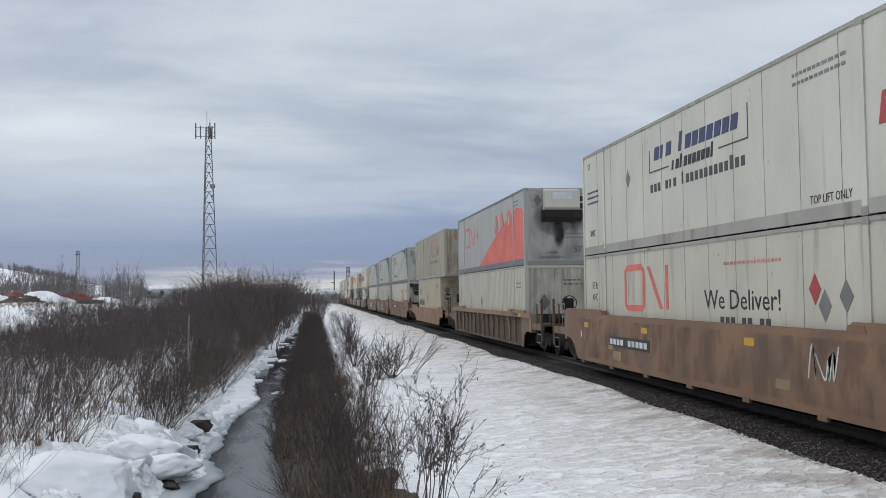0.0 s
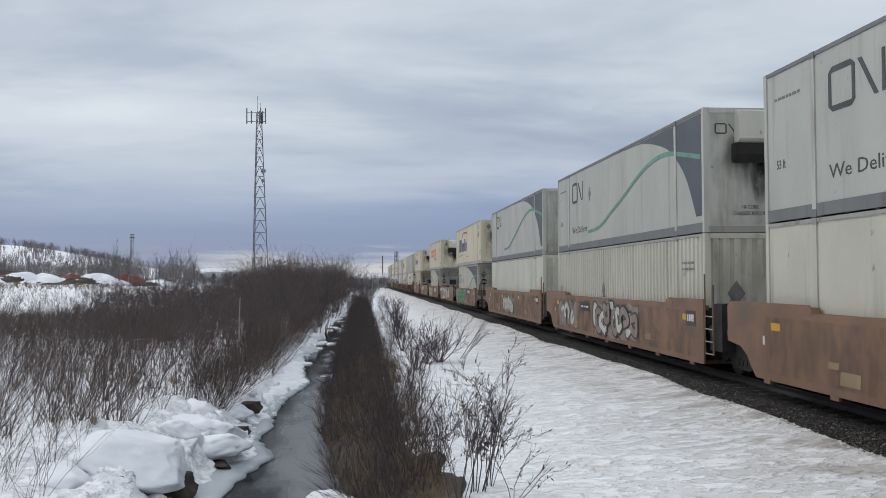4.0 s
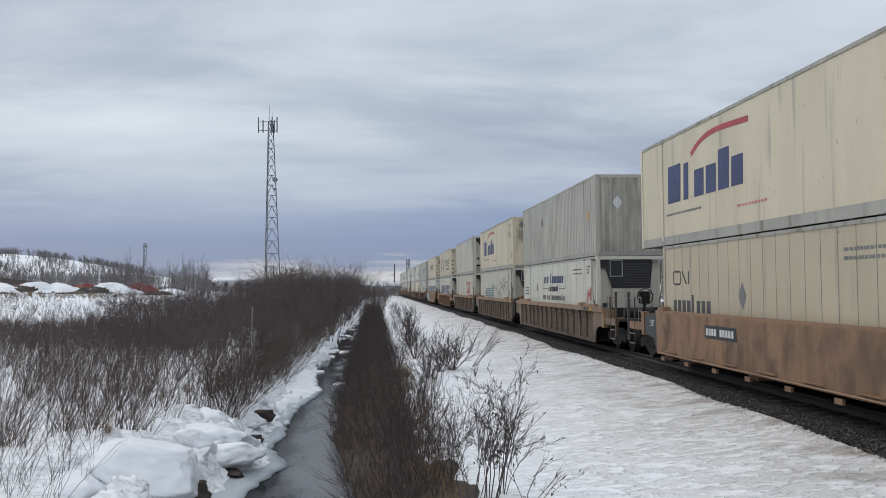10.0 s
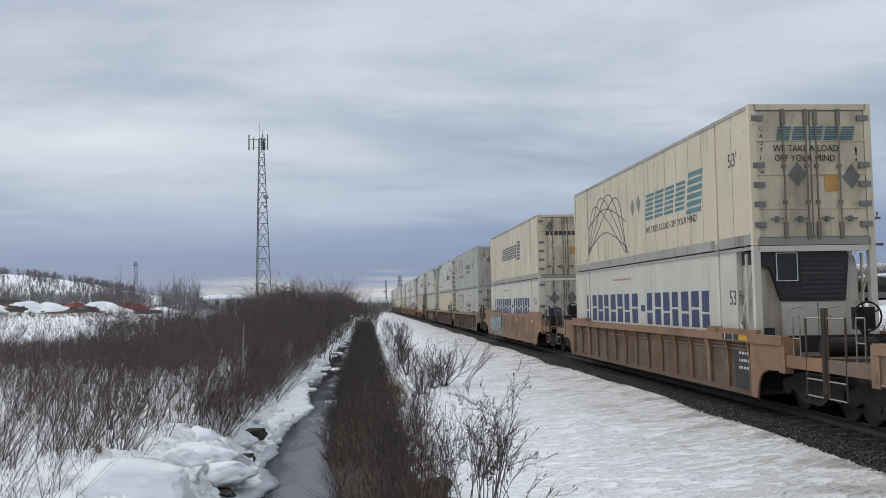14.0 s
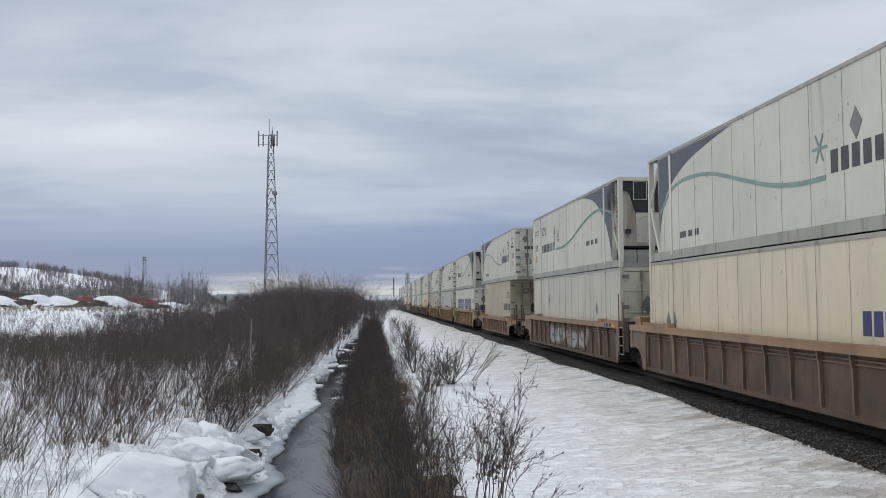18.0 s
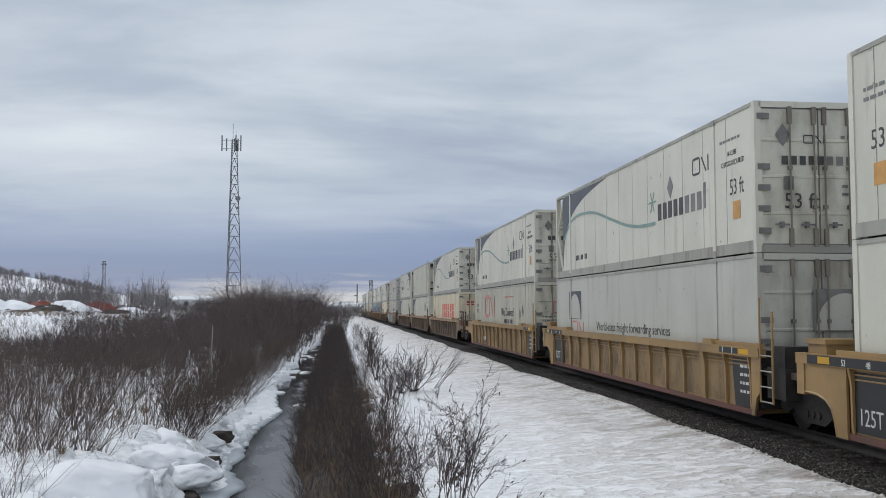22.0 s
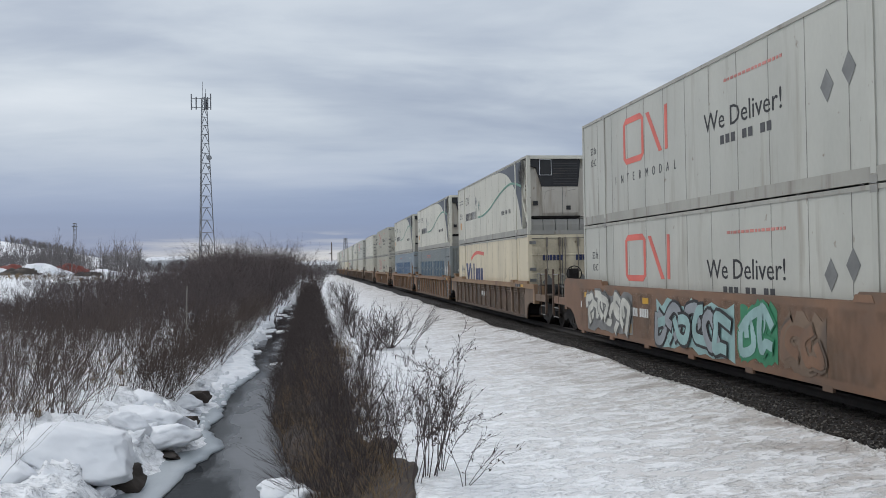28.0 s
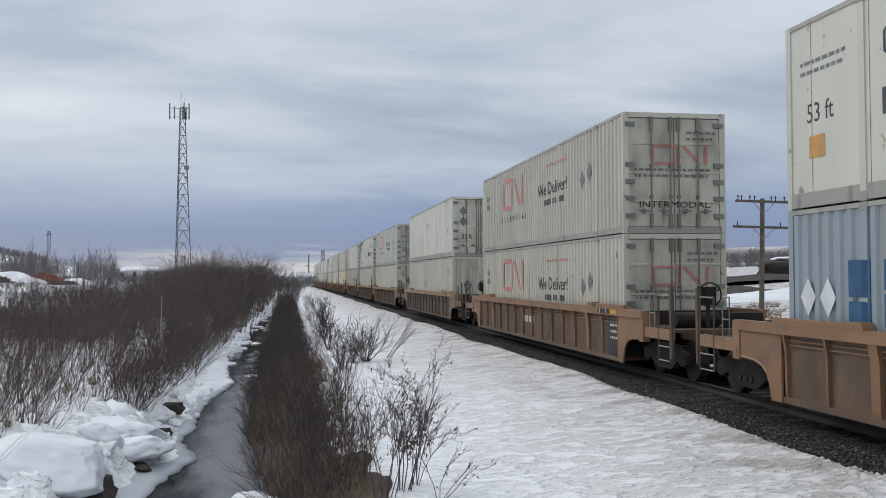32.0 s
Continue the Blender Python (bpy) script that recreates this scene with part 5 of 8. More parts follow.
for form in FORM_WOOD:
    form[:, 0:6] /= form[:, 5].max()


def bare_patch(x, y):
    az = math.degrees(math.atan2(x, y))
    return (-20.2 < az + 0.3 * math.sin(y) < -19.4 and math.hypot(x, y) > 470) or (-17.5 < az + 0.3 * math.sin(y) < -16.7 and math.hypot(x, y) > 480)


S = scatter(FORM_WOOD, polar(620, 215, 380, -32, 3, 4, 9, LEFT_WOODS), rng, 0.030)
S = np.concatenate([S, scatter(FORM_WOOD, [s for s in polar(3300, 370, 620, -32, -13.5, 2.8, 5.0) if not bare_patch(s[0], s[1])], rng, 0.055)])
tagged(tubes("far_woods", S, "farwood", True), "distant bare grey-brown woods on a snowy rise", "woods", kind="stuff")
S = scatter(FORM_FORK, polar(520, 190, 330, -32, 3, 2.0, 4.5, [(-32, 0.5), (-14, 0.55), (-9, 0.5), (3, 0.35)]), rng, 0.032)
S = np.concatenate([S, scatter(FORM_WISP, polar(900, 62, 150, -30, -13.5, 0.5, 1.1), rng, 0.016)])
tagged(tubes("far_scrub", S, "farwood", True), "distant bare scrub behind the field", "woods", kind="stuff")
S = scatter(FORM_CROWN, polar(38, 165, 215, -15.4, -12.6, 4.8, 7.0) + polar(34, 160, 205, -12.2, -9.6, 4.8, 7.2), rng, 0.020)
tagged(tubes("field_trees", S, "farwood", True), "group of bare round-crowned trees behind the thicket", "trees", kind="stuff")


def birch(az, d, h, seed, spread=0.3):
    r = np.random.default_rng(seed)
    x, y = d * math.sin(radians(az)), d * math.cos(radians(az))
    thing = tagged(new("birch"), "bare birch with a pale trunk behind the thicket", "tree", "birches behind the thicket")
    thing.location = (x, y, float(ground_z(x, y)) - 0.1)
    f = branchy(r, 1, 0.12, 2, 0.36, 3, 0.16)
    f[:, 0:6] *= h / f[:, 5].max()
    f[:, 6:8] *= 0.075
    a = tubes("trunk", f[[0]], "birch")
    b = tubes("crown", np.concatenate([f[1:], *[g * np.array([h * 0.6] * 6 + [0.026] * 2) + np.array([0, 0, h * 0.42] * 2 + [0, 0]) for g in (branchy(r, 3, spread, 2, 0.3, 2, 0.2),)]]), "farwood")
    for o in (a, b):
        o.parent = thing


for k, (az, d, h) in enumerate(((-11.95, 150, 6.0), (-11.15, 148, 6.8), (-10.5, 152, 7.0), (-9.95, 150, 5.6), (-14.4, 170, 7.0), (-13.6, 172, 6.6), (-3.75, 140, 5.2))):
    birch(az, d, h, 50 + k)
S = scatter(FORM_WOOD, polar(1300, 215, 340, 9, 34, 5, 13, RIGHT_WOODS), rng, 0.042)
# a bank of dug earth under snow, below the woods
bank = tagged(new("earth_bank"), "bank of dug brown earth capped with snow", "earth")
bx, by = 63.5, 110.0
bank.location = (bx, by, float(ground_z(bx, by)) - 0.3)
for name, mat, z, size in (("earth_face", "mud", 1.1, (15.0, 7.0, 5.6)), ("snow_cap", "clean", 2.15, (11.0, 8.0, 2.4))):
    ob = new(name, lump_mesh(31, 0.55, name, mat, 4))
    ob.parent = bank
    ob.matrix_basis = pose(0 if mat == "mud" else 1.2, 0.0 if mat == "mud" else 0.8, z, 0, 0, 25) @ Matrix.Diagonal((*size, 1))
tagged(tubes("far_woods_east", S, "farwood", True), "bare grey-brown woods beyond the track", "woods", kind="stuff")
S = scatter(FORM_FORK, polar(150, 190, 250, 9, 34, 1.2, 2.8, [(9, 0.3), (34, 0.7)]), rng, 0.05)
tagged(tubes("far_scrub_east", S, "farwood", True), "bare scrub below the woods beyond the track", "woods", kind="stuff")
S = scatter(FORM_GRASS, [(x, y, h) for x, y, h in polar(420, 40, 70, 12, 34, 0.3, 0.75) + polar(330, 135, 160, -32, -12, 0.5, 1.0)], rng, 0.016)
tagged(tubes("reeds", S, "straw", True), "pale dry reeds standing in the snow beyond the track", "grass", kind="stuff")


def pile_mesh(seed, under):
    """A tipped pile, one unit wide and high, half covered with drifted snow."""
    r = np.random.default_rng(seed)
    xs = np.linspace(-0.62, 0.62, 34)
    X, Y = np.meshgrid(xs, xs)
    peak, side = r.uniform(-0.16, 0.16), r.uniform(-0.1, 0.1)
    Z = 1 - np.hypot(X - peak * np.clip(1 - np.abs(X) * 2, 0, 1), (Y - side)) * (2.0 + 0.5 * np.sin(3 * np.arctan2(Y, X) + seed))
    Z = np.maximum(Z, 0.55 * (1 - np.hypot((X + 0.28), Y) * 3.0))
    Z = np.minimum(Z, 0.72 + 0.4 * Z - 0.2) + 0.11 * lumps(5 * X + seed, 5 * Y) + 0.05 * lumps(17 * X + seed, 17 * Y)
    me = bpy.data.meshes.new("pile")
    n = len(xs)
    V = np.c_[X.ravel(), Y.ravel(), Z.ravel()]
    F = [(i, i + 1, i + n + 1, i + n) for k in range(n - 1) for i in range(k * n, k * n + n - 1)]
    me.from_pydata(V.tolist(), [], F)
    me.materials.append(M["clean"])
    me.materials.append(M[under])
    for p in me.polygons:
        c = p.center
        bare = c.x - peak + 0.5 * (c.z - 0.5) + 0.35 * float(lumps(np.array(4 * c.x + seed), np.array(4 * c.y)))
        p.material_index = 1 if bare < -0.20 and c.z > 0.08 else 0
        p.use_smooth = True
    return me


PILES = [pile_mesh(3 + k, u) for k, u in enumerate(("mud", "redearth", "mud", "redearth"))]


RED_PILE = PILES[1].copy()
BARE_PILE = PILES[0].copy()
SNOW_PILE = PILES[2].copy()
for me, m in ((RED_PILE, "redearth"), (BARE_PILE, "mud"), (SNOW_PILE, "clean")):
    me.materials.clear()
    me.materials.append(M[m])


def pile(name, label, cat, group, az, d, w, l, h, mesh, flip=1):
    x, y = d * math.sin(radians(az)), d * math.cos(radians(az))
    ob = tagged(new(name, mesh), label, cat, group)
    ob.matrix_basis = pose(x, y, float(ground_z(x, y)) - 0.05, 0, 0, -az) @ Matrix.Diagonal((w * flip, l, h, 1))


for k, (az, w, h) in enumerate(((-20.75, 8, 2.0), (-19.5, 12, 2.2), (-17.8, 10, 2.1), (-15.7, 10, 2.3), (-14.75, 8, 2.3), (-23, 13, 2.2), (-26, 13, 2.3), (-12.2, 9, 1.4), (-18.7, 12, 1.2), (-16.6, 14, 1.1))):
    pile("soil_mound", "pile of dark soil half covered with snow at the yard", "soil pile", "snowy piles in the yard", az, 166 + k % 3, w, 7, h, PILES[(k % 2) * 2])
for az, w, h in ((-16.95, 8.5, 2.1), (-14.1, 8.5, 2.3), (-18.55, 7.0, 1.9), (-13.5, 6.5, 1.9), (-20.2, 6.0, 1.8)):
    pile("brick_mound", "pile of reddish crushed brick with a little snow", "rubble pile", "red piles in the yard", az, 174, w, 6, h, RED_PILE)
for k, (az, d, w, h) in enumerate(((16.5, 78, 12, 0.7), (19.4, 74, 10, 0.8), (23.5, 82, 15, 0.9), (28.5, 80, 14, 0.9), (21.5, 110, 16, 1.1), (26.0, 96, 12, 1.1), (31, 84, 12, 0.9), (13, 90, 14, 0.9))):
    pile("snow_bank", "long heap of ploughed snow over dark soil", "snow bank", "ploughed snow beyond the track", az, d, w, 7, h, PILES[0] if k % 3 == 2 else SNOW_PILE, 1 if k % 2 else -1)
for k, (az, d, w, h) in enumerate(((17, 116, 20, 0.9), (20.8, 118, 16, 0.9), (25, 116, 22, 0.8), (29.5, 117, 20, 0.9), (18.6, 92, 9, 0.9), (20.9, 90, 7, 0.8), (22.6, 94, 10, 1.0), (25.2, 90, 8, 0.9), (27.4, 93, 10, 1.0), (-21.5, 200, 44, 3.4), (-24.5, 204, 40, 3.2))):
    pile("earth_bank", "dark bank of bare earth behind the snow", "earth bank", "earth banks", az, d, w, 8, h, BARE_PILE)


def shed(az, d, w, h, turn, label):
    x, y = d * math.sin(radians(az)), d * math.cos(radians(az))
    thing = tagged(new("shed"), label, "building")
    thing.matrix_basis = pose(x, y, float(ground_z(x, y)) - 0.1, 0, 0, turn)
    bm = bmesh.new()
    box(bm, -w / 2, w / 2, -3, 3, 0, h)
    part("wall", bm, M["building"], thing)
    bm = bmesh.new()
    a = [bm.verts.new(p) for p in ((-w / 2 - 0.3, -3.3, h), (w / 2 + 0.3, -3.3, h), (w / 2 + 0.3, 3.3, h), (-w / 2 - 0.3, 3.3, h), (-w / 2 - 0.3, 0, h + 1.3), (w / 2 + 0.3, 0, h + 1.3))]
    for f in ((0, 1, 5, 4), (2, 3, 4, 5), (0, 4, 3), (1, 2, 5), (0, 3, 2, 1)):
        bm.faces.new([a[i] for i in f])
    part("roof", bm, M["clean"], thing, "roof covered with snow")
    for u in (-0.28, 0.05, 0.3):
        bm = bmesh.new()
        box(bm, u * w - 0.6, u * w + 0.6, -3.05, -2.98, h * 0.35, h * 0.8)
        part("window", bm, M["sign"], thing)


shed(-8.2, 330, 12, 3.4, 8, "distant pale low building with a snowy roof")
shed(-9.4, 345, 9, 3.0, -10, "distant pale low building with a snowy roof")
shed(0.2, 335, 16, 3.2, 20, "distant low building with a snowy roof beside the line")


# ---- the train ----
MOVING = []


def corrugated(length, z0, z1, sign, out, deep=0.036):
    """A folded wall along y; its outer folds lie at x = sign * out."""
    def build(bm):
        n = max(1, round(length / 0.28))
        p = length / n
        line = []
        for i in range(n):
            y = i * p
            line += [(out - deep, y), (out - deep, y + p * 0.30), (out, y + p * 0.45), (out, y + p * 0.85)]
        line.append((out - deep, length))
        lo = [bm.verts.new((sign * x, y, z0)) for x, y in line]
        hi = [bm.verts.new((sign * x, y, z1)) for x, y in line]
        for i in range(len(line) - 1):
            bm.faces.new((lo[i], lo[i + 1], hi[i + 1], hi[i]))
    return build


def folded_end(z0, z1):
    def build(bm):
        n, w = 9, 2.36
        p = w / n
        line = []
        for i in range(n):
            x = -w / 2 + i * p
            line += [(x, 0.06), (x + p * 0.30, 0.06), (x + p * 0.45, 0.02), (x + p * 0.85, 0.02)]
        line.append((w / 2, 0.06))
        lo = [bm.verts.new((x, y, z0)) for x, y in line]
        hi = [bm.verts.new((x, y, z1)) for x, y in line]
        for i in range(len(line) - 1):
            bm.faces.new((lo[i], lo[i + 1], hi[i + 1], hi[i]))
    return build


def container(label, wall, mat, length=LONG, near="door", far="plain", rail="rail", seams=1.22, group="containers on the train"):
    """One box container; its origin lies under the middle of the near end. Returns the thing and its marked wall and near end."""
    thing = tagged(new("shipping_container"), label, "container", group)
    H, W, L = HIGH, HALF, length
    cut0 = 0.95 if near == "reefer" else 0.12
    cut1 = 0.95 if far == "frame" else 0.12
    sill = 0.16 if wall == "corr" else 0.24
    for s in (-1, 1):
        x = sorted((s * W, s * (W - 0.08)))
        if wall == "corr":
            piece("side_wall", thing, mat, ("corr_wall", round(L - cut0 - cut1, 2), s), corrugated(L - cut0 - cut1, 0.12, H - 0.08, s, W - 0.006), (0, cut0, 0))
        else:
            def flat(bm, s=s):
                line, y = [(cut0, 0)], cut0 + seams
                while y < L - cut1 - 0.3:
                    if s < 0:
                        line += [(y - 0.014, 0), (y - 0.008, 0.005), (y + 0.008, 0.005), (y + 0.014, 0)]
                    y += seams
                line.append((L - cut1, 0))
                lo = [bm.verts.new((s * (W - 0.02 + o), y, 0.12)) for y, o in line]
                hi = [bm.verts.new((s * (W - 0.02 + o), y, H - 0.06)) for y, o in line]
                for i in range(len(line) - 1):
                    bm.faces.new((lo[i], lo[i + 1], hi[i + 1], hi[i]))
            w = piece("side_wall", thing, mat, ("flat_wall", L, cut0, cut1, s, seams), flat)
            if s < 0 and len(w.data.materials) < 2:
                w.data.materials.append(M["seam"])
                for i in range(2, len(w.data.polygons), 4):
                    w.data.polygons[i].material_index = 1
        piece("top_rail", thing, "lowrail" if rail == "rail" else rail, ("top_rail", L, s), boxes((*x, 0.1, L - 0.1, H - 0.075, H - 0.004)))
        piece("bottom_rail", thing, "lowrail" if rail == "rail" else rail, ("bottom_rail", L, s, sill), boxes((*x, 0.1, L - 0.1, 0.018, sill)))
        for y in (0, L - 0.13):
            piece("corner_post", thing, mat, ("corner_post", s), boxes((*sorted((s * W, s * (W - 0.14))), 0, 0.13, 0, H)), (0, y, 0))
        if L > 13 and s < 0:
            for y in (POST, L - POST):
                a, b = sorted((s * (W + 0.003), s * (W - 0.08)))
                piece("lift_post", thing, mat, ("lift_post", s), boxes((a, b, -0.07, 0.07, 0.14, H - 0.1)), (0, y, 0))
                for z in (0, H - 0.118):
                    a, b = sorted((s * (W + 0.008), s * (W - 0.16)))
                    piece("corner_casting", thing, rail, ("casting", s), boxes((a, b, -0.09, 0.09, 0, 0.118)), (0, y, z))
    piece("roof", thing, mat, ("roof", L), boxes((-W + 0.03, W - 0.03, 0.05, L - 0.05, H - 0.05, H - 0.015)))
    piece("floor", thing, "darkrail", ("floor", L), boxes((-W + 0.03, W - 0.03, 0.05, L - 0.05, 0.05, 0.11), *[(-W + 0.05, W - 0.05, y, y + 0.1, 0.0, 0.05) for y in np.arange(0.5, L, 0.9)]))
    piece("end_header", thing, mat, "end_header", boxes((-W + 0.1, W - 0.1, 0.0, 0.10, H - 0.12, H - 0.002)))
    piece("end_sill", thing, "rail", "end_sill", boxes((-W + 0.1, W - 0.1, 0.0, 0.12, 0.0, 0.15)))
    # far end
    if far == "frame":
        piece("end_wall", thing, mat, "back_wall", boxes((-W + 0.03, W - 0.03, 0, 0.06, 0.1, H - 0.05)), (0, L - 0.95, 0))
        for s in (-1, 1):
            piece("brace", thing, mat, ("brace", s), bars([((s * (W - 0.05), 0, 0.2), (s * (W - 0.05), 0.8, 1.6)), ((s * (W - 0.05), 0.8, 1.6), (s * (W - 0.05), 0, 2.7))], 0.04), (0, L - 0.88, 0))
        piece("cooling_unit", thing, "white", "unit_back", boxes((-1.0, 1.0, 0, 0.5, 0.5, 2.6)), (0, L - 0.88, 0))
    else:
        piece("end_wall", thing, mat, "far_wall", boxes((-W + 0.1, W - 0.1, 0, 0.05, 0.12, H - 0.08)), (0, L - 0.09, 0))
    # near end
    if near == "corr":
        piece("end_wall", thing, mat, "folded_end", folded_end(0.14, H - 0.11))
    elif near == "door":
        for s in (-1, 1):
            a, b = sorted((s * 0.015, s * (W - 0.13)))
            def leaf(bm, a=a, b=b):
                line = [(0.035, 0.15)]
                for z in (0.72, 1.42, 2.12):
                    line += [(0.035, z), (0.018, z + 0.015), (0.018, z + 0.055), (0.035, z + 0.07)]
                line += [(0.035, H - 0.12), (0.08, H - 0.12), (0.08, 0.15)]
                one = [bm.verts.new((a, y, z)) for y, z in line]
                two = [bm.verts.new((b, y, z)) for y, z in line]
                bm.faces.new(one)
                bm.faces.new(two[::-1])
                for i in range(len(line)):
                    j = (i + 1) % len(line)
                    bm.faces.new((one[i], two[i], two[j], one[j]))
            piece("door", thing, mat, ("door", s), leaf)
            for x in (0.105, 0.59):
                piece("lock_rod", thing, "rod", "lock_rod", lambda bm: (bar(bm, (0, -0.015, 0.12), (0, -0.015, H - 0.1), 0.020), [box(bm, -0.038, 0.038, -0.035, 0.03, z, z + d) for z, d in ((0.12, 0.34), (0.84, 0.07), (1.58, 0.07), (2.46, 0.33))]), (s * x, 0, 0))
            for x in (0.28, 0.78):
                piece("handle", thing, "darkrail", "door_handle", boxes((-0.14, 0.14, -0.040, -0.02, -0.018, 0.018), (-0.03, 0.03, -0.050, 0.03, -0.055, 0.055)), (s * x, 0, 0.53))
            piece("gasket", thing, "darkrail", ("leaf_gasket", s), boxes((*sorted((s * 1.150, s * 1.172)), 0.026, 0.06, 0.15, H - 0.12), (*sorted((s * 0.02, s * 1.15)), 0.026, 0.06, H - 0.142, H - 0.12), (*sorted((s * 0.02, s * 1.15)), 0.026, 0.06, 0.15, 0.172)))
            for z in (0.36, 0.78, 1.18, 1.58, 2.55):
                piece("hinge", thing, "placard", ("hinge", s), boxes((*sorted((s * 1.0, s * 1.24)), -0.02, 0.03, 0, 0.11)), (0, 0, z))
        piece("gasket", thing, "darkrail", "gasket", boxes((-0.014, 0.014, 0.028, 0.06, 0.15, H - 0.12)))
    elif near == "reefer":
        piece("end_wall", thing, mat, "back_wall", boxes((-W + 0.03, W - 0.03, 0, 0.06, 0.1, H - 0.05)), (0, 0.93, 0))
        for s in (-1, 1):
            piece("brace", thing, mat, ("brace_near", s), bars([((s * (W - 0.05), 0.06, 0.25), (s * (W - 0.05), 0.9, 1.30)), ((s * (W - 0.05), 0.9, 1.30), (s * (W - 0.05), 0.06, 2.7)), ((s * (W - 0.05), 0.5, 1.32), (s * (W - 0.05), 0.5, 2.75))], 0.035))
        unit = piece("cooling_unit", thing, "unit", "reefer_cover", slab_x([(0.16, 0.68), (0.9, 0.68), (0.9, 1.76), (0.12, 1.76), (0.10, 1.60), (0.10, 0.80)], -0.70, 0.66), (0, 0, 0), "pale moulded cover with dust")
        for s in (-1, 1):
            a, b = sorted((s * (1.17 if s < 0 else 0.98), s * (0.70 if s < 0 else 0.66)))
            piece("shoulder", unit, "unit", ("reefer_shoulder", s), slab_x([(0.20, 0.66), (0.9, 0.66), (0.9, 2.68), (0.30, 2.68), (0.20, 2.4)], a, b))
        piece("grille", unit, "black", "reefer_grille", slab_y([(-0.70, 1.76), (0.66, 1.76), (0.76, 2.70), (0.70, 2.80), (-1.18, 2.80), (-1.17, 2.53), (-0.92, 2.46)], 0.10, 0.90))
        for i in range(9):
            piece("slat", unit, "endplate", "reefer_slat", boxes((-0.28, 0.64, 0.080, 0.11, 0, 0.03)), (0, 0, 1.84 + i * 0.095))
        piece("control_window", unit, "sign", "reefer_window", boxes((-0.78, -0.36, 0.088, 0.14, 2.19, 2.74)), (0, 0, 0), "dark window in a thin pale frame")
        piece("window_frame", unit, "silver", "reefer_window_frame", boxes((-0.795, -0.78, 0.072, 0.14, 2.175, 2.755), (-0.36, -0.345, 0.072, 0.14, 2.175, 2.755), (-0.78, -0.36, 0.072, 0.14, 2.74, 2.755), (-0.78, -0.36, 0.072, 0.14, 2.175, 2.19)))
        piece("panel_seam", unit, "placard", "reefer_seam", boxes((-0.009, 0.009, 0.092, 0.12, 0.74, 1.72)), (0.06, 0, 0))
        for u in (-0.46, 0.32):
            piece("panel_crease", unit, "placard", "reefer_crease", lambda bm: [bar(bm, a, b, 0.006, 4) for P in [[(-0.16, 0.102, 1.30), (-0.13, 0.102, 1.52), (-0.06, 0.102, 1.60), (0.10, 0.102, 1.635), (0.22, 0.102, 1.64)]] for a, b in zip(P, P[1:])], (u, 0, 0))
        for u, z in ((-0.96, 1.08), (0.28, 0.90)):
            piece("hatch", unit, "ink", "reefer_hatch", boxes((-0.08, 0.08, 0.08, 0.24, 0, 0.15)), (u, 0, z))
        piece("drip_lip", unit, "soot", "reefer_lip", slab_x([(0.14, 0.62), (0.9, 0.58), (0.9, 0.68), (0.10, 0.68)], -1.10, 0.72))
        piece("tray", thing, "endplate", "reefer_tray", boxes((-1.14, 1.14, 0.24, 0.9, 0.13, 0.58)))
        for i in range(5):
            piece("tray_panel", thing, "rail", "reefer_panel", slab_x([(0.16, 0.14), (0.24, 0.14), (0.24, 0.56), (0.20, 0.56), (0.155, 0.36)], -1.13, -0.69), (0.465 * i, 0, 0), "grey dusty panel")
    else:
        piece("end_wall", thing, mat, "front_wall", boxes((-W + 0.1, W - 0.1, 0.02, 0.08, 0.12, H - 0.1)))
        if near == "nose":
            unit = piece("cooling_unit", thing, "bright", "nose_unit", slab_x([(0.03, 2.05), (-0.20, 2.05), (-0.30, 2.15), (-0.30, 2.78), (0.03, 2.86)], -0.55, 0.80))
            piece("grille", unit, "soot", "nose_grille", slab_x([(0.03, 1.62), (-0.14, 1.62), (-0.26, 1.78), (-0.26, 2.05), (0.03, 2.05)], -0.62, 0.90))
            for z in (2.12, 2.40):
                piece("vent", unit, "ink", "nose_vent", boxes((0.88, 1.06, -0.01, 0.03, 0, 0.2)), (0, 0, z))
                piece("vent_frame", unit, "bright", "nose_vent_frame", boxes((0.85, 1.09, 0.0, 0.025, -0.03, 0.23)), (0, 0, z))
            face = Face(thing, FRONT, (0, 0.02, 0))
            face.film("soot_stain", 0.12, 1.75, 2.2, 1.5, "sootfilm", 0.006)
            face.film("soot_stain", 0.05, 1.25, 0.5, 1.3, "sootfilm", 0.010)
        elif near == "low":
            piece("hatch", thing, "black", "low_unit", boxes((-0.26, 0.36, 0.0, 0.03, 1.34, 1.82)), (0, 0, 0), "dark open hatch")
            piece("hatch_frame", thing, "rail", "low_frame", boxes((-0.31, -0.26, -0.02, 0.03, 1.30, 1.86), (0.36, 0.41, -0.02, 0.03, 1.30, 1.86), (-0.26, 0.36, -0.02, 0.03, 1.82, 1.86), (-0.26, 0.36, -0.02, 0.03, 1.30, 1.34)))
            piece("control_panel", thing, "darkrail", "low_panel", boxes((0.58, 0.88, -0.01, 0.03, 1.46, 1.78)))
            piece("vent_cover", thing, "soot", "low_vent", lambda bm: bar(bm, (-0.82, -0.02, 1.68), (-0.82, 0.03, 1.68), 0.20, 18))
            piece("vent_plate", thing, "rail", "low_vent_plate", boxes((-1.0, -0.64, -0.03, -0.015, 1.60, 1.76)))
            piece("rub_rail", thing, "rail", "low_rub", boxes((-1.15, 1.15, -0.01, 0.03, 1.22, 1.26), (-1.15, 1.15, -0.01, 0.03, 2.22, 2.26)))
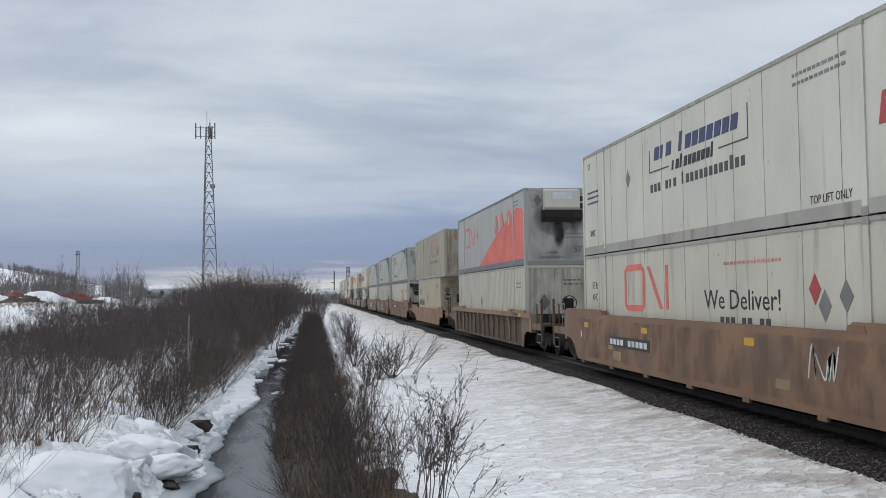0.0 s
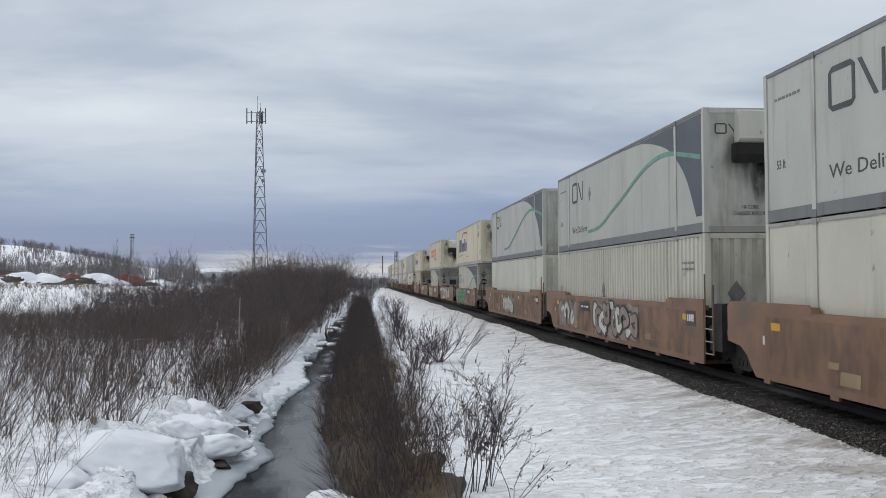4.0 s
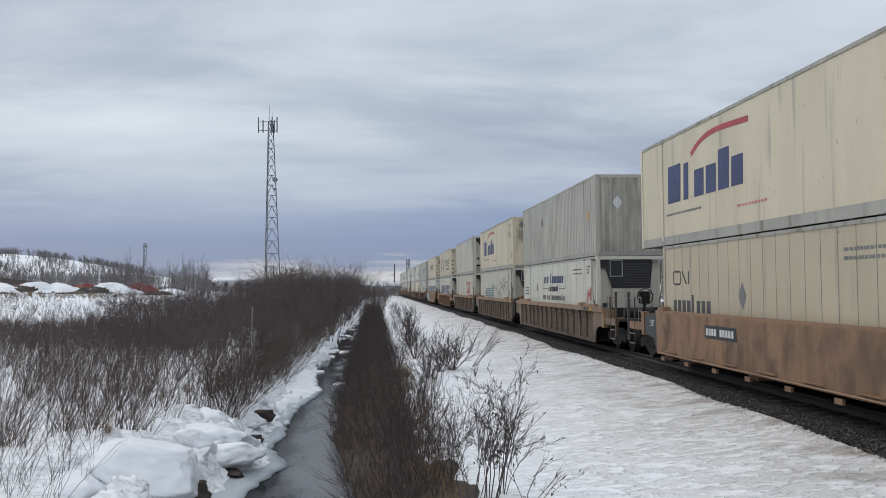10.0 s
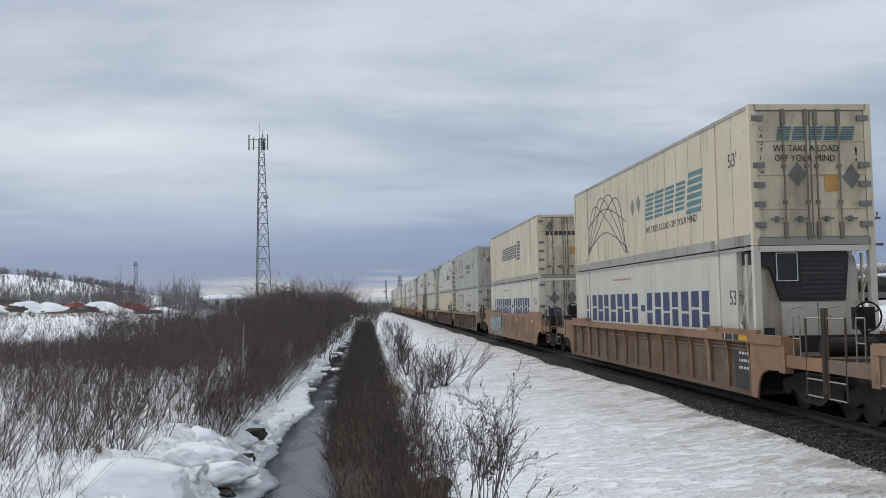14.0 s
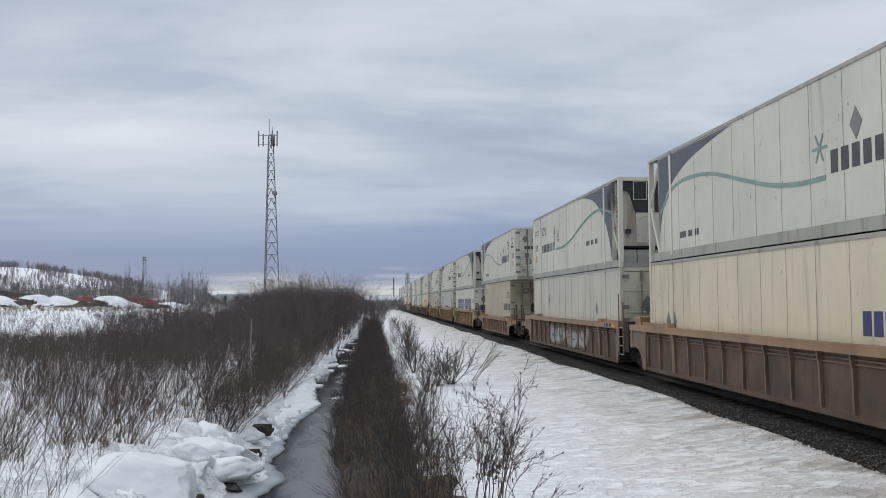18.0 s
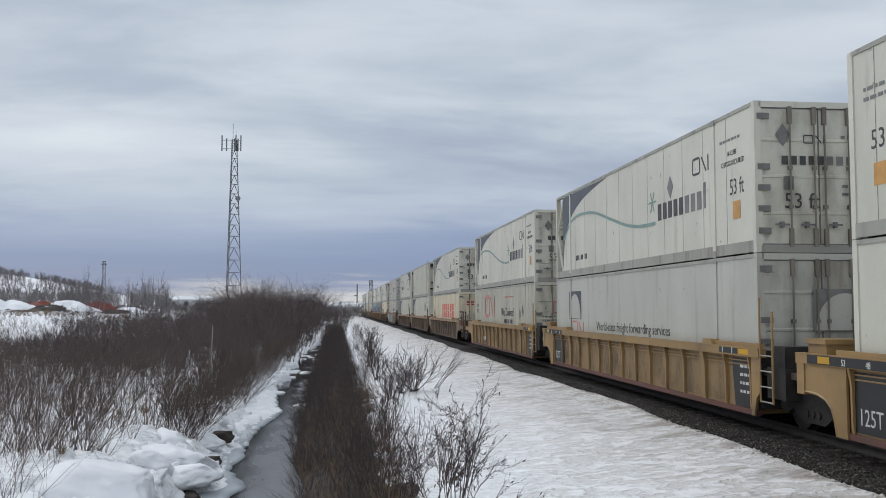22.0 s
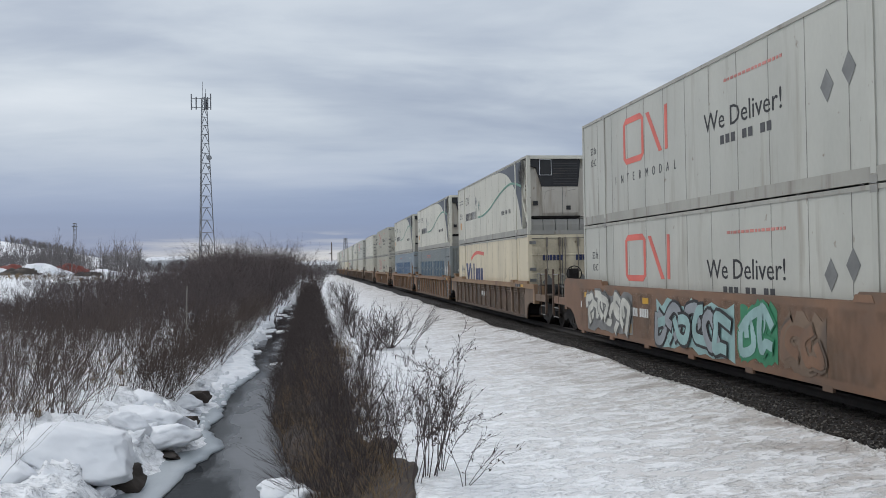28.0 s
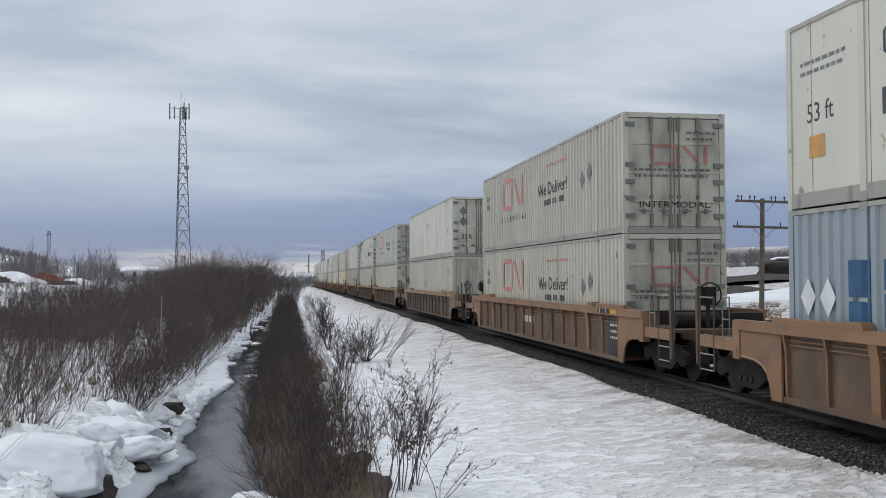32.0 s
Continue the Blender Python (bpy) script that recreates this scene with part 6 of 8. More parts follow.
    # film that darkens the near end: slipstream dirt and painted shade together
    Face(thing, FRONT, (0, 0.02, 0)).film("dirt_film", 0, H / 2, 2 * W - 0.3, H - 0.2, "dirtshade", 0.014 if near in ("plain", "nose", "low", "corr") else 0.012 if near == "door" else -0.14) if near != "reefer" else None
    return thing, Face(thing, SIDE, (-W + (0.004 if wall == "corr" else 0.02), L, 0)), Face(thing, FRONT, (0, 0.02, 0))


def ride(thing, s, z):
    """Put a thing on the train, s metres behind the stand at the start and z above the rail."""
    MOVING.append((thing, s, z))
    thing.matrix_basis = on_track(s) @ Matrix.Translation((0, 0, z))


# ---- well cars ----
def truck(parent, y):
    t = piece("truck", parent, "soot", "truck_bolster", boxes((-1.05, 1.05, -0.22, 0.22, 0.42, 0.66)), (0, y, 0), "dark cast steel truck")
    for s in (-1, 1):
        piece("side_frame", t, "soot", ("side_frame", s), slab_x([(-1.15, 0.36), (-0.95, 0.30), (-0.72, 0.40), (-0.38, 0.20), (0.38, 0.20), (0.72, 0.40), (0.95, 0.30), (1.15, 0.36), (1.15, 0.55), (0.5, 0.74), (-0.5, 0.74), (-1.15, 0.55)], *sorted((s * 0.96, s * 1.10))))
        for y2 in (-0.89, 0.89):
            piece("wheel", t, "wheel", ("wheel", s), lambda bm, s=s: (disc(bm, s * 0.70, s * 0.83, 0, 0.42, 0.42, 20), disc(bm, s * 0.66, s * 0.70, 0, 0.42, 0.455, 20)), (0, y2, 0))
    for y2 in (-0.89, 0.89):
        piece("axle", t, "wheel", "axle", lambda bm: disc(bm, -1.0, 1.0, 0, 0.42, 0.08, 8), (0, y2, 0))
    for s in (-1,):
        piece("spring_nest", t, "wheel", ("springs", s), lambda bm, s=s: [disc(bm, s * 0.95, s * 1.12, yy, 0.36, 0.07, 8) for yy in (-0.2, 0, 0.2)])


def rib_plate(s, top, X, wide):
    """A stiffening rib of the side: deep below the chord, shallow at its foot."""
    def build(bm):
        rim = [(1.37, 0.28), (1.40, 0.22), (1.425, 0.34), (X - 0.055, top - 0.42), (X - 0.012, top - 0.17), (1.37, top - 0.17)]
        a = [bm.verts.new((s * x, -wide / 2, z)) for x, z in rim]
        b = [bm.verts.new((s * x, wide / 2, z)) for x, z in rim]
        bm.faces.new(a)
        bm.faces.new(b[::-1])
        for i in range(len(rim)):
            j = (i + 1) % len(rim)
            bm.faces.new((a[i], b[i], b[j], a[j]))
    return build


def arch_end(sg, e, top, foot=0.30):
    """The outline of a side's end over the truck: a curved cut below, level above."""
    pts = [(foot, 0.17), (foot + 0.07, 0.44), (foot + 0.16, 0.60), (foot + 0.32, 0.71), (foot + 0.58, 0.775), (e, 0.80), (e, top), (foot - 0.3, top), (foot - 0.3, 0.17)]
    return [(sg * y, z) for y, z in pts]


TOPS = {"rib": 1.42, "rib40": 1.14, "smooth": 1.53, "short": 1.46, "boat": 1.20}


def well_car(label, kind, mat, L=LONG, near="coupled", far="coupled", group="cars of the train", distant=False):
    """One well car unit. Its origin lies on the rails under the near end of its well's box."""
    car = tagged(new("well_car"), label, "rail car", group)
    top, X, chord = TOPS[kind], 1.49, "brown_chord" if mat == "brown" else mat
    ribbed = kind in ("rib", "rib40")
    e0, e1 = 1.55, 1.50
    if near == "joint":
        e0 = 0.38
    for s in (-1, 1):
        if ribbed:
            # set back behind chord and ribs; the recess's shade is in the sheet colour
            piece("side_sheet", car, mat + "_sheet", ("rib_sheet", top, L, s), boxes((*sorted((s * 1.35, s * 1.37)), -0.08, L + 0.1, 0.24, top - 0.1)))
            for z in (top - 0.27, top - 0.345) if s < 0 and not distant else ():
                piece("stringer", car, mat, ("stringer", L, s), boxes((*sorted((s * 1.37, s * 1.40)), -0.05, L + 0.05, 0, 0.022)), (0, 0, z))
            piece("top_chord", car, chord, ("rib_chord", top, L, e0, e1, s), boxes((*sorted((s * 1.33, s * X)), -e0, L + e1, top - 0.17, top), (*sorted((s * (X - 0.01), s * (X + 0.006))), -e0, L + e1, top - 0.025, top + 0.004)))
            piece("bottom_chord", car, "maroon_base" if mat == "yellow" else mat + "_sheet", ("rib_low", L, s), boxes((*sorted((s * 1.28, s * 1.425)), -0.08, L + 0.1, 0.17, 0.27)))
            n = round(L / 1.15)
            for i in range(n + 1 if s < 0 else 0):
                piece("rib", car, mat, ("rib", top, s, i in (2, n - 2)), rib_plate(s, top, X, 0.20 if i in (2, n - 2) else 0.055), (0, 0.1 + i * (L - 0.2) / n, 0))
            for y, sg, e, how in ((0, -1, e0, near), (L, 1, e1, far)):
                if how == "joint" and sg < 0:
                    piece("end_plate", car, mat, ("rib_flat_end", top, s), slab_x([(0.0, 0.17), (-0.10, 0.17), (-0.20, 0.5), (-0.34, 0.62), (-0.34, top - 0.17), (0.0, top - 0.17)], *sorted((s * (X - 0.08), s * (X - 0.04)))), (0, y, 0))
                else:
                    piece("end_plate", car, mat, ("rib_end", top, s, sg, e), slab_x(arch_end(sg, e, top - 0.17), *sorted((s * (X - 0.08), s * (X - 0.04)))), (0, y, 0))
                    if s < 0 and not distant:
                        piece("arch_rim", car, mat, ("arch_rim", s, sg), lambda bm, sg=sg, s=s: [bar(bm, (s * (X - 0.05), sg * a[0], a[1]), (s * (X - 0.05), sg * b[0], b[1]), 0.028, 5) for P in [arch_end(1, 1.5, 1.0)[:6]] for a, b in zip(P, P[1:])], (0, y, 0))
        elif kind == "short":
            piece("side_plate", car, mat, ("short_side", L, s), boxes((*sorted((s * (X - 0.04), s * X)), -0.45, L + 0.10, 0.30, top)))
            for y, sg in ((-0.45, -1), (L + 0.10, 1)):
                piece("end_plate", car, "endplate", ("short_end", s, sg), slab_x([(0, 0.36), (sg * 0.18, 0.40), (sg * 0.42, 0.70), (sg * 1.22, 0.78), (sg * 1.22, 1.30), (0, top - 0.03)], *sorted((s * (X - 0.09), s * (X - 0.045)))), (0, y, 0), "dark grey end plate")
            if s < 0 and not distant:
                piece("brake_pipe", car, mat, ("short_pipe", L), bars([((-X - 0.03, -0.9, 0.62), (-X - 0.03, -0.45, 0.56)), ((-X - 0.03, -0.45, 0.56), (-X - 0.03, -0.2, 0.34)), ((-X - 0.03, -0.2, 0.34), (-X - 0.03, L - 0.2, 0.34))], 0.022))
                for y in np.linspace(1.2, L - 1.2, 6):
                    piece("ledge", car, mat, "short_ledge", boxes((-X - 0.05, -X + 0.01, -0.42, 0.42, 0.40, 0.425)), (0, float(y), 0))
        elif kind == "boat":
            piece("side_plate", car, mat, ("boat_side", L, s), slab_x([(1.50, 0.24), (L - 1.75, 0.24), (L - 1.2, 0.60), (L - 0.3, 0.76), (L + 0.85, 0.76), (L + 0.85, 1.36), (L - 1.7, 1.36), (L - 2.3, top), (2.4, top), (1.85, 1.36), (-0.1, 1.36), (-0.1, 0.74), (0.75, 0.72), (1.12, 0.62)], *sorted((s * (X - 0.04), s * X))))
        else:
            a = [(-e0, 0.84), (-e0, top)] if near == "coupled" else [(-e0, 0.22), (-e0, top + 0.15)]
            pts = [(-0.30 if near == "coupled" else -e0 + 0.02, 0.22), (L + 0.10, 0.22), (L + 0.34, 0.42), (L + 0.52, 0.62), (L + 0.85, 0.78), (L + e1, 0.85), (L + e1, top + 0.06), (L + 1.25, top + 0.15), (L - POST - 0.1, top + 0.15), (L - POST - 0.3, top), (POST + 0.3, top), (POST + 0.1, top + 0.15), (-1.3 if near == "coupled" else -e0 + 0.02, top + 0.15)]
            pts += [(-e0, top + 0.06), (-e0, 0.85), (-0.85, 0.78), (-0.50, 0.60)] if near == "coupled" else [(-e0, top + 0.13), (-e0, 0.24)]
            piece("side_plate", car, mat, ("smooth_side", L, near, s), slab_x(pts, *sorted((s * (X - 0.04), s * X))))
        if kind in ("smooth", "short", "boat"):
            inset = 2.0 if kind == "boat" else 0.0
            piece("top_chord", car, mat, ("smooth_chord", L, s, kind), boxes((*sorted((s * 1.33, s * (X - 0.04))), inset - 0.3, L + 0.3 - inset, top - 0.10, top + 0.01)))
            for y in (np.linspace(0.4 + inset, L - 0.4 - inset, 7) if s < 0 else ()):
                piece("foot_tab", car, mat, ("tab", s), boxes((*sorted((s * (X - 0.05), s * (X + 0.005))), -0.14, 0.14, 0.23 if kind == "short" else 0.15, 0.31 if kind == "short" else 0.25)), (0, float(y), 0))
            if s < 0 and kind != "boat":
                for y in (0.8, L * 0.33, L * 0.66, L - 0.8) if kind == "smooth" else (0.55,):
                    piece("reflector", car, "amber", "reflector", boxes((-X - 0.006, -X + 0.002, -0.19, 0.19, 0, 0.14)), (0, float(y), top - 0.36))
        if ribbed and s < 0:
            for sg, y in ((-1, 0), (1, L)):
                piece("guide_rail", car, chord, ("guide_rail", top, s, sg), boxes((*sorted((s * 1.335, s * (X - 0.06))), *sorted((-sg * (POST - 0.1), sg * 0.30)), top, top + 0.085)), (0, y, 0))
        if kind != "boat" and s < 0:
            for y in (POST if L > 13 else 0.3, L - (POST if L > 13 else 0.3)):
                piece("guide_block", car, chord, ("guide", s, kind), slab_x([(-0.26, top), (0.26, top), (0.20, top + 0.11), (-0.20, top + 0.11)], *sorted((s * 1.32, s * (X + 0.01)))), (0, float(y), 0))
    for y in (2.4 if kind == "boat" else 0.4, L / 2, L - (2.4 if kind == "boat" else 0.4)):
        piece("floor_beam", car, mat, "floor_beam", boxes((-1.36, 1.36, -0.25, 0.25, 0.18, 0.26)), (0, float(y), 0))
    for sg, e, kind_end, y in ((-1, e0, near, 0), (1, e1, far, L)):
        reach = 2.75 if kind_end == "coupled" else 1.25
        deep = -1.7 if kind == "boat" else 0.12
        dark = "endplate" if kind == "short" else "brown_sheet"
        piece("end_bulkhead", car, "soot", ("bulkhead", top), boxes((-1.34, 1.34, -0.05, 0.05, 0.3, top - 0.05)), (0, y + sg * deep, 0))
        piece("end_platform", car, dark, ("platform", reach, sg, deep), boxes((-1.30, 1.30, *sorted((sg * (deep + 0.05), sg * 1.5)), 0.92, 1.04), (-0.55, 0.55, *sorted((sg * 1.5, sg * reach)), 0.80, 1.02)), (0, y, 0))
        piece("draft_sill", car, "soot", ("sill", reach, sg), boxes((-0.28, 0.28, *sorted((sg * 0.45, sg * reach)), 0.62, 0.9)), (0, y, 0))
        if kind_end == "coupled":
            piece("corner_bracket", car, chord, ("bracket", sg), lambda bm, sg=sg: (box(bm, -1.47, -1.30, *sorted((sg * 1.36, sg * 1.60)), 0.74, 1.40), box(bm, -1.40, -1.05, *sorted((sg * 1.10, sg * 1.36)), 0.80, 1.36), box(bm, -1.475, -1.46, *sorted((sg * 1.45, sg * 1.50)), 0.80, 0.98)), (0, y, 0))
            piece("crossover_step", car, "brown_sheet", ("crossover", sg), boxes((-1.42, 1.42, *sorted((sg * 2.2, sg * 2.7)), 1.0, 1.06)), (0, y, 0))
            piece("sill_step", car, mat, ("sill_step", sg), boxes((-1.44, -1.34, *sorted((sg * 1.6, sg * 3.05)), 0.86, 1.08)), (0, y, 0))
            lad = piece("ladder", car, dark, ("ladder", sg), lambda bm, sg=sg: (bar(bm, (-1.43, sg * 2.40, 0.42), (-1.43, sg * 2.40, 1.80), 0.022), bar(bm, (-1.43, sg * 3.0, 0.42), (-1.43, sg * 3.0, 1.95), 0.022), box(bm, -1.46, -1.40, *sorted((sg * 3.04, sg * 3.13)), 0.5, 1.95)), (0, y, 0))
            for z in () if distant else (0.43, 0.72, 1.78):
                piece("rung", lad, "steel", ("rung", sg), bars([((-1.43, sg * 2.40, 0), (-1.43, sg * 3.0, 0))], 0.016), (0, 0, z))
            if not distant:
                piece("grab_iron", car, "steel", ("grab", sg), bars([((-1.40, sg * 1.85, 1.04), (-1.40, sg * 1.85, 1.80)), ((-1.40, sg * 1.85, 1.80), (-1.40, sg * 2.12, 1.80)), ((-1.40, sg * 2.12, 1.80), (-1.40, sg * 2.12, 1.04)), ((-1.40, sg * 1.85, 1.4), (-1.40, sg * 2.12, 1.4))], 0.014), (0, y, 0))
            piece("coupler", car, "soot", ("coupler", sg), boxes((-0.13, 0.13, *sorted((sg * 2.7, sg * 3.5)), 0.74, 0.94), (-0.2, 0.2, *sorted((sg * 3.4, sg * 3.74)), 0.68, 1.0)), (0, y, 0))
            piece("air_hose", car, "soot", ("hose", sg), bars([((-0.35, sg * 2.75, 0.75), (-0.4, sg * 3.2, 0.35)), ((-0.4, sg * 3.2, 0.35), (-0.2, sg * 3.7, 0.4))], 0.03), (0, y, 0))
            piece("brake_cylinder", car, "soot", ("cylinder", sg), lambda bm, sg=sg: (bar(bm, (-0.8, sg * 1.75, 1.22), (0.2, sg * 1.75, 1.22), 0.17, 12), box(bm, 0.4, 1.1, *sorted((sg * 1.6, sg * 2.1)), 1.04, 1.38)), (0, y, 0))
            truck(car, y + sg * 1.85)
            if sg < 0:
                piece("brake_wheel", car, "soot", "brake_wheel", lambda bm: [bar(bm, (-0.25 + 0.26 * math.cos(a), -2.35, 1.78 + 0.26 * math.sin(a)), (-0.25 + 0.26 * math.cos(a + 0.393), -2.35, 1.78 + 0.26 * math.sin(a + 0.393)), 0.018, 5) for a in np.arange(0, 6.28, 0.3927)] + [bar(bm, (-0.25, -2.25, 1.0), (-0.25, -2.25, 1.95), 0.05, 6)] + [bar(bm, (-0.25, -2.35, 1.78), (-0.25 + 0.26 * math.cos(a), -2.35, 1.78 + 0.26 * math.sin(a)), 0.014, 5) for a in (0.5, 2.0, 3.6, 5.2)] + [box(bm, -0.42, -0.08, -2.3, -2.1, 1.55, 1.95)])
        else:
            piece("articulation", car, "soot", ("articulation", sg), boxes((-0.35, 0.35, *sorted((sg * 1.1, sg * 1.66)), 0.6, 0.85)), (0, y, 0))
            post_top = {"rib": 2.35, "rib40": 2.1, "smooth": 2.25, "short": 2.10, "boat": 1.9}[kind]
            if sg > 0:
                truck(car, y + (1.675 if L > 13 else 1.63))
                if ribbed:
                    piece("end_box", car, chord, ("end_box", top, sg), boxes((-1.36, -0.86, *sorted((sg * 0.72, sg * 1.30)), 1.04, top + 0.16), (-1.40, -0.82, *sorted((sg * 0.68, sg * 1.34)), top + 0.16, top + 0.24), (-0.70, -0.10, *sorted((sg * 0.75, sg * 1.25)), 1.04, top + 0.12)), (0, y, 0))
                    piece("corner_bracket", car, chord, ("bracket_joint", sg), boxes((-1.47, -1.30, *sorted((sg * 1.26, sg * 1.50)), 0.74, 1.40)), (0, y, 0))
            else:
                y2 = -0.47 if kind == "short" else -0.40
                lad = piece("ladder", car, dark if kind == "short" else mat, ("joint_ladder", kind), lambda bm: (bar(bm, (-1.46, y2, 0.45), (-1.46, y2, post_top), 0.020), bar(bm, (-1.46, y2 - 0.5, 0.45), (-1.46, y2 - 0.5, post_top - 0.25), 0.024)), (0, y, 0))
                for z in () if distant else (0.47, 0.74, 1.02, 1.30):
                    piece("rung", lad, "steel", "joint_rung", bars([((-1.46, 0, 0), (-1.46, -0.5, 0))], 0.016), (0, y2, z))
                piece("corner_bracket", car, "soot", ("bracket_joint", sg, top), boxes((-1.40, -0.80, -1.25, -0.55, 0.55, 1.10), (-1.38, -0.40, -1.20, -0.70, 1.10, top + 0.06)), (0, y, 0), "sooty dark bracket")
    return car, Face(car, SIDE, (-X if not ribbed else -X + 0.035, L, 0))


# ---- markings ----
def band_mark(f, u, v, h, mat, w=0.0):
    """A plain emblem: a rounded box outline, a slanted bar and an upright bar."""
    w = w or h * 2.6
    s = h * 0.15

    def q(a, b):
        return (u + a * w, v + b * h)
    polys = ribbon([q(0.22, 0.0), q(0.05, 0.0), q(0.0, 0.08), q(0.0, 0.92), q(0.05, 1.0), q(0.40, 1.0), q(0.45, 0.92), q(0.45, 0.08), q(0.40, 0.0), q(0.22, 0.0)], s)
    polys.append([q(0.53, 1.0), q(0.60, 1.0), q(0.88, 0.0), q(0.81, 0.0)])
    polys.append(rect(u + 0.94 * w, v, 0.055 * w, h))
    f.shape("logo", polys, mat)


def glyphs(f, u0, u1, v, h, kinds, mat, slant=0.0, weight=0.20):
    """A row of plain bars that stands for a name; l and k rise above the others."""
    w = (u1 - u0) / len(kinds)
    thick = 0.50 + weight * 0.9
    polys = []
    for i, k in enumerate(kinds):
        if k == "-":
            continue
        x, up = u0 + i * w, 1.4 if k in "lk" else 1.0
        a = w * (thick if k not in "li" else thick * 0.55)
        polys.append([(x + (0 if b == v else slant * h * up) + (a if c else 0), b) for b, c in ((v, 0), (v, 1), (v + h * up, 1), (v + h * up, 0))])
    f.shape("logo", polys, mat)


def word(f, u, v, h, n, w, mat, slant=0.0, tall=(), name="logo"):
    """n blocks of width w, for a name; those in tall rise above the others."""
    f.shape(name, [rect(u + i * w, v, w * 0.78, h * (1.35 if i in tall else 1.0), slant) for i in range(n)], mat)


def stencil(f, u, v, h, n, w, mat, slant=0.0):
    """n plain upright blocks of width w, each split by a narrow slot, for a name in large capitals."""
    polys = []
    for i in range(n):
        x, a, cut = u + i * w, w * (0.70 if i % 3 else 0.62), 0.40 + 0.12 * (i % 2)
        polys.append(rect(x, v, a, h * cut - 0.03))
        polys.append(rect(x, v + h * cut + 0.03, a, h * (1 - cut) - 0.03))
    f.shape("logo", polys, mat)


def small_print(f, u, v, w, mat="placard", rows=2, proud=0.003):
    rnd = random.Random(int(u * 100 + v * 7))
    polys = []
    for r in range(rows):
        x = u
        while x < u + w:
            k = rnd.uniform(0.05, 0.16)
            polys.append(rect(x, v - r * 0.15, k, 0.055))
            x += k + 0.045
    f.shape("small_print", polys, mat, proud)


def placards(f, *spots, mat="placard", r=0.26):
    for u, v in spots:
        f.shape("placard", [diamond(u, v, r)], mat)


def swoosh_near(f, end=15.15, line="green"):
    """A dark field at the upper near corner and a rising line."""
    edge = curve([(10.0, 2.78), (11.2, 2.74), (12.8, 2.43), (14.1, 1.75), (14.75, 1.05), (15.12, 0.30)])
    f.shape("colour_field", [edge + [(end, 0.30), (end, 2.79), (10.0, 2.79)]], "slate")
    f.shape("line", ribbon(curve([(5.8, 1.16), (7.2, 1.18), (8.7, 1.36), (10.0, 1.64), (11.2, 1.88), (12.3, 2.04), (13.2, 2.10), (14.2, 2.02), (end, 1.84)]), 0.085), line, 0.008)


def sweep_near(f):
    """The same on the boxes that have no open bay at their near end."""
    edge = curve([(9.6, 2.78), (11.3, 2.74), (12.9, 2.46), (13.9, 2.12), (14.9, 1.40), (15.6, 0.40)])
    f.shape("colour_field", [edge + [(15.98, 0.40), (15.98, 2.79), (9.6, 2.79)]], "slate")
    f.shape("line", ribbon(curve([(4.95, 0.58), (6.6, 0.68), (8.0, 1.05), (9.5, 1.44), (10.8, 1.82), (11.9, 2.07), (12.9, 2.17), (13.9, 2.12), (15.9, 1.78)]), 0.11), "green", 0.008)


def swoosh_far(f, line="sage"):
    edge = curve([(0.98, 0.40), (1.1, 1.0), (1.7, 1.80), (3.1, 2.36), (5.0, 2.66), (6.2, 2.78)])
    f.shape("colour_field", [edge + [(6.2, 2.79), (0.97, 2.79), (0.97, 0.40)]], "slate")
    f.shape("line", ribbon(curve([(1.1, 1.30), (1.9, 1.78), (2.7, 1.97), (3.8, 1.98), (5.1, 1.86), (6.75, 1.51), (8.2, 1.21), (9.4, 1.08), (10.5, 1.06)]), 0.085), line, 0.008)


def wave_field(f):
    """The dark corner field of the shorter boxes, with its line."""
    edge = curve([(5.2, 2.76), (7.0, 2.62), (9.1, 2.27), (10.8, 1.78), (11.6, 1.10), (11.9, 0.3)])
    f.shape("colour_field", [edge + [(12.02, 0.3), (12.02, 2.78), (5.2, 2.78)]], "slate")
    f.shape("line", ribbon(curve([(5.4, 0.3), (6.7, 1.14), (8.1, 1.59), (9.4, 1.90), (10.85, 2.07), (12.0, 2.10)]), 0.12), "green", 0.008)


def door_marks(e, mat="greyink"):
    band_mark(e, -0.30, 2.10, 0.15, mat, 0.42)
    glyphs(e, -0.75, 0.15, 1.68, 0.17, "coono", mat)
    glyphs(e, 0.15, 0.95, 1.68, 0.17, "cool", "placard")
    e.text("53 ft", -0.72, 0.85, 0.42, mat, width=0.72)
    placards(e, (-0.72, 2.25), r=0.22)
    e.shape("rust_patch", [rect(-0.72, 1.2, 0.2, 0.26)], "placard")
    small_print(e, 0.45, 2.2, 0.6, rows=1)
    small_print(e, 0.45, 1.25, 0.4)


def snow_star(f, u, v, r, mat="sage"):
    f.shape("emblem", [p for a in (0, 1.047, 2.094) for p in ribbon([(u - r * math.cos(a), v - r * math.sin(a)), (u + r * math.cos(a), v + r * math.sin(a))], r * 0.16)], mat, 0.006)


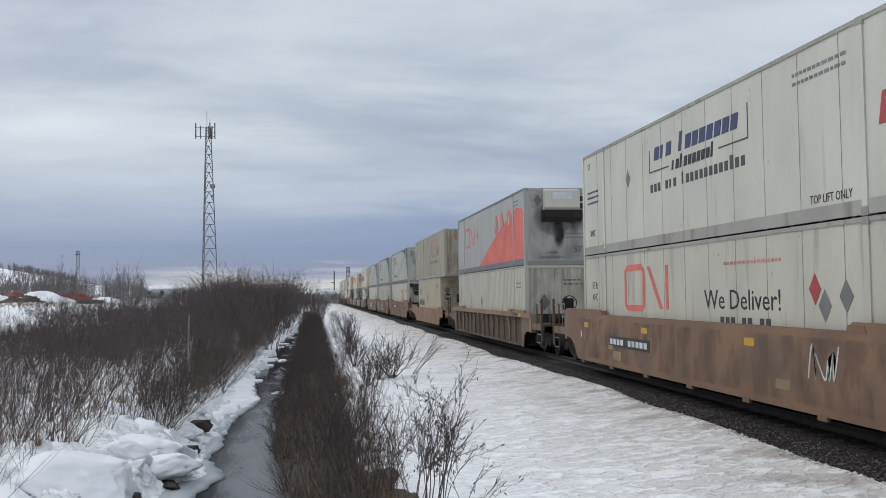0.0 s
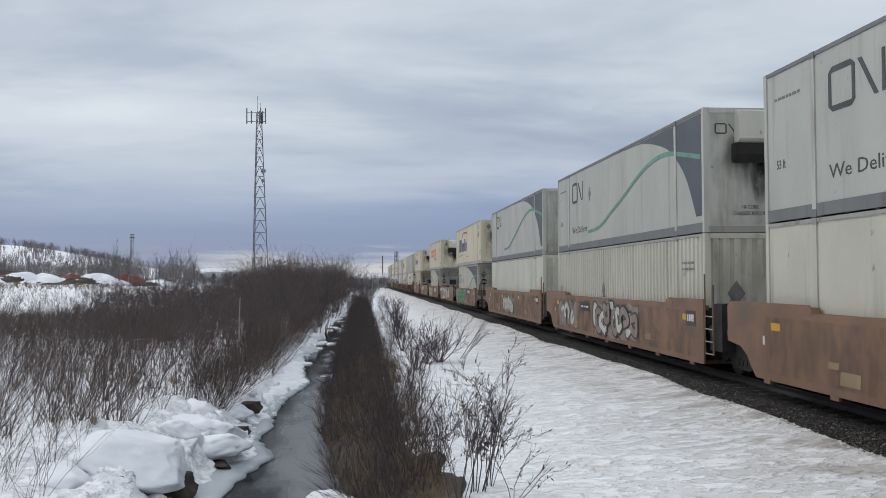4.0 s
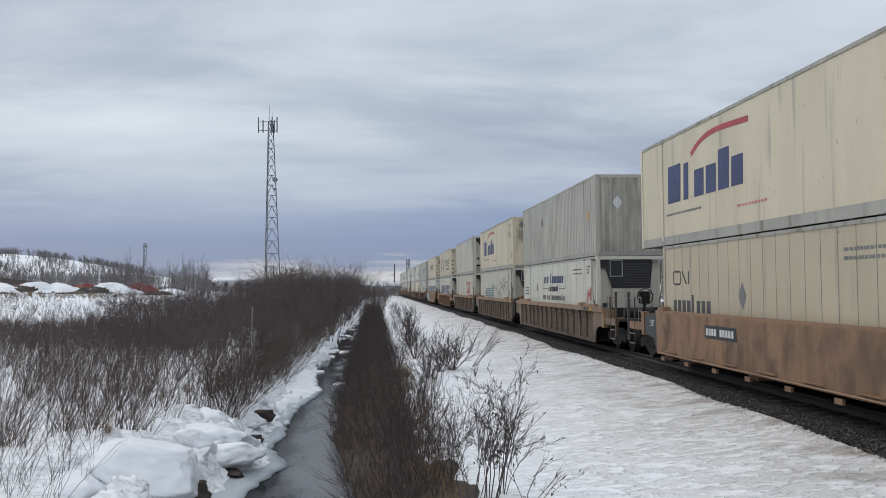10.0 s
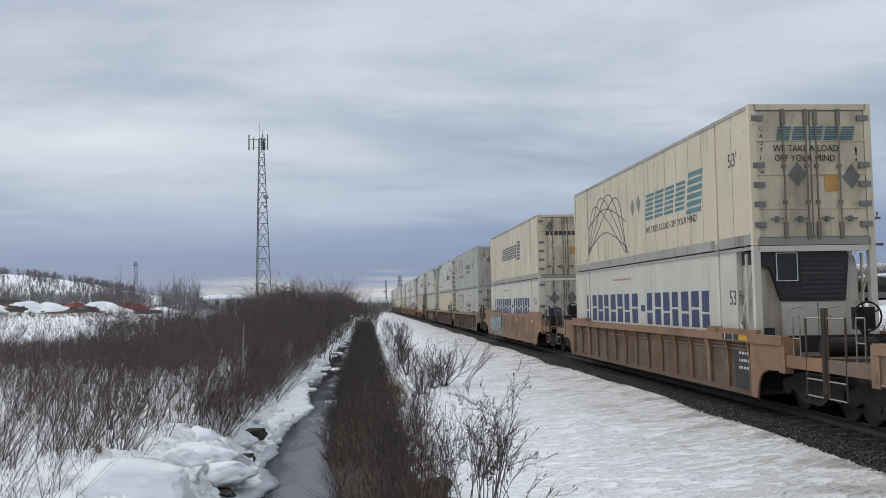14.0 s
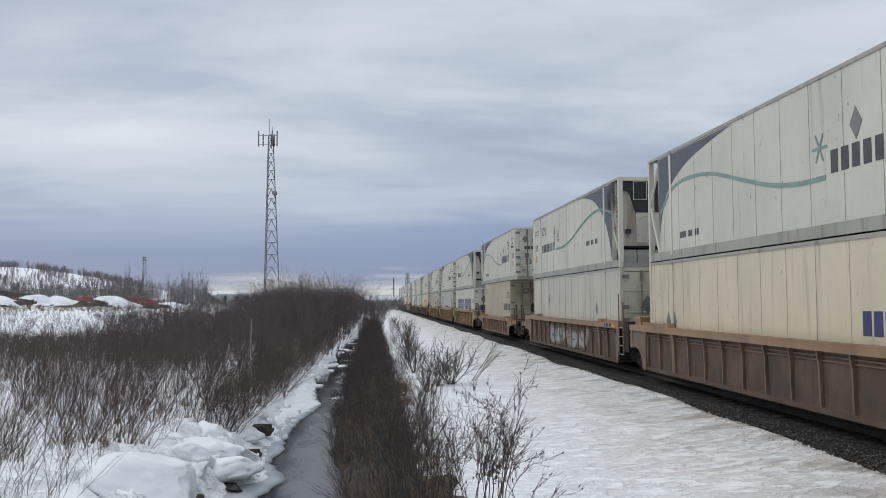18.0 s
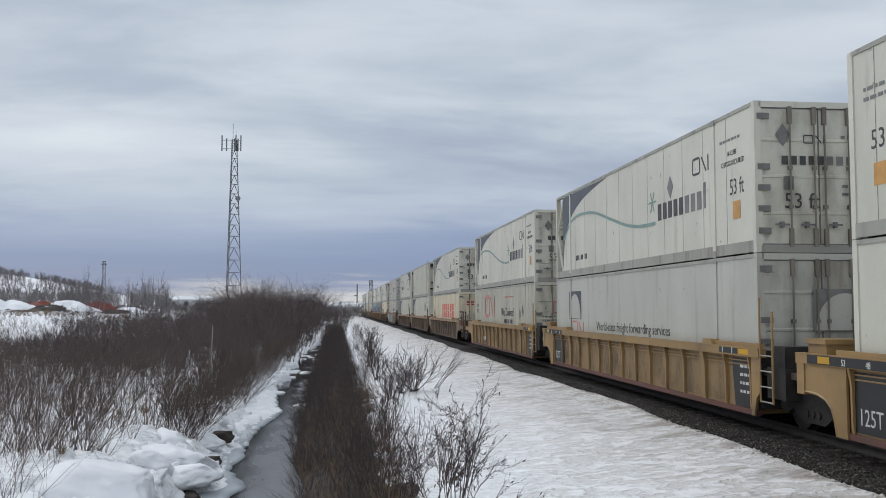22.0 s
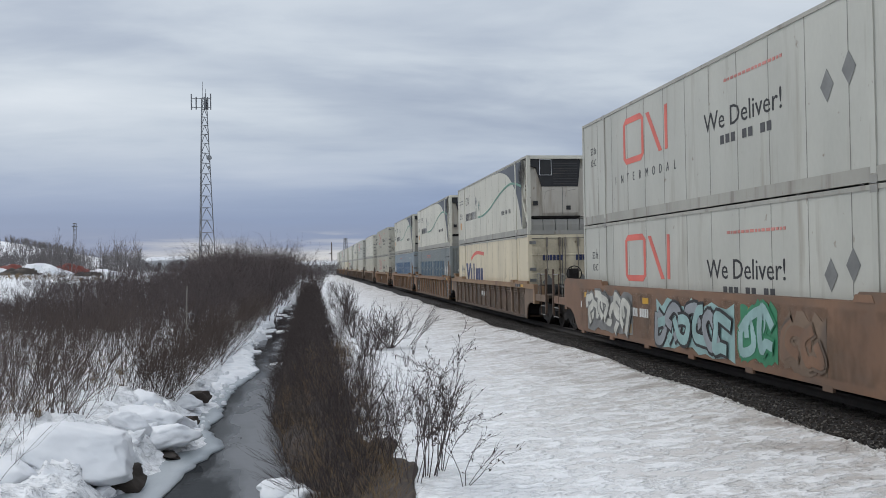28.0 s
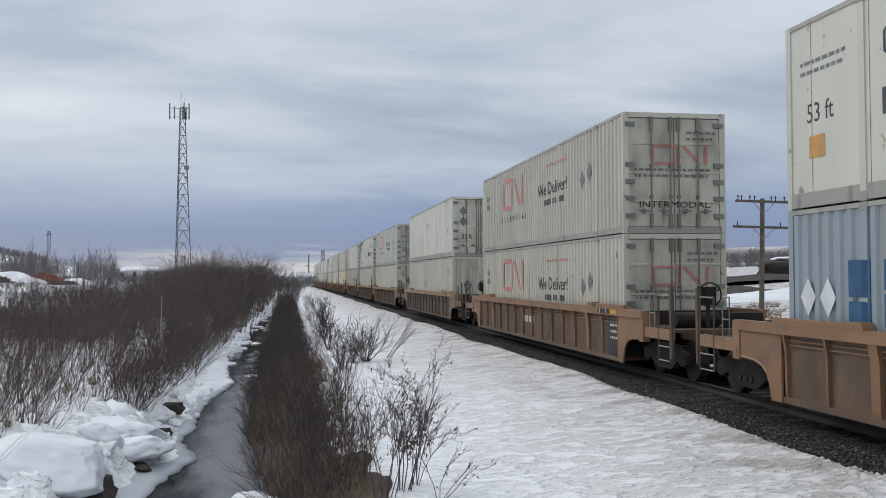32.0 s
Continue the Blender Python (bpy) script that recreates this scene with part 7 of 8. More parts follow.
def cool_marks_near(f, e):
    """Cooling unit at the near end: name at the far end, line rising to the dark corner."""
    swoosh_near(f)
    band_mark(f, 2.48, 1.95, 0.32, "greyink", 0.85)
    glyphs(f, 2.42, 4.2, 1.13, 0.36, "coono", "greyink")
    glyphs(f, 4.2, 5.65, 1.13, 0.36, "cool", "placard")
    snow_star(f, 6.1, 1.70, 0.26)
    placards(f, (5.34, 1.93), r=0.27)
    f.text("53 ft", 0.55, 1.30, 0.42, width=0.72)
    f.shape("sticker", [rect(0.62, 0.75, 0.42, 0.34)], "label")
    small_print(f, 0.4, 2.2, 1.1)
    glyphs(f, 11.4, 13.2, 0.95, 0.17, "nnn-on-co", "greyink")
    f.text("53 ft", 14.45, 2.42, 0.14, "chalk")
    up_text(f, 15.78, 0.35)


def cool_marks_far(f, e):
    """Cooling unit at the far end, doors at the near end."""
    swoosh_far(f)
    glyphs(f, 10.7, 12.5, 1.10, 0.40, "coono", "greyink")
    glyphs(f, 12.5, 13.95, 1.10, 0.40, "cool", "placard")
    snow_star(f, 10.3, 1.60, 0.28)
    placards(f, (11.57, 1.82), r=0.28)
    band_mark(f, 13.0, 1.90, 0.34, "greyink", 0.9)
    f.text("53 ft", 14.95, 1.22, 0.46, width=0.66)
    f.shape("sticker", [rect(15.10, 0.72, 0.34, 0.36)], "label")
    f.text("HI-CUBE", 14.85, 2.02, 0.15, width=0.45)
    f.text("CHASSIS REQUIRED", 14.55, 1.82, 0.15, width=1.1)
    small_print(f, 14.5, 2.32, 1.0, rows=1)
    glyphs(f, 2.7, 4.1, 0.52, 0.16, "nnn-on-co", "greyink")
    door_marks(e)


def up_text(f, u, v, mat="ink"):
    """The upright height warning down a corner post, one character above another."""
    for i, c in enumerate("CAUTION"):
        f.text(c, u, v + 2.15 - i * 0.15, 0.13, mat)
    for i, c in enumerate("HIGH"):
        f.text(c, u, v + 0.5 - i * 0.15, 0.13, mat)


def deliver_marks(f, colour="coral", faded=False, slogan=True, shift=0.0):
    band_mark(f, 3.62 + shift, 1.45, 1.0, colour, 2.9)
    for i, c in enumerate("INTERMODAL"):
        f.text(c, 2.87 + shift + i * 0.44, 0.95, 0.30, "greyink")
    if slogan:
        f.text("We Deliver!", 8.45, 1.50, 0.54, "ink", width=3.15)
        glyphs(f, 9.2, 11.3, 1.18, 0.17, "nnn-co-cn", "greyink")
        small_print(f, 9.4, 2.35, 2.2, "palered", 1)
    f.text("53 ft", 0.75, 1.95, 0.28, width=0.5)
    f.text("XHC", 0.75, 1.62, 0.28, width=0.5)
    placards(f, (13.6, 1.75), (13.0, 1.6))


def block_marks(f, colour, v=1.17, h=0.86, near53=True):
    stencil(f, 1.6, v, h, 8, 0.81, colour)
    f.shape("logo", [rect(8.15, v + h * 0.40, 0.40, 0.18)], colour)
    stencil(f, 8.75, v, h, 7, 0.72, colour)
    if near53:
        f.text("53 ft", 14.75, 1.70, 0.46, width=0.75)
    small_print(f, 5.2, 2.45, 2.0, "palered", 1)


def arc_name(f, e):
    """A heavy name with a red arc above it."""
    glyphs(f, 2.45, 3.75, 1.10, 0.98, "c", "navy", 0.05, 0.30)
    glyphs(f, 3.70, 7.70, 1.10, 0.66, "lonko", "navy", 0.05, 0.34)
    f.shape("arc", ribbon(curve([(4.3, 2.18), (5.0, 2.42), (6.0, 2.52), (7.9, 2.44)]), 0.13), "red")
    small_print(f, 2.3, 0.78, 2.6, rows=1)
    small_print(f, 7.2, 0.62, 1.6, "palered", 1)
    placards(f, (14.60, 1.95), (15.05, 2.0), r=0.27)
    f.text("53'", 15.35, 0.55, 0.48, width=0.45)
    small_print(f, 14.55, 2.52, 0.6)
    nose_marks(e)


def nose_marks(e):
    placards(e, (-0.75, 2.45), (0.95, 1.9), r=0.22)
    e.text("53'", 0.62, 0.48, 0.34)
    small_print(e, 0.2, 1.15, 0.8)
    e.shape("sign", [rect(-0.25, 2.46, 0.76, 0.26)], "silver", 0.33)


def wire_globe(f, u, v, r, k=1.2, mat="slate"):
    """Half a globe drawn in thin lines, r long and k high."""
    polys = []
    for a in (-0.9, -0.35, 0.25, 0.85):
        polys += ribbon(curve([(u - r * (0.95 + 0.05 * a), v - 0.9), (u + r * a * 0.55, v + k * (0.95 - 0.25 * a * a)), (u + r * (0.98 - 0.1 * abs(a)), v - 0.9)]), 0.03)
    for b in (-0.5, 0.15):
        polys += ribbon(curve([(u - r * 0.9, v + k * b), (u, v + k * (b + 0.42)), (u + r * 0.92, v + k * (b - 0.1))]), 0.03)
    for n, p in enumerate(polys):
        f.shape("globe_line", [p], mat, 0.003 + 0.0012 * n)


def striped_name(f, u, v, h, n, w, mat):
    """Slanted name blocks cut by pale lines."""
    polys = []
    for i in range(n):
        for k in range(6):
            polys.append(rect(u + i * w + k * h / 6 * 0.22, v + k * h / 6, w * 0.82, h / 6 * 0.66, 0.03))
    f.shape("logo", polys, mat)


def globe_marks(f, e, near_globe=True):
    if near_globe:
        striped_name(f, 2.9, 1.08, 0.72, 4, 0.85, "teal")
        striped_name(f, 6.35, 1.08, 0.95, 1, 1.1, "teal")
        wire_globe(f, 12.2, 1.2, 3.2, 1.25)
        placards(f, (8.0, 1.7), (8.6, 1.7), r=0.27)
    else:
        wire_globe(f, 4.4, 1.25, 2.7, 1.2)
        striped_name(f, 8.8, 1.15, 0.75, 4, 0.85, "teal")
        striped_name(f, 12.2, 1.0, 1.05, 1, 1.2, "teal")
        f.text("WE TAKE A LOAD OFF YOUR MIND!", 8.85, 0.78, 0.26, "greyink", width=4.1)
        f.text("53'", 14.9, 1.75, 0.42, width=0.5)
        placards(f, (7.6, 1.65), (8.2, 1.7), r=0.27)


def mind_door(e):
    striped_name(e, -0.75, 2.15, 0.30, 5, 0.34, "teal")
    e.text("WE TAKE A LOAD", -0.8, 1.92, 0.19, "ink", 0.9)
    e.text("OFF YOUR MIND", -0.78, 1.72, 0.19, "ink", 0.9)
    e.text("!", 0.92, 1.72, 0.42, "ink")
    placards(e, (-0.3, 1.45), (0.85, 1.4), r=0.26)
    e.shape("sticker", [rect(0.28, 1.1, 0.28, 0.34)], "label")
    for i, c in enumerate("CAUTION"):
        e.text(c, -1.08, 2.35 - i * 0.15, 0.13, "ink")


RNG = random.Random(11)


def stroke(f, name, pts, w, mat, proud):
    """A painted line of width w along the points, laid in short plates, each a hair above the last."""
    def build(bm):
        P = [Vector(p) for p in pts]
        for i, (a, b) in enumerate(zip(P, P[1:])):
            d = (b - a).normalized()
            n, z = Vector((-d.y, d.x)) * w / 2, 0.0003 * i
            q = [a - d * w * 0.22 + n, a - d * w * 0.22 - n, b + d * w * 0.22 - n, b + d * w * 0.22 + n]
            bm.faces.new([bm.verts.new((c.x, c.y, z)) for c in q])
    f.put(name, stock((name, str(pts), w), build, mat), 0, 0, proud)


def spray(f, u0, u1, v0, v1, fills, line="sign", seed=1, n=5, field=""):
    """Sprayed wild shapes in a row over a ragged field, with a line round each; they spell nothing."""
    rnd = random.Random(seed)
    w, h = (u1 - u0) / n, v1 - v0
    rim = [(u0 + (u1 - u0) * i / 12, v0 + h * rnd.uniform(0.0, 0.14)) for i in range(13)] + [(u1 - (u1 - u0) * i / 12, v1 - h * rnd.uniform(0.0, 0.22)) for i in range(13)]
    f.shape("spray_field", [rim], field or (fills[-1] if len(fills) > 1 else line), 0.002)
    wide = min(w, h) * 0.42
    for i in range(int(n * 1.7)):
        # each swirl starts and ends anywhere in its own stretch and runs into its neighbours
        u, turn, v = u0 + w * (0.2 + i / 1.7), rnd.uniform(0, 6.28), rnd.uniform(0.3, 0.7)
        pts = []
        for k in range(6):
            turn += rnd.uniform(0.5, 1.5)
            r = rnd.uniform(0.25, 0.62)
            pts.append((min(max(u + w * r * math.cos(turn), u0), u1), v0 + wide / 2 + (h - wide) * min(max(v + 0.75 * r * math.sin(turn), 0), 1)))
        pts = curve(pts, 4)
        stroke(f, "spray_outline", pts, wide, line, 0.006 + 0.008 * (i % 4))
        stroke(f, "spray_fill", pts, wide * 0.62, fills[i % len(fills)], 0.0145 + 0.008 * (i % 4))


def scrawl(f, u, v, w, h, seed, mat="chalk", n=9):
    rnd = random.Random(seed)
    pts = [(u + w * (i / n) + rnd.uniform(-0.1, 0.1) * w, v + (h if i % 2 else 0) * rnd.uniform(0.5, 1.0)) for i in range(n + 1)]
    f.shape("spray_line", ribbon(curve(pts, 5), 0.035), mat)


def number_board(f, u, v, w=1.9, h=0.3):
    f.shape("number_board", [rect(u, v, w, h)], "sign")
    f.shape("number_bars", [rect(u + 0.1 + i * (w - 0.2) / 10, v + 0.07, (w - 0.2) / 10 * 0.72, h - 0.14) for i in range(10) if i != 4], "chalk", 0.008)


def stencilled_bars(f, u, v, n=10, w=0.13, h=0.2, mat="chalk"):
    f.shape("number_bars", [rect(u + i * w, v, w * 0.7, h) for i in range(n) if i != 4], mat)


def owner_board(f, u, v, w=1.5, h=0.62):
    f.shape("owner_board", [rect(u, v, w, h)], "sign")
    f.shape("owner_mark", [rect(u + 0.12 + i * (w - 0.2) / 3, v + 0.12, (w - 0.2) / 3 * 0.8, h - 0.24, 0.02) for i in range(3)], "chalk", 0.008)


# ---- the kinds of boxes ----
def kind_box(kind):
    if kind in ("purple_name", "purple_cooled"):
        cooled = kind == "purple_cooled"
        c, f, e = container("white smooth-sided %scontainer with dark slanted name" % ("cooled " if cooled else ""), "flat", "bright", near="reefer" if cooled else "plain")
        glyphs(f, 5.8, 10.2, 1.98, 0.30, "nio-lononoco", "navy", 0.25, 0.34)
        glyphs(f, 6.87, 9.15, 1.62, 0.21, "inlononool", "ink", 0.2, 0.3)
        glyphs(f, 5.55, 10.5, 1.25, 0.19, "nnn-nio-lonononoonkco", "greyink", 0.0, 0.16)
        f.shape("logo_frame", [rect(5.5, 1.72, 0.03, 0.55), rect(5.53, 1.72, 1.2, 0.03), rect(10.55, 1.72, 0.03, 0.66), rect(9.3, 1.72, 1.25, 0.03)], "greyink")
        f.text("TOP LIFT ONLY", 12.65, 0.30, 0.20, "ink", width=1.2)
        small_print(f, 0.45, 1.75, 1.0, "navy", 3)
        f.text("XHC", 0.65, 0.52, 0.26, "ink", width=0.5)
        f.text("53'", 0.5, 2.45, 0.24, "ink")
        f.text("53'", 14.95 if not cooled else 14.5, 2.3, 0.42, "ink", width=0.5)
        small_print(f, 12.2, 2.45, 1.5)
        placards(f, (3.96, 1.79), r=0.24)
        f.shape("flag", [rect(14.55, 1.25, 0.16, 0.46, 0.1), rect(14.95, 1.33, 0.16, 0.46, 0.1), diamond(14.88, 1.55, 0.14)], "red")
    elif kind in ("deliver_doors", "deliver_maroon", "deliver_late"):
        tint = "maroon" if kind == "deliver_maroon" else "coral"
        c, f, e = container("white smooth container with %s mark, slogan%s" % ("dull maroon" if tint == "maroon" else "faded red", " and cooling unit" if kind == "deliver_late" else " and doors"), "flat", "pale", near="nose" if kind == "deliver_late" else "door")
        deliver_marks(f, tint, True)
        if kind != "deliver_late":
            band_mark(e, -0.55, 2.2, 0.36, "palered", 1.2)
            e.text("INTERMODAL", -0.95, 1.92, 0.22, "greyink", width=1.75)
            e.text("53 ft", -0.9, 0.95, 0.34, "greyink", width=0.6)
            small_print(e, -0.9, 1.62, 1.5, "placard", 1)
    elif kind == "deliver_flat":
        c, f, e = container("white smooth-sided container with red band mark and black slogan", "flat", "white", near="nose")
        deliver_marks(f, "coral")
        f.shape("placard", [diamond(12.72, 1.86, 0.25)], "red")
        e.text("INTERMODAL", -0.9, 0.7, 0.24, "greyink", width=1.8)
        band_mark(e, -0.8, 1.1, 0.4, "palered", 1.2)
    elif kind == "deliver_corr":
        c, f, e = container("pale corrugated container with worn red band mark and slogan", "corr", "pale", near="corr")
        deliver_marks(f, "palered", True)
        placards(e, (-0.45, 1.95), r=0.27)
        e.text("53 ft", 0.62, 1.35, 0.40, width=0.6)
        e.text("XHC", 0.62, 1.0, 0.40, width=0.6)
        e.shape("sticker", [rect(-0.9, 2.1, 0.2, 0.3)], "label")
        small_print(e, 0.35, 2.5, 0.7)
    elif kind == "inter_corr":
        c, f, e = container("dirty white corrugated container with worn red band mark near its end", "corr", "dirty", near="corr")
        deliver_marks(f, "palered", True, False, 6.3)
        placards(e, (-0.05, 1.95), r=0.25)
        e.text("53", 0.35, 1.0, 0.44, "ink", width=0.35)
        e.text("XHC", 0.35, 0.55, 0.44, "ink", width=0.5)
        e.shape("sticker", [rect(-0.6, 2.2, 0.2, 0.35)], "label")
        small_print(e, 0.0, 2.5, 0.8)
    elif kind == "deliver_corr_door":
        c, f, e = container("white corrugated container with worn red band mark and end doors", "corr", "white", near="door")
        deliver_marks(f, "palered", True)
        band_mark(e, -0.55, 1.68, 0.42, "palered", 1.4)
        e.text("INTERMODAL", -0.9, 0.62, 0.22, "ink", width=1.8)
        small_print(e, -1.0, 1.5, 1.9)
        small_print(e, 0.3, 2.4, 0.7)
    elif kind == "red_wedge":
        c, f, e = container("grey smooth-sided container with a large faded red wedge", "flat", "grey", near="nose", rail="darkrail", seams=30)
        f.shape("colour_field", [[(6.5, 0.26), (15.97, 0.26), (15.97, 2.02), (15.6, 2.20), (14.7, 2.27), (13.6, 2.05), (12.0, 1.75), (10.7, 1.45), (8.6, 0.90)]], "coral")
        f.shape("emblem", [[(u + 0.33 * math.cos(k * 0.524), 1.9 + 0.45 * math.sin(k * 0.524)) for k in range(12)] for u in (10.66, 11.95, 13.33)], "coral", 0.005)
        f.shape("emblem", [rect(u - 0.14, 1.72, 0.28, 0.36) for u in (10.66, 11.95, 13.33)], "grey", 0.011)
        band_mark(f, 2.45, 1.32, 0.88, "coral", 2.8)
        placards(f, (6.0, 1.75), r=0.2)
        small_print(f, 14.0, 2.5, 1.0)
        up_text(f, 15.99, 0.35)
        nose_marks(e)
        e.text("HI-CUBE", -0.45, 0.42, 0.14)
        e.text("CHASSIS REQUIRED", -0.75, 0.24, 0.14)
    elif kind == "plain_corr":
        c, f, e = container("dirty white corrugated container with a dark placard", "corr", "white", near="corr")
        placards(f, (7.0, 1.5))
        placards(e, (-0.55, 1.5), r=0.3)
        f.text("51", 0.4, 1.4, 0.3)
        small_print(f, 14.6, 2.2, 0.8)
        small_print(e, 0.2, 2.3, 0.7)
    elif kind == "old_corr":
        c, f, e = container("weathered grey corrugated container with rusty scars", "corr", "oldgrey", near="corr")
        placards(f, (5.5, 1.9))
        placards(e, (-0.5, 1.9), mat="silver", r=0.25)
        f.shape("sticker", [rect(14.9, 1.3, 0.3, 0.35)], "label")
        f.text("51", 0.4, 2.0, 0.3)
    elif kind == "tan_short":
        c, f, e = container("tan short insulated container with dark lettering", "flat", "tan", SHORT, near="low", seams=0.62)
        band_mark(f, 0.8, 1.87, 0.33, "greyink", 1.2)
        glyphs(f, 0.78, 3.58, 1.10, 0.36, "oconlonn", "greyink")
        placards(f, (5.4, 1.6), r=0.3)
        small_print(f, 9.8, 2.4, 1.4)
        placards(e, (-0.85, 2.10), r=0.27)
        small_print(e, 0.1, 2.1, 0.8)
    elif kind == "tan_short_door":
        c, f, e = container("tan short insulated container with end doors", "flat", "tan", SHORT, near="door", seams=0.62)
        band_mark(f, 11.0, 1.89, 0.33, "greyink", 1.0)
        glyphs(f, 9.36, 12.03, 1.17, 0.40, "oconlonn", "greyink")
        small_print(f, 0.6, 2.4, 1.0)
        band_mark(e, -0.5, 2.2, 0.22, "greyink")
    elif kind == "wave_short":
        c, f, e = container("white short insulated container with dark corner and green line", "flat", "white", SHORT, near="low", seams=0.62)
        wave_field(f)
        band_mark(f, 0.5, 1.60, 0.58, "greyink", 1.8)
        placards(f, (3.4, 1.72), r=0.28)
        small_print(f, 10.2, 2.5, 1.2, "chalk", 1)
        placards(e, (-0.85, 2.18), r=0.27)
        band_mark(e, 0.35, 2.42, 0.17, "greyink")
    elif kind == "wave_long":
        c, f, e = container("pale grey smooth container with dark corner and green line", "flat", "pale", near="nose", rail="darkrail", seams=30)
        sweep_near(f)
        band_mark(f, 2.57, 1.78, 0.66, "greyink", 1.7)
        f.text("We Deliver", 2.5, 0.62, 0.34, "greyink", width=2.35)
        placards(f, (5.2, 1.9), r=0.25)
        small_print(f, 0.45, 2.3, 1.0, rows=1)
        f.text("53 ft", 0.5, 1.0, 0.24)
        band_mark(e, -1.0, 2.3, 0.22, "greyink")
        e.text("53 ft", 0.5, 1.05, 0.3)
        e.text("XHC", 0.5, 0.7, 0.3)
        e.text("HI-CUBE", -0.4, 0.55, 0.13)
        e.text("CHASSIS REQUIRED", -0.6, 0.4, 0.13)
    elif kind == "wave_plain":
        c, f, e = container("pale grey smooth container with dark corner and corrugated end", "flat", "pale", near="corr", rail="darkrail", seams=30)
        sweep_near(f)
        band_mark(f, 2.2, 1.9, 0.6, "greyink", 1.6)
        placards(e, (-0.2, 1.8), r=0.28)
        band_mark(e, -0.4, 2.4, 0.25, "greyink")
    elif kind in ("red_block", "red_block_old"):
        tint = "red" if kind == "red_block" else "palered"
        c, f, e = container("white smooth cooled container with a square red logo", "flat", "white", near="reefer", seams=30)
        f.shape("logo", [[(9.72, 1.32), (10.4, 1.26), (11.0, 1.34), (11.6, 1.26), (12.3, 1.32), (12.3, 2.28), (9.72, 2.28)]], tint)
        f.shape("logo", [rect(9.95, 1.48, 0.18, 0.66), rect(10.55, 1.48, 0.18, 0.66), rect(10.13, 1.72, 0.42, 0.16), rect(11.3, 1.48, 0.18, 0.66), rect(11.5, 1.90, 0.45, 0.22), rect(11.7, 1.48, 0.2, 0.38)], "bright", 0.009)
        f.text("TRANSPORT", 9.8, 0.95, 0.34, tint, width=2.45)
        placards(f, (6.5, 1.6))
        small_print(f, 13.2, 2.2, 1.4)
        f.text("53'", 0.5, 1.0, 0.24)
    elif kind == "keyed":
        c, f, e = container("white corrugated container with small dark emblem", "corr", "bright", near="corr")
        word(f, 2.5, 0.6, 0.5, 6, 0.42, "greyink")
        placards(e, (-0.2, 1.5))
    elif kind == "arc_name":
        c, f, e = container("cream smooth container with navy name and red arc", "flat", "cream", near="nose", seams=30)
        arc_name(f, e)
    elif kind == "red_name":
        c, f, e = container("cream smooth container with red block name", "flat", "cream", near="nose", seams=30)
        stencil(f, 2.8, 1.36, 0.86, 6, 1.20, "coral")
        f.text("TRANSPORT", 7.15, 1.0, 0.36, "greyink", width=2.7)
        placards(f, (14.0, 1.95), (14.5, 2.0), r=0.27)
        f.text("53'", 15.2, 0.45, 0.36)
        nose_marks(e)
    elif kind == "red_name_door":
        c, f, e = container("cream smooth container with faded red block name and end doors", "flat", "cream", near="door", seams=2.4)
        stencil(f, 6.6, 1.2, 0.95, 6, 1.18, "coral")
        f.text("TRANSPORT", 10.6, 0.85, 0.3, "greyink", width=2.8)
        stencil(e, -0.78, 2.05, 0.26, 6, 0.29, "red")
        placards(e, (0.95, 1.0))
        placards(f, (1.3, 1.45), (0.8, 1.45), r=0.3)
    elif kind == "striped_low":
        c, f, e = container("white cooled container with striped teal name and globe lines", "flat", "white", near="reefer", seams=30)
        globe_marks(f, e, True)
        small_print(f, 13.9, 2.4, 1.0)
    elif kind == "striped_top":
        c, f, e = container("cream container with striped teal name, globe lines and end doors", "flat", "cream", near="door", seams=0.9)
        globe_marks(f, e, False)
        mind_door(e)
    elif kind == "quick_top":
        c, f, e = container("cream container with striped grey name and end doors", "flat", "cream", near="door", seams=0.9)
        striped_name(f, 5.0, 1.25, 0.7, 7, 0.72, "slate")
        striped_name(f, 10.1, 1.1, 1.0, 1, 1.1, "slate")
        word(e, -0.9, 1.95, 0.2, 9, 0.2, "greyink")
        placards(e, (-0.7, 2.35), (0.8, 2.2))
        e.shape("sticker", [rect(0.2, 1.1, 0.3, 0.3)], "label")
    elif kind == "quick_low":
        c, f, e = container("cream container with dark blue name and end doors", "flat", "cream", near="door", seams=1.2)
        glyphs(f, 11.6, 14.3, 1.25, 0.40, "ouiknonx".replace("u", "n").replace("x", "k"), "navy", 0.0, 0.3)
        small_print(f, 11.5, 0.85, 2.2, "palered", 1)
        placards(f, (1.6, 1.3), (2.1, 1.3), r=0.25)
        placards(e, (-0.7, 1.4), r=0.3)
        word(e, -0.4, 1.75, 0.3, 4, 0.3, "ink")
    elif kind in ("blocks_white", "blocks_white_door", "blocks_cooled"):
        near = {"blocks_white": "corr", "blocks_white_door": "door", "blocks_cooled": "reefer"}[kind]
        c, f, e = container("white container with large dark blue block name", "flat", "bright", near=near, seams=30)
        block_marks(f, "navy")
        if near == "door":
            stencil(e, -0.85, 0.75, 0.8, 2, 0.95, "navy")
            placards(e, (-0.55, 2.0), (0.25, 2.0), r=0.3)
    elif kind == "blocks_blue":
        c, f, e = container("blue-grey corrugated container with large blue block name and end doors", "corr", "blue", near="door")
        block_marks(f, "royal", 1.17, 0.92, False)
        placards(f, (0.55, 1.55), (1.08, 1.55), mat="silver", r=0.29)
        placards(e, (-0.50, 2.25), (0.28, 2.25), mat="silver", r=0.30)
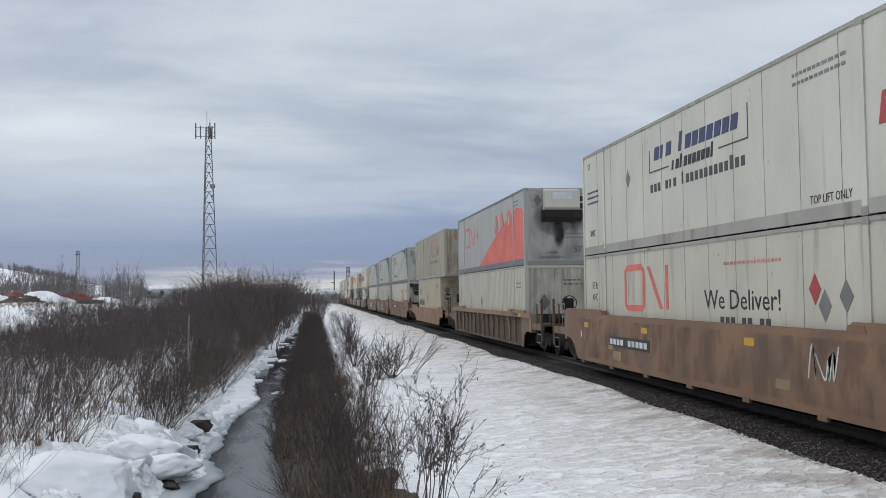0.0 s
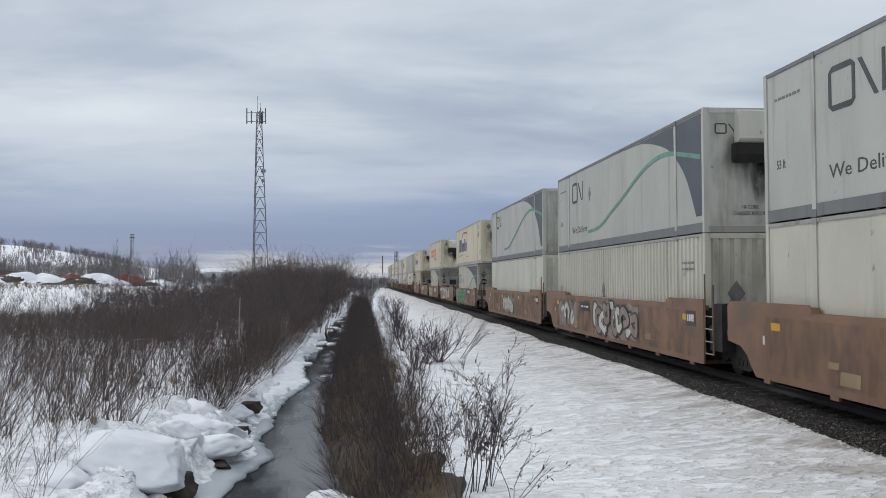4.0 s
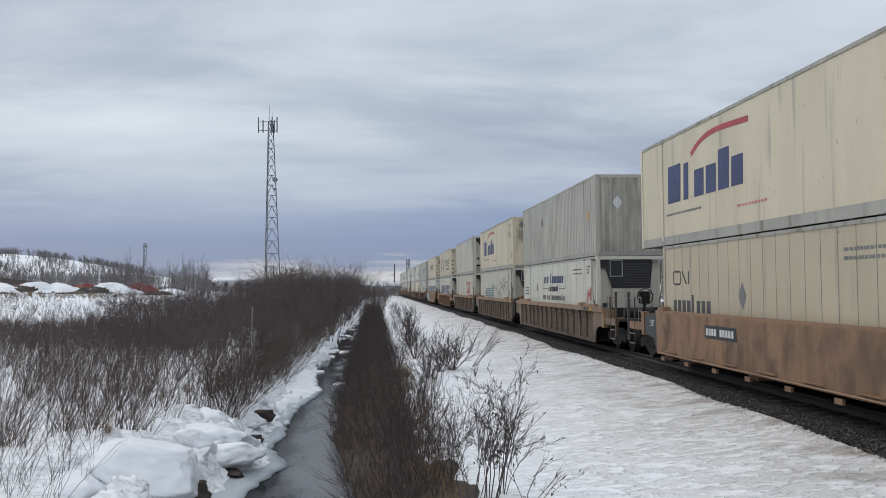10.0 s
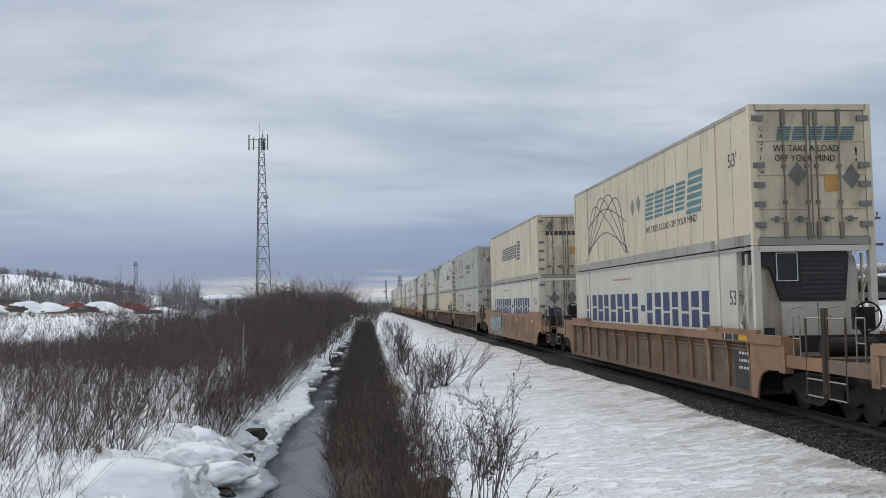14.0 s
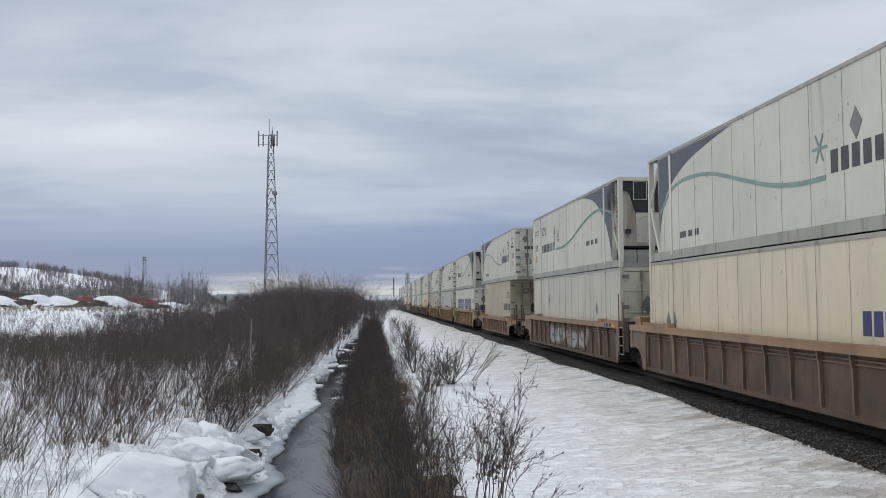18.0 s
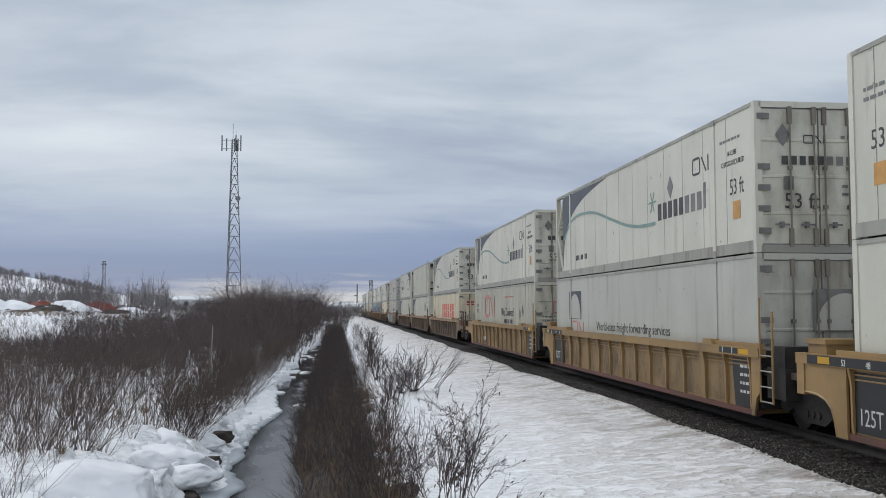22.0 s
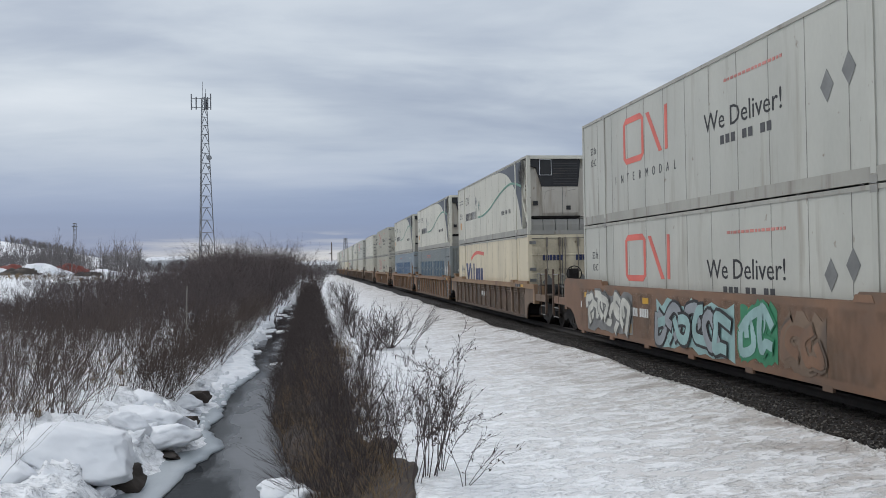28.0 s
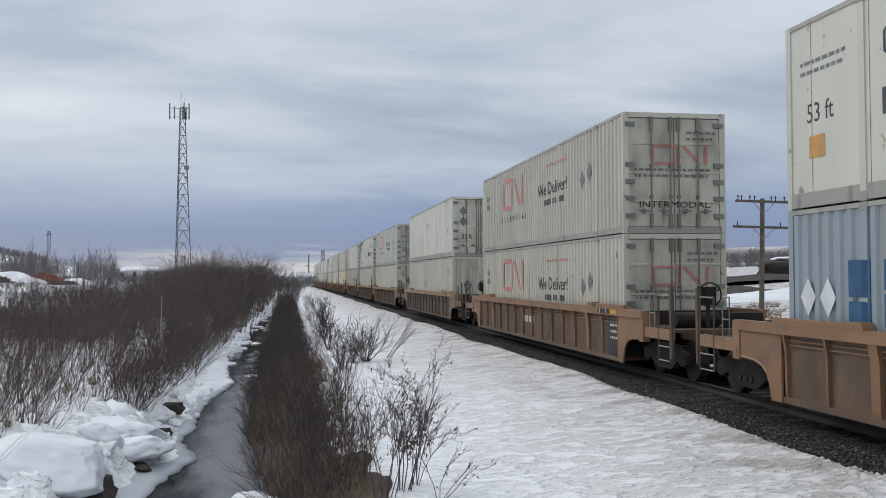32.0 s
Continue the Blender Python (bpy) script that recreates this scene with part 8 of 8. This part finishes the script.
        e.shape("logo", [[(-0.95, 0.75), (-0.65, 0.75), (-0.45, 1.2), (-0.28, 0.75), (0.0, 0.75), (0.0, 1.62), (-0.95, 1.62)]], "royal")
        e.shape("logo", [rect(0.28, 0.95, 0.26, 0.22)], "royal")
        e.shape("logo", [rect(0.66, 0.72, 0.42, 0.9)], "royal")
        small_print(e, 0.4, 1.9, 0.7, "greyink", 1)
        f.text("53 ft", 14.85, 1.62, 0.36, "greyink", width=0.55)
        f.text("XHC", 14.85, 1.15, 0.36, "greyink", width=0.5)
        small_print(f, 12.9, 2.4, 1.6, "chalk", 1)
    elif kind == "blocks_teal":
        c, f, e = container("grey-teal corrugated container with large dark teal block name and white placards", "corr", "tealgrey", near="corr")
        block_marks(f, "deepteal", 1.17, 0.92, False)
        placards(f, (14.25, 1.50), (15.05, 1.50), mat="chalk", r=0.31)
        placards(e, (-0.66, 1.52), (-0.06, 1.52), mat="chalk", r=0.31)
        e.shape("sticker", [rect(0.14, 1.90, 0.36, 0.42)], "label")
        e.shape("plate", [rect(0.24, 2.48, 0.08, 0.18)], "chalk")
        small_print(f, 14.2, 2.28, 1.5, "ink", 1)
        small_print(f, 5.4, 2.35, 1.8, "palered", 1)
    elif kind == "cool_near":
        c, f, e = container("white cooled container with green line and dark upper corner", "flat", "bright", near="reefer", seams=1.45)
        cool_marks_near(f, e)
        f.film("soot_stain", 15.25, 2.30, 1.5, 1.3, "sootfilm", 0.012)
    elif kind == "cool_far":
        c, f, e = container("white cooled container with grey-green line and end doors", "flat", "bright", near="door", far="frame", seams=1.22)
        cool_marks_far(f, e)
    elif kind == "plain_cooled":
        c, f, e = container("plain white cooled container with sooty frame", "flat", "white", near="reefer", seams=1.2)
        placards(f, (4.0, 1.85), r=0.24)
        f.film("soot_stain", 15.0, 2.2, 1.9, 1.9, "dirtshade", 0.008)
        small_print(f, 13.6, 2.5, 0.9)
        f.text("51", 0.5, 1.0, 0.24)
    elif kind == "plain_white":
        c, f, e = container("white smooth container with grey placards and end doors", "flat", "white", near="door", seams=1.22)
        placards(f, (12.9, 1.55), (4.0, 1.9))
        placards(e, (-0.4, 1.7), r=0.3)
    elif kind == "slogan_grey":
        c, f, e = container("pale grey smooth container with dark slogan and arch mark", "flat", "pale", near="door", seams=30)
        f.text("World-class freight forwarding services", 5.07, 1.20, 0.36, "ink", width=6.35)
        band_mark(f, 2.2, 1.02, 0.4, "palered", 1.4)
        for w, u, v, r, h, back in ((f, 1.75, 1.50, 0.78, 0.92, "slate"), (e, -0.20, 1.42, 0.65, 0.80, "placard")):
            w.shape("mark_field", [rect(u, v, 2 * r, h)], back, 0.018 if w is e else 0.003)
            w.shape("arch_mark", [[(u + r - r * 0.92 * math.cos(i * math.pi / 14), v + 0.02 + h * 0.88 * math.sin(i * math.pi / 14)) for i in range(15)]], "pale", 0.024 if w is e else 0.009)
    elif kind == "dark_wave_corr":
        c, f, e = container("white corrugated container with dark swept corner", "corr", "bright", near="plain", seams=1.2)
        edge = curve([(0.2, 0.3), (0.5, 1.1), (1.3, 2.0), (2.8, 2.6), (4.0, 2.72)])
        f.shape("colour_field", [edge + [(4.0, 2.74), (0.16, 2.74), (0.16, 0.3)]], "slate", 0.012)
        f.shape("line", ribbon(curve([(0.4, 0.8), (1.2, 1.6), (2.2, 1.65), (3.6, 1.0), (5.0, 0.5)]), 0.09), "sage", 0.018)
        band_mark(f, 12.43, 1.67, 0.60, "greyink", 1.5)
        band_mark(e, 0.1, 1.2, 0.6, "greyink")
        placards(e, (-0.6, 1.5), r=0.3)
        small_print(f, 14.2, 2.3, 1.4, rows=1)
    elif kind == "fifty_three":
        c, f, e = container("white smooth container with black size marks on its doors", "flat", "bright", near="door", seams=1.22)
        e.text("53 ft", -0.85, 0.85, 0.34, "ink")
        placards(e, (-0.75, 2.2), (-0.75, 1.7))
        f.text("53'", 14.6, 1.2, 0.3)
        placards(f, (8.0, 1.9))
    elif kind == "arched_name":
        c, f, e = container("cream smooth container with navy name, red arc and end doors", "flat", "cream", near="door", seams=1.35)
        f.shape("logo", [[(2.25, 1.9), (2.75, 1.9), (2.95, 1.4), (3.3, 1.9), (3.75, 1.9), (3.05, 1.1), (2.75, 1.1)]], "navy")
        glyphs(f, 3.7, 7.0, 1.1, 0.56, "ilnon", "navy", 0.0, 0.36)
        f.shape("arc", ribbon(curve([(3.8, 2.1), (4.6, 2.32), (5.6, 2.40), (7.2, 2.32)]), 0.16), "coral")
        placards(f, (1.1, 1.6), (1.5, 1.6), (1.1, 1.15), (1.5, 1.15), r=0.24)
        for x in (-0.75, 0.5):
            word(e, x, 1.95, 0.2, 6, 0.13, "navy")
        placards(e, (-0.55, 1.15), (0.75, 1.15), r=0.3)
    return c


# ---- the consist: where each unit starts, its car, its lower and its upper box ----
CONSIST = [
    (10.50, "smooth", "rust", "cc", "deliver_flat", "purple_name"),
    (34.42, "rib", "brown", "cc", "plain_corr", "red_wedge"),
    (56.07, "boat", "orange", "cc", "tan_short", "inter_corr"),
    (78.18, "smooth", "rust", "cj", "red_block_old", "wave_long"),
    (97.61, "smooth", "rust", "jj", "plain_corr", "wave_long"),
    (116.94, "smooth", "rust", "jc", "keyed", "wave_plain"),
    (138.40, "short", "rust", "cj", "wave_short", "arc_name"),
    (154.02, "short", "orange", "jj", "", ""),
    (169.63, "short", "orange", "jj", "wave_short", "red_name"),
    (185.18, "short", "orange", "jj", "", ""),
    (200.72, "short", "orange", "jc", "tan_short", "arc_name"),
    (222.57, "rib", "brown", "cj", "purple_cooled", "old_corr"),
    (242.52, "rib", "brown", "jj", "striped_low", "arc_name"),
    (262.86, "rib", "brown", "jc", "red_block", "plain_cooled"),
    (285.19, "rib", "orange", "cc", "blocks_cooled", "striped_top"),
    (309.00, "smooth", "orange", "cc", "blocks_white_door", "quick_top"),
    (332.18, "rib", "brown", "cj", "deliver_maroon", "deliver_corr"),
    (351.85, "rib", "brown", "jj", "quick_low", "cool_far"),
    (371.22, "rib", "brown", "jc", "plain_white", "cool_near"),
    (393.35, "rib40", "orange", "cc", "tan_short_door", "cool_far"),
    (414.59, "rib", "yellow", "cj", "blocks_white_door", "cool_near"),
    (434.03, "rib", "yellow", "jj", "slogan_grey", "cool_far"),
    (453.90, "rib", "yellow", "jc", "deliver_corr_door", "cool_far"),
    (477.27, "rib", "brown", "cj", "red_name_door", "cool_far"),
    (497.15, "rib", "brown", "jj", "dark_wave_corr", "plain_cooled"),
    (516.70, "rib", "brown", "jc", "dark_wave_corr", "cool_near"),
    (540.80, "smooth", "rust", "cc", "deliver_late", "deliver_doors"),
    (564.05, "rib", "brown", "cj", "arched_name", "cool_near"),
    (583.37, "rib", "orange", "jj", "blocks_teal", "cool_near"),
    (602.74, "rib", "orange", "jc", "blocks_blue", "cool_near"),
    (626.30, "rib", "orange", "cc", "deliver_corr_door", "deliver_corr_door"),
    (649.72, "rib", "brown", "cc", "plain_corr", "fifty_three"),
]
# the rest of the train, seen only far off
TAIL = [("plain_white", "deliver_doors"), ("plain_corr", "cool_far"), ("deliver_corr", "fifty_three"), ("quick_low", "plain_white")]
where = 649.72
for k in range(12):
    where += (23.5, 19.5, 19.5)[k % 3]
    CONSIST.append((where, "rib", ("brown", "orange")[k // 3 % 2], ("cj", "jj", "jc")[k % 3], *TAIL[k % 4]))

CAR_WORDS = {"rust": "rust-brown", "brown": "dark brown", "orange": "faded orange", "yellow": "ochre yellow"}
ENDS = {"c": "coupled", "j": "joint"}
BOXES = {}
FAR_LOSS = ("hinge", "lock_rod", "handle", "gasket", "corner_casting", "slat", "small_print", "lettering", "dirt_film", "tray_panel", "panel_crease", "panel_seam", "placard", "hatch", "lift_post")
for k, (at, kind, colour, ends, lower, upper) in enumerate(CONSIST):
    short = kind in ("short", "rib40")
    length = SHORT if short else LONG
    look_of = {"rib": "ribbed", "rib40": "ribbed", "smooth": "smooth-sided", "boat": "tapered smooth-sided", "short": "short smooth-sided"}[kind]
    load = "empty" if not lower else "carrying two stacked containers"
    car, side = well_car("%s %s steel well car %s" % (CAR_WORDS[colour], look_of, load), kind, colour, length, ENDS[ends[0]], ENDS[ends[1]], distant=k > 31)
    ride(car, at + (POST if short else 0), 0.0)
    floor_z = 0.42 if kind == "rib40" else 0.30
    for z, what in ((floor_z, lower), (floor_z + HIGH + 0.012, upper)):
        if not what:
            continue
        if what in BOXES:
            thing = copy_thing(BOXES[what], pose(0, 0, 0))
        else:
            thing = BOXES[what] = kind_box(what)
        if k > 34:
            for small in [o for o in thing.children_recursive if o.name.split(".")[0] in FAR_LOSS]:
                bpy.data.objects.remove(small)
        ride(thing, at + (POST if what in ("tan_short", "tan_short_door", "wave_short") else 0), z)
    # dust and writing on the car's side; flat is the sheet between the ribs
    flat = Face(car, SIDE, (-1.373, length, 0)) if kind.startswith("rib") else side
    if k < 33:
        if kind != "boat":
            flat.film("dust_film", length / 2, 0.74 if kind.startswith("rib") else 0.88, length, 0.9 if kind.startswith("rib") else 1.1, "dustfilm", 0.003)
    if k == 0:
        number_board(side, 2.83, 0.74, 3.0, 0.28)
        scrawl(side, 12.8, 0.78, 0.95, 0.55, 5)
    elif k in (3, 10):
        number_board(side, length * 0.3, 0.92)
    elif k == 4:
        spray(side, 6.6, 11.5, 0.3, 1.5, ["bone", "primer"], "endplate", 3, 6, "primer")
        spray(side, 1.2, 4.0, 0.35, 1.35, ["primer", "bone"], "placard", 4, 4, "primer")
        owner_board(side, 4.6, 1.05, 1.3, 0.3)
    elif k == 5:
        spray(side, 6.0, 9.5, 0.4, 1.3, ["bone"], "placard", 6, 5)
    elif k == 6:
        spray(side, 0.7, 6.6, 0.22, 1.45, ["jade"], "lime", 7, 7, "jade")
        spray(side, -0.06, 0.7, 0.35, 1.40, ["mauve"], "mauve", 8, 1)
        spray(side, 6.2, 7.4, 0.25, 1.45, ["mauve", "pink"], "mauve", 9, 2)
        number_board(side, 7.6, 1.08, 1.9, 0.34)
    elif k == 7:
        spray(side, 1.0, 5.2, 0.3, 1.4, ["orange"], "chalk", 12, 4)
        spray(side, 5.9, 9.9, 0.28, 1.45, ["bone"], "endplate", 13, 5, "primer")
        stencilled_bars(side, 0.1, 1.1)
    elif k == 8:
        spray(side, 0.2, 4.8, 0.25, 1.3, ["pink", "mauve", "lime"], "jade", 14, 5)
        owner_board(side, 7.35, 0.74, 2.45, 0.60)
    elif k == 9:
        owner_board(side, 3.37, 0.77, 2.46, 0.60)
        side.shape("pipe", ribbon([(0.2, 0.62), (5.0, 0.52), (5.5, 0.25), (6.0, 0.25), (6.4, 0.52), (12.0, 0.5)], 0.07), "orange", 0.02)
    elif k == 15:
        spray(side, 1.0, 6.0, 0.3, 1.4, ["aqua", "ash"], "placard", 21, 5)
    elif k == 18:
        spray(flat, 4.6, 12.6, 0.28, 1.20, ["primer", "ash"], "brown", 31, 7, "brown_sheet")
    elif k == 20:
        number_board(flat, 8.0, 0.4, 1.9, 0.26)
        flat.text("53", 7.2, 0.62, 0.42, "brown", proud=0.008)
    elif k == 21:
        flat.text("53", 7.2, 0.62, 0.42, "brown", proud=0.008)
    elif k == 22:
        flat.text("53", 7.2, 0.62, 0.42, "brown", proud=0.008)
        stencilled_bars(flat, 3.2, 0.5)
    elif k == 26:
        spray(side, 0.9, 4.6, 0.25, 1.45, ["bone"], "placard", 41, 5)
        spray(side, 6.2, 10.1, 0.25, 1.4, ["ash", "aqua"], "sign", 42, 5)
        spray(side, 10.35, 11.7, 0.3, 1.5, ["aqua"], "jade", 43, 2)
        spray(side, 11.9, 13.2, 0.3, 1.35, ["rust"], "brown", 44, 2)
        stencilled_bars(side, 4.5, 0.85, 10, 0.12, 0.2)
    elif k in (27, 30):
        stencilled_bars(flat, 7.0, 0.72, 10, 0.12, 0.2)
    if kind == "smooth" and k < 33:
        for i, (u, v, w, h) in enumerate(((2.75, 0.66, 0.36, 0.11), (3.15, 0.42, 0.62, 0.22), (length - 4.4, 0.52, 0.5, 0.16))):
            side.shape("paint_patch", [rect(u + 0.37 * (k % 3), v, w, h, 0.03)], "patch", 0.004)
        side.shape("tag_plate", [rect(0.25, 0.88, 0.09, 0.17)], "chalk", 0.006)
        if ends[0] == "j":
            side.shape("end_mark", [rect(length - 0.75, 1.04, 0.62, 0.36)], "endplate", 0.005)
            side.shape("number_bars", [rect(length - 0.66 + 0.12 * i, 1.15, 0.08, 0.16) for i in range(4)], "chalk", 0.010)
    if kind.startswith("rib") and k < 33:
        side.shape("size_plate", [rect(length - 1.35, TOPS[kind] - 0.135, 0.85, 0.11)], "sign", 0.038)
        side.shape("reflector", [rect(length - 0.45, TOPS[kind] - 0.135, 0.42, 0.10)], "amber", 0.038)
        for u in (length - 1.2, length - 0.75):
            side.shape("size_tick", [rect(u, TOPS[kind] - 0.135, 0.03, 0.11)], "chalk", 0.043)
        if ends[0] == "c" and colour == "orange":
            flat.shape("end_panel", [[(length - 0.92, 0.28), (length - 0.02, 0.28), (length - 0.02, 1.20), (length - 1.02, 1.20)]], "sign", 0.008)
            small_print(flat, length - 0.72, 0.98, 0.45, "chalk", 3, 0.013)
    if kind in ("rib", "rib40") and k in (20, 21, 22, 28, 29):
        flat.shape("notice_panel", [[(length - 0.86, 0.28), (length - 0.02, 0.28), (length - 0.02, 1.20), (length - 1.0, 1.20)]], "sign", 0.010)
        for r in range(4):
            small_print(flat, length - 0.62, 1.02 - 0.16 * r, 0.42, "chalk", 1, 0.015)
        if ends[1] != "c":
            flat.shape("notice_panel", [[(0.02, 0.30), (1.42, 0.30), (1.5, 1.20), (0.02, 1.20)]], "sign", 0.010)
            flat.text("125T", 0.22, 0.42, 0.36, "chalk", proud=0.015)
            side.shape("size_panel", [rect(-1.10, 1.262, 2.6, 0.145)], "sign", 0.038)
            side.text("53", -0.05, 1.275, 0.15, "chalk", proud=0.043)
            side.text("48", 0.62, 1.275, 0.15, "chalk", proud=0.043)
            side.text("45", 1.15, 1.275, 0.15, "chalk", proud=0.043)
            side.shape("reflector", [rect(-0.75, 1.28, 0.36, 0.11)], "amber", 0.043)
    elif kind == "short":
        side.text("125T", -0.86, 1.02, 0.26, "chalk", proud=-0.035)


# ---- movement ----
def motions():
    """The train comes on along the line past the stand."""
    for thing, s, z in MOVING:
        rows = []
        for t in range(33):
            rows.append((t, on_track(s - run(t)) @ Matrix.Translation((0, 0, z))))
        walk(thing, rows)


motions()
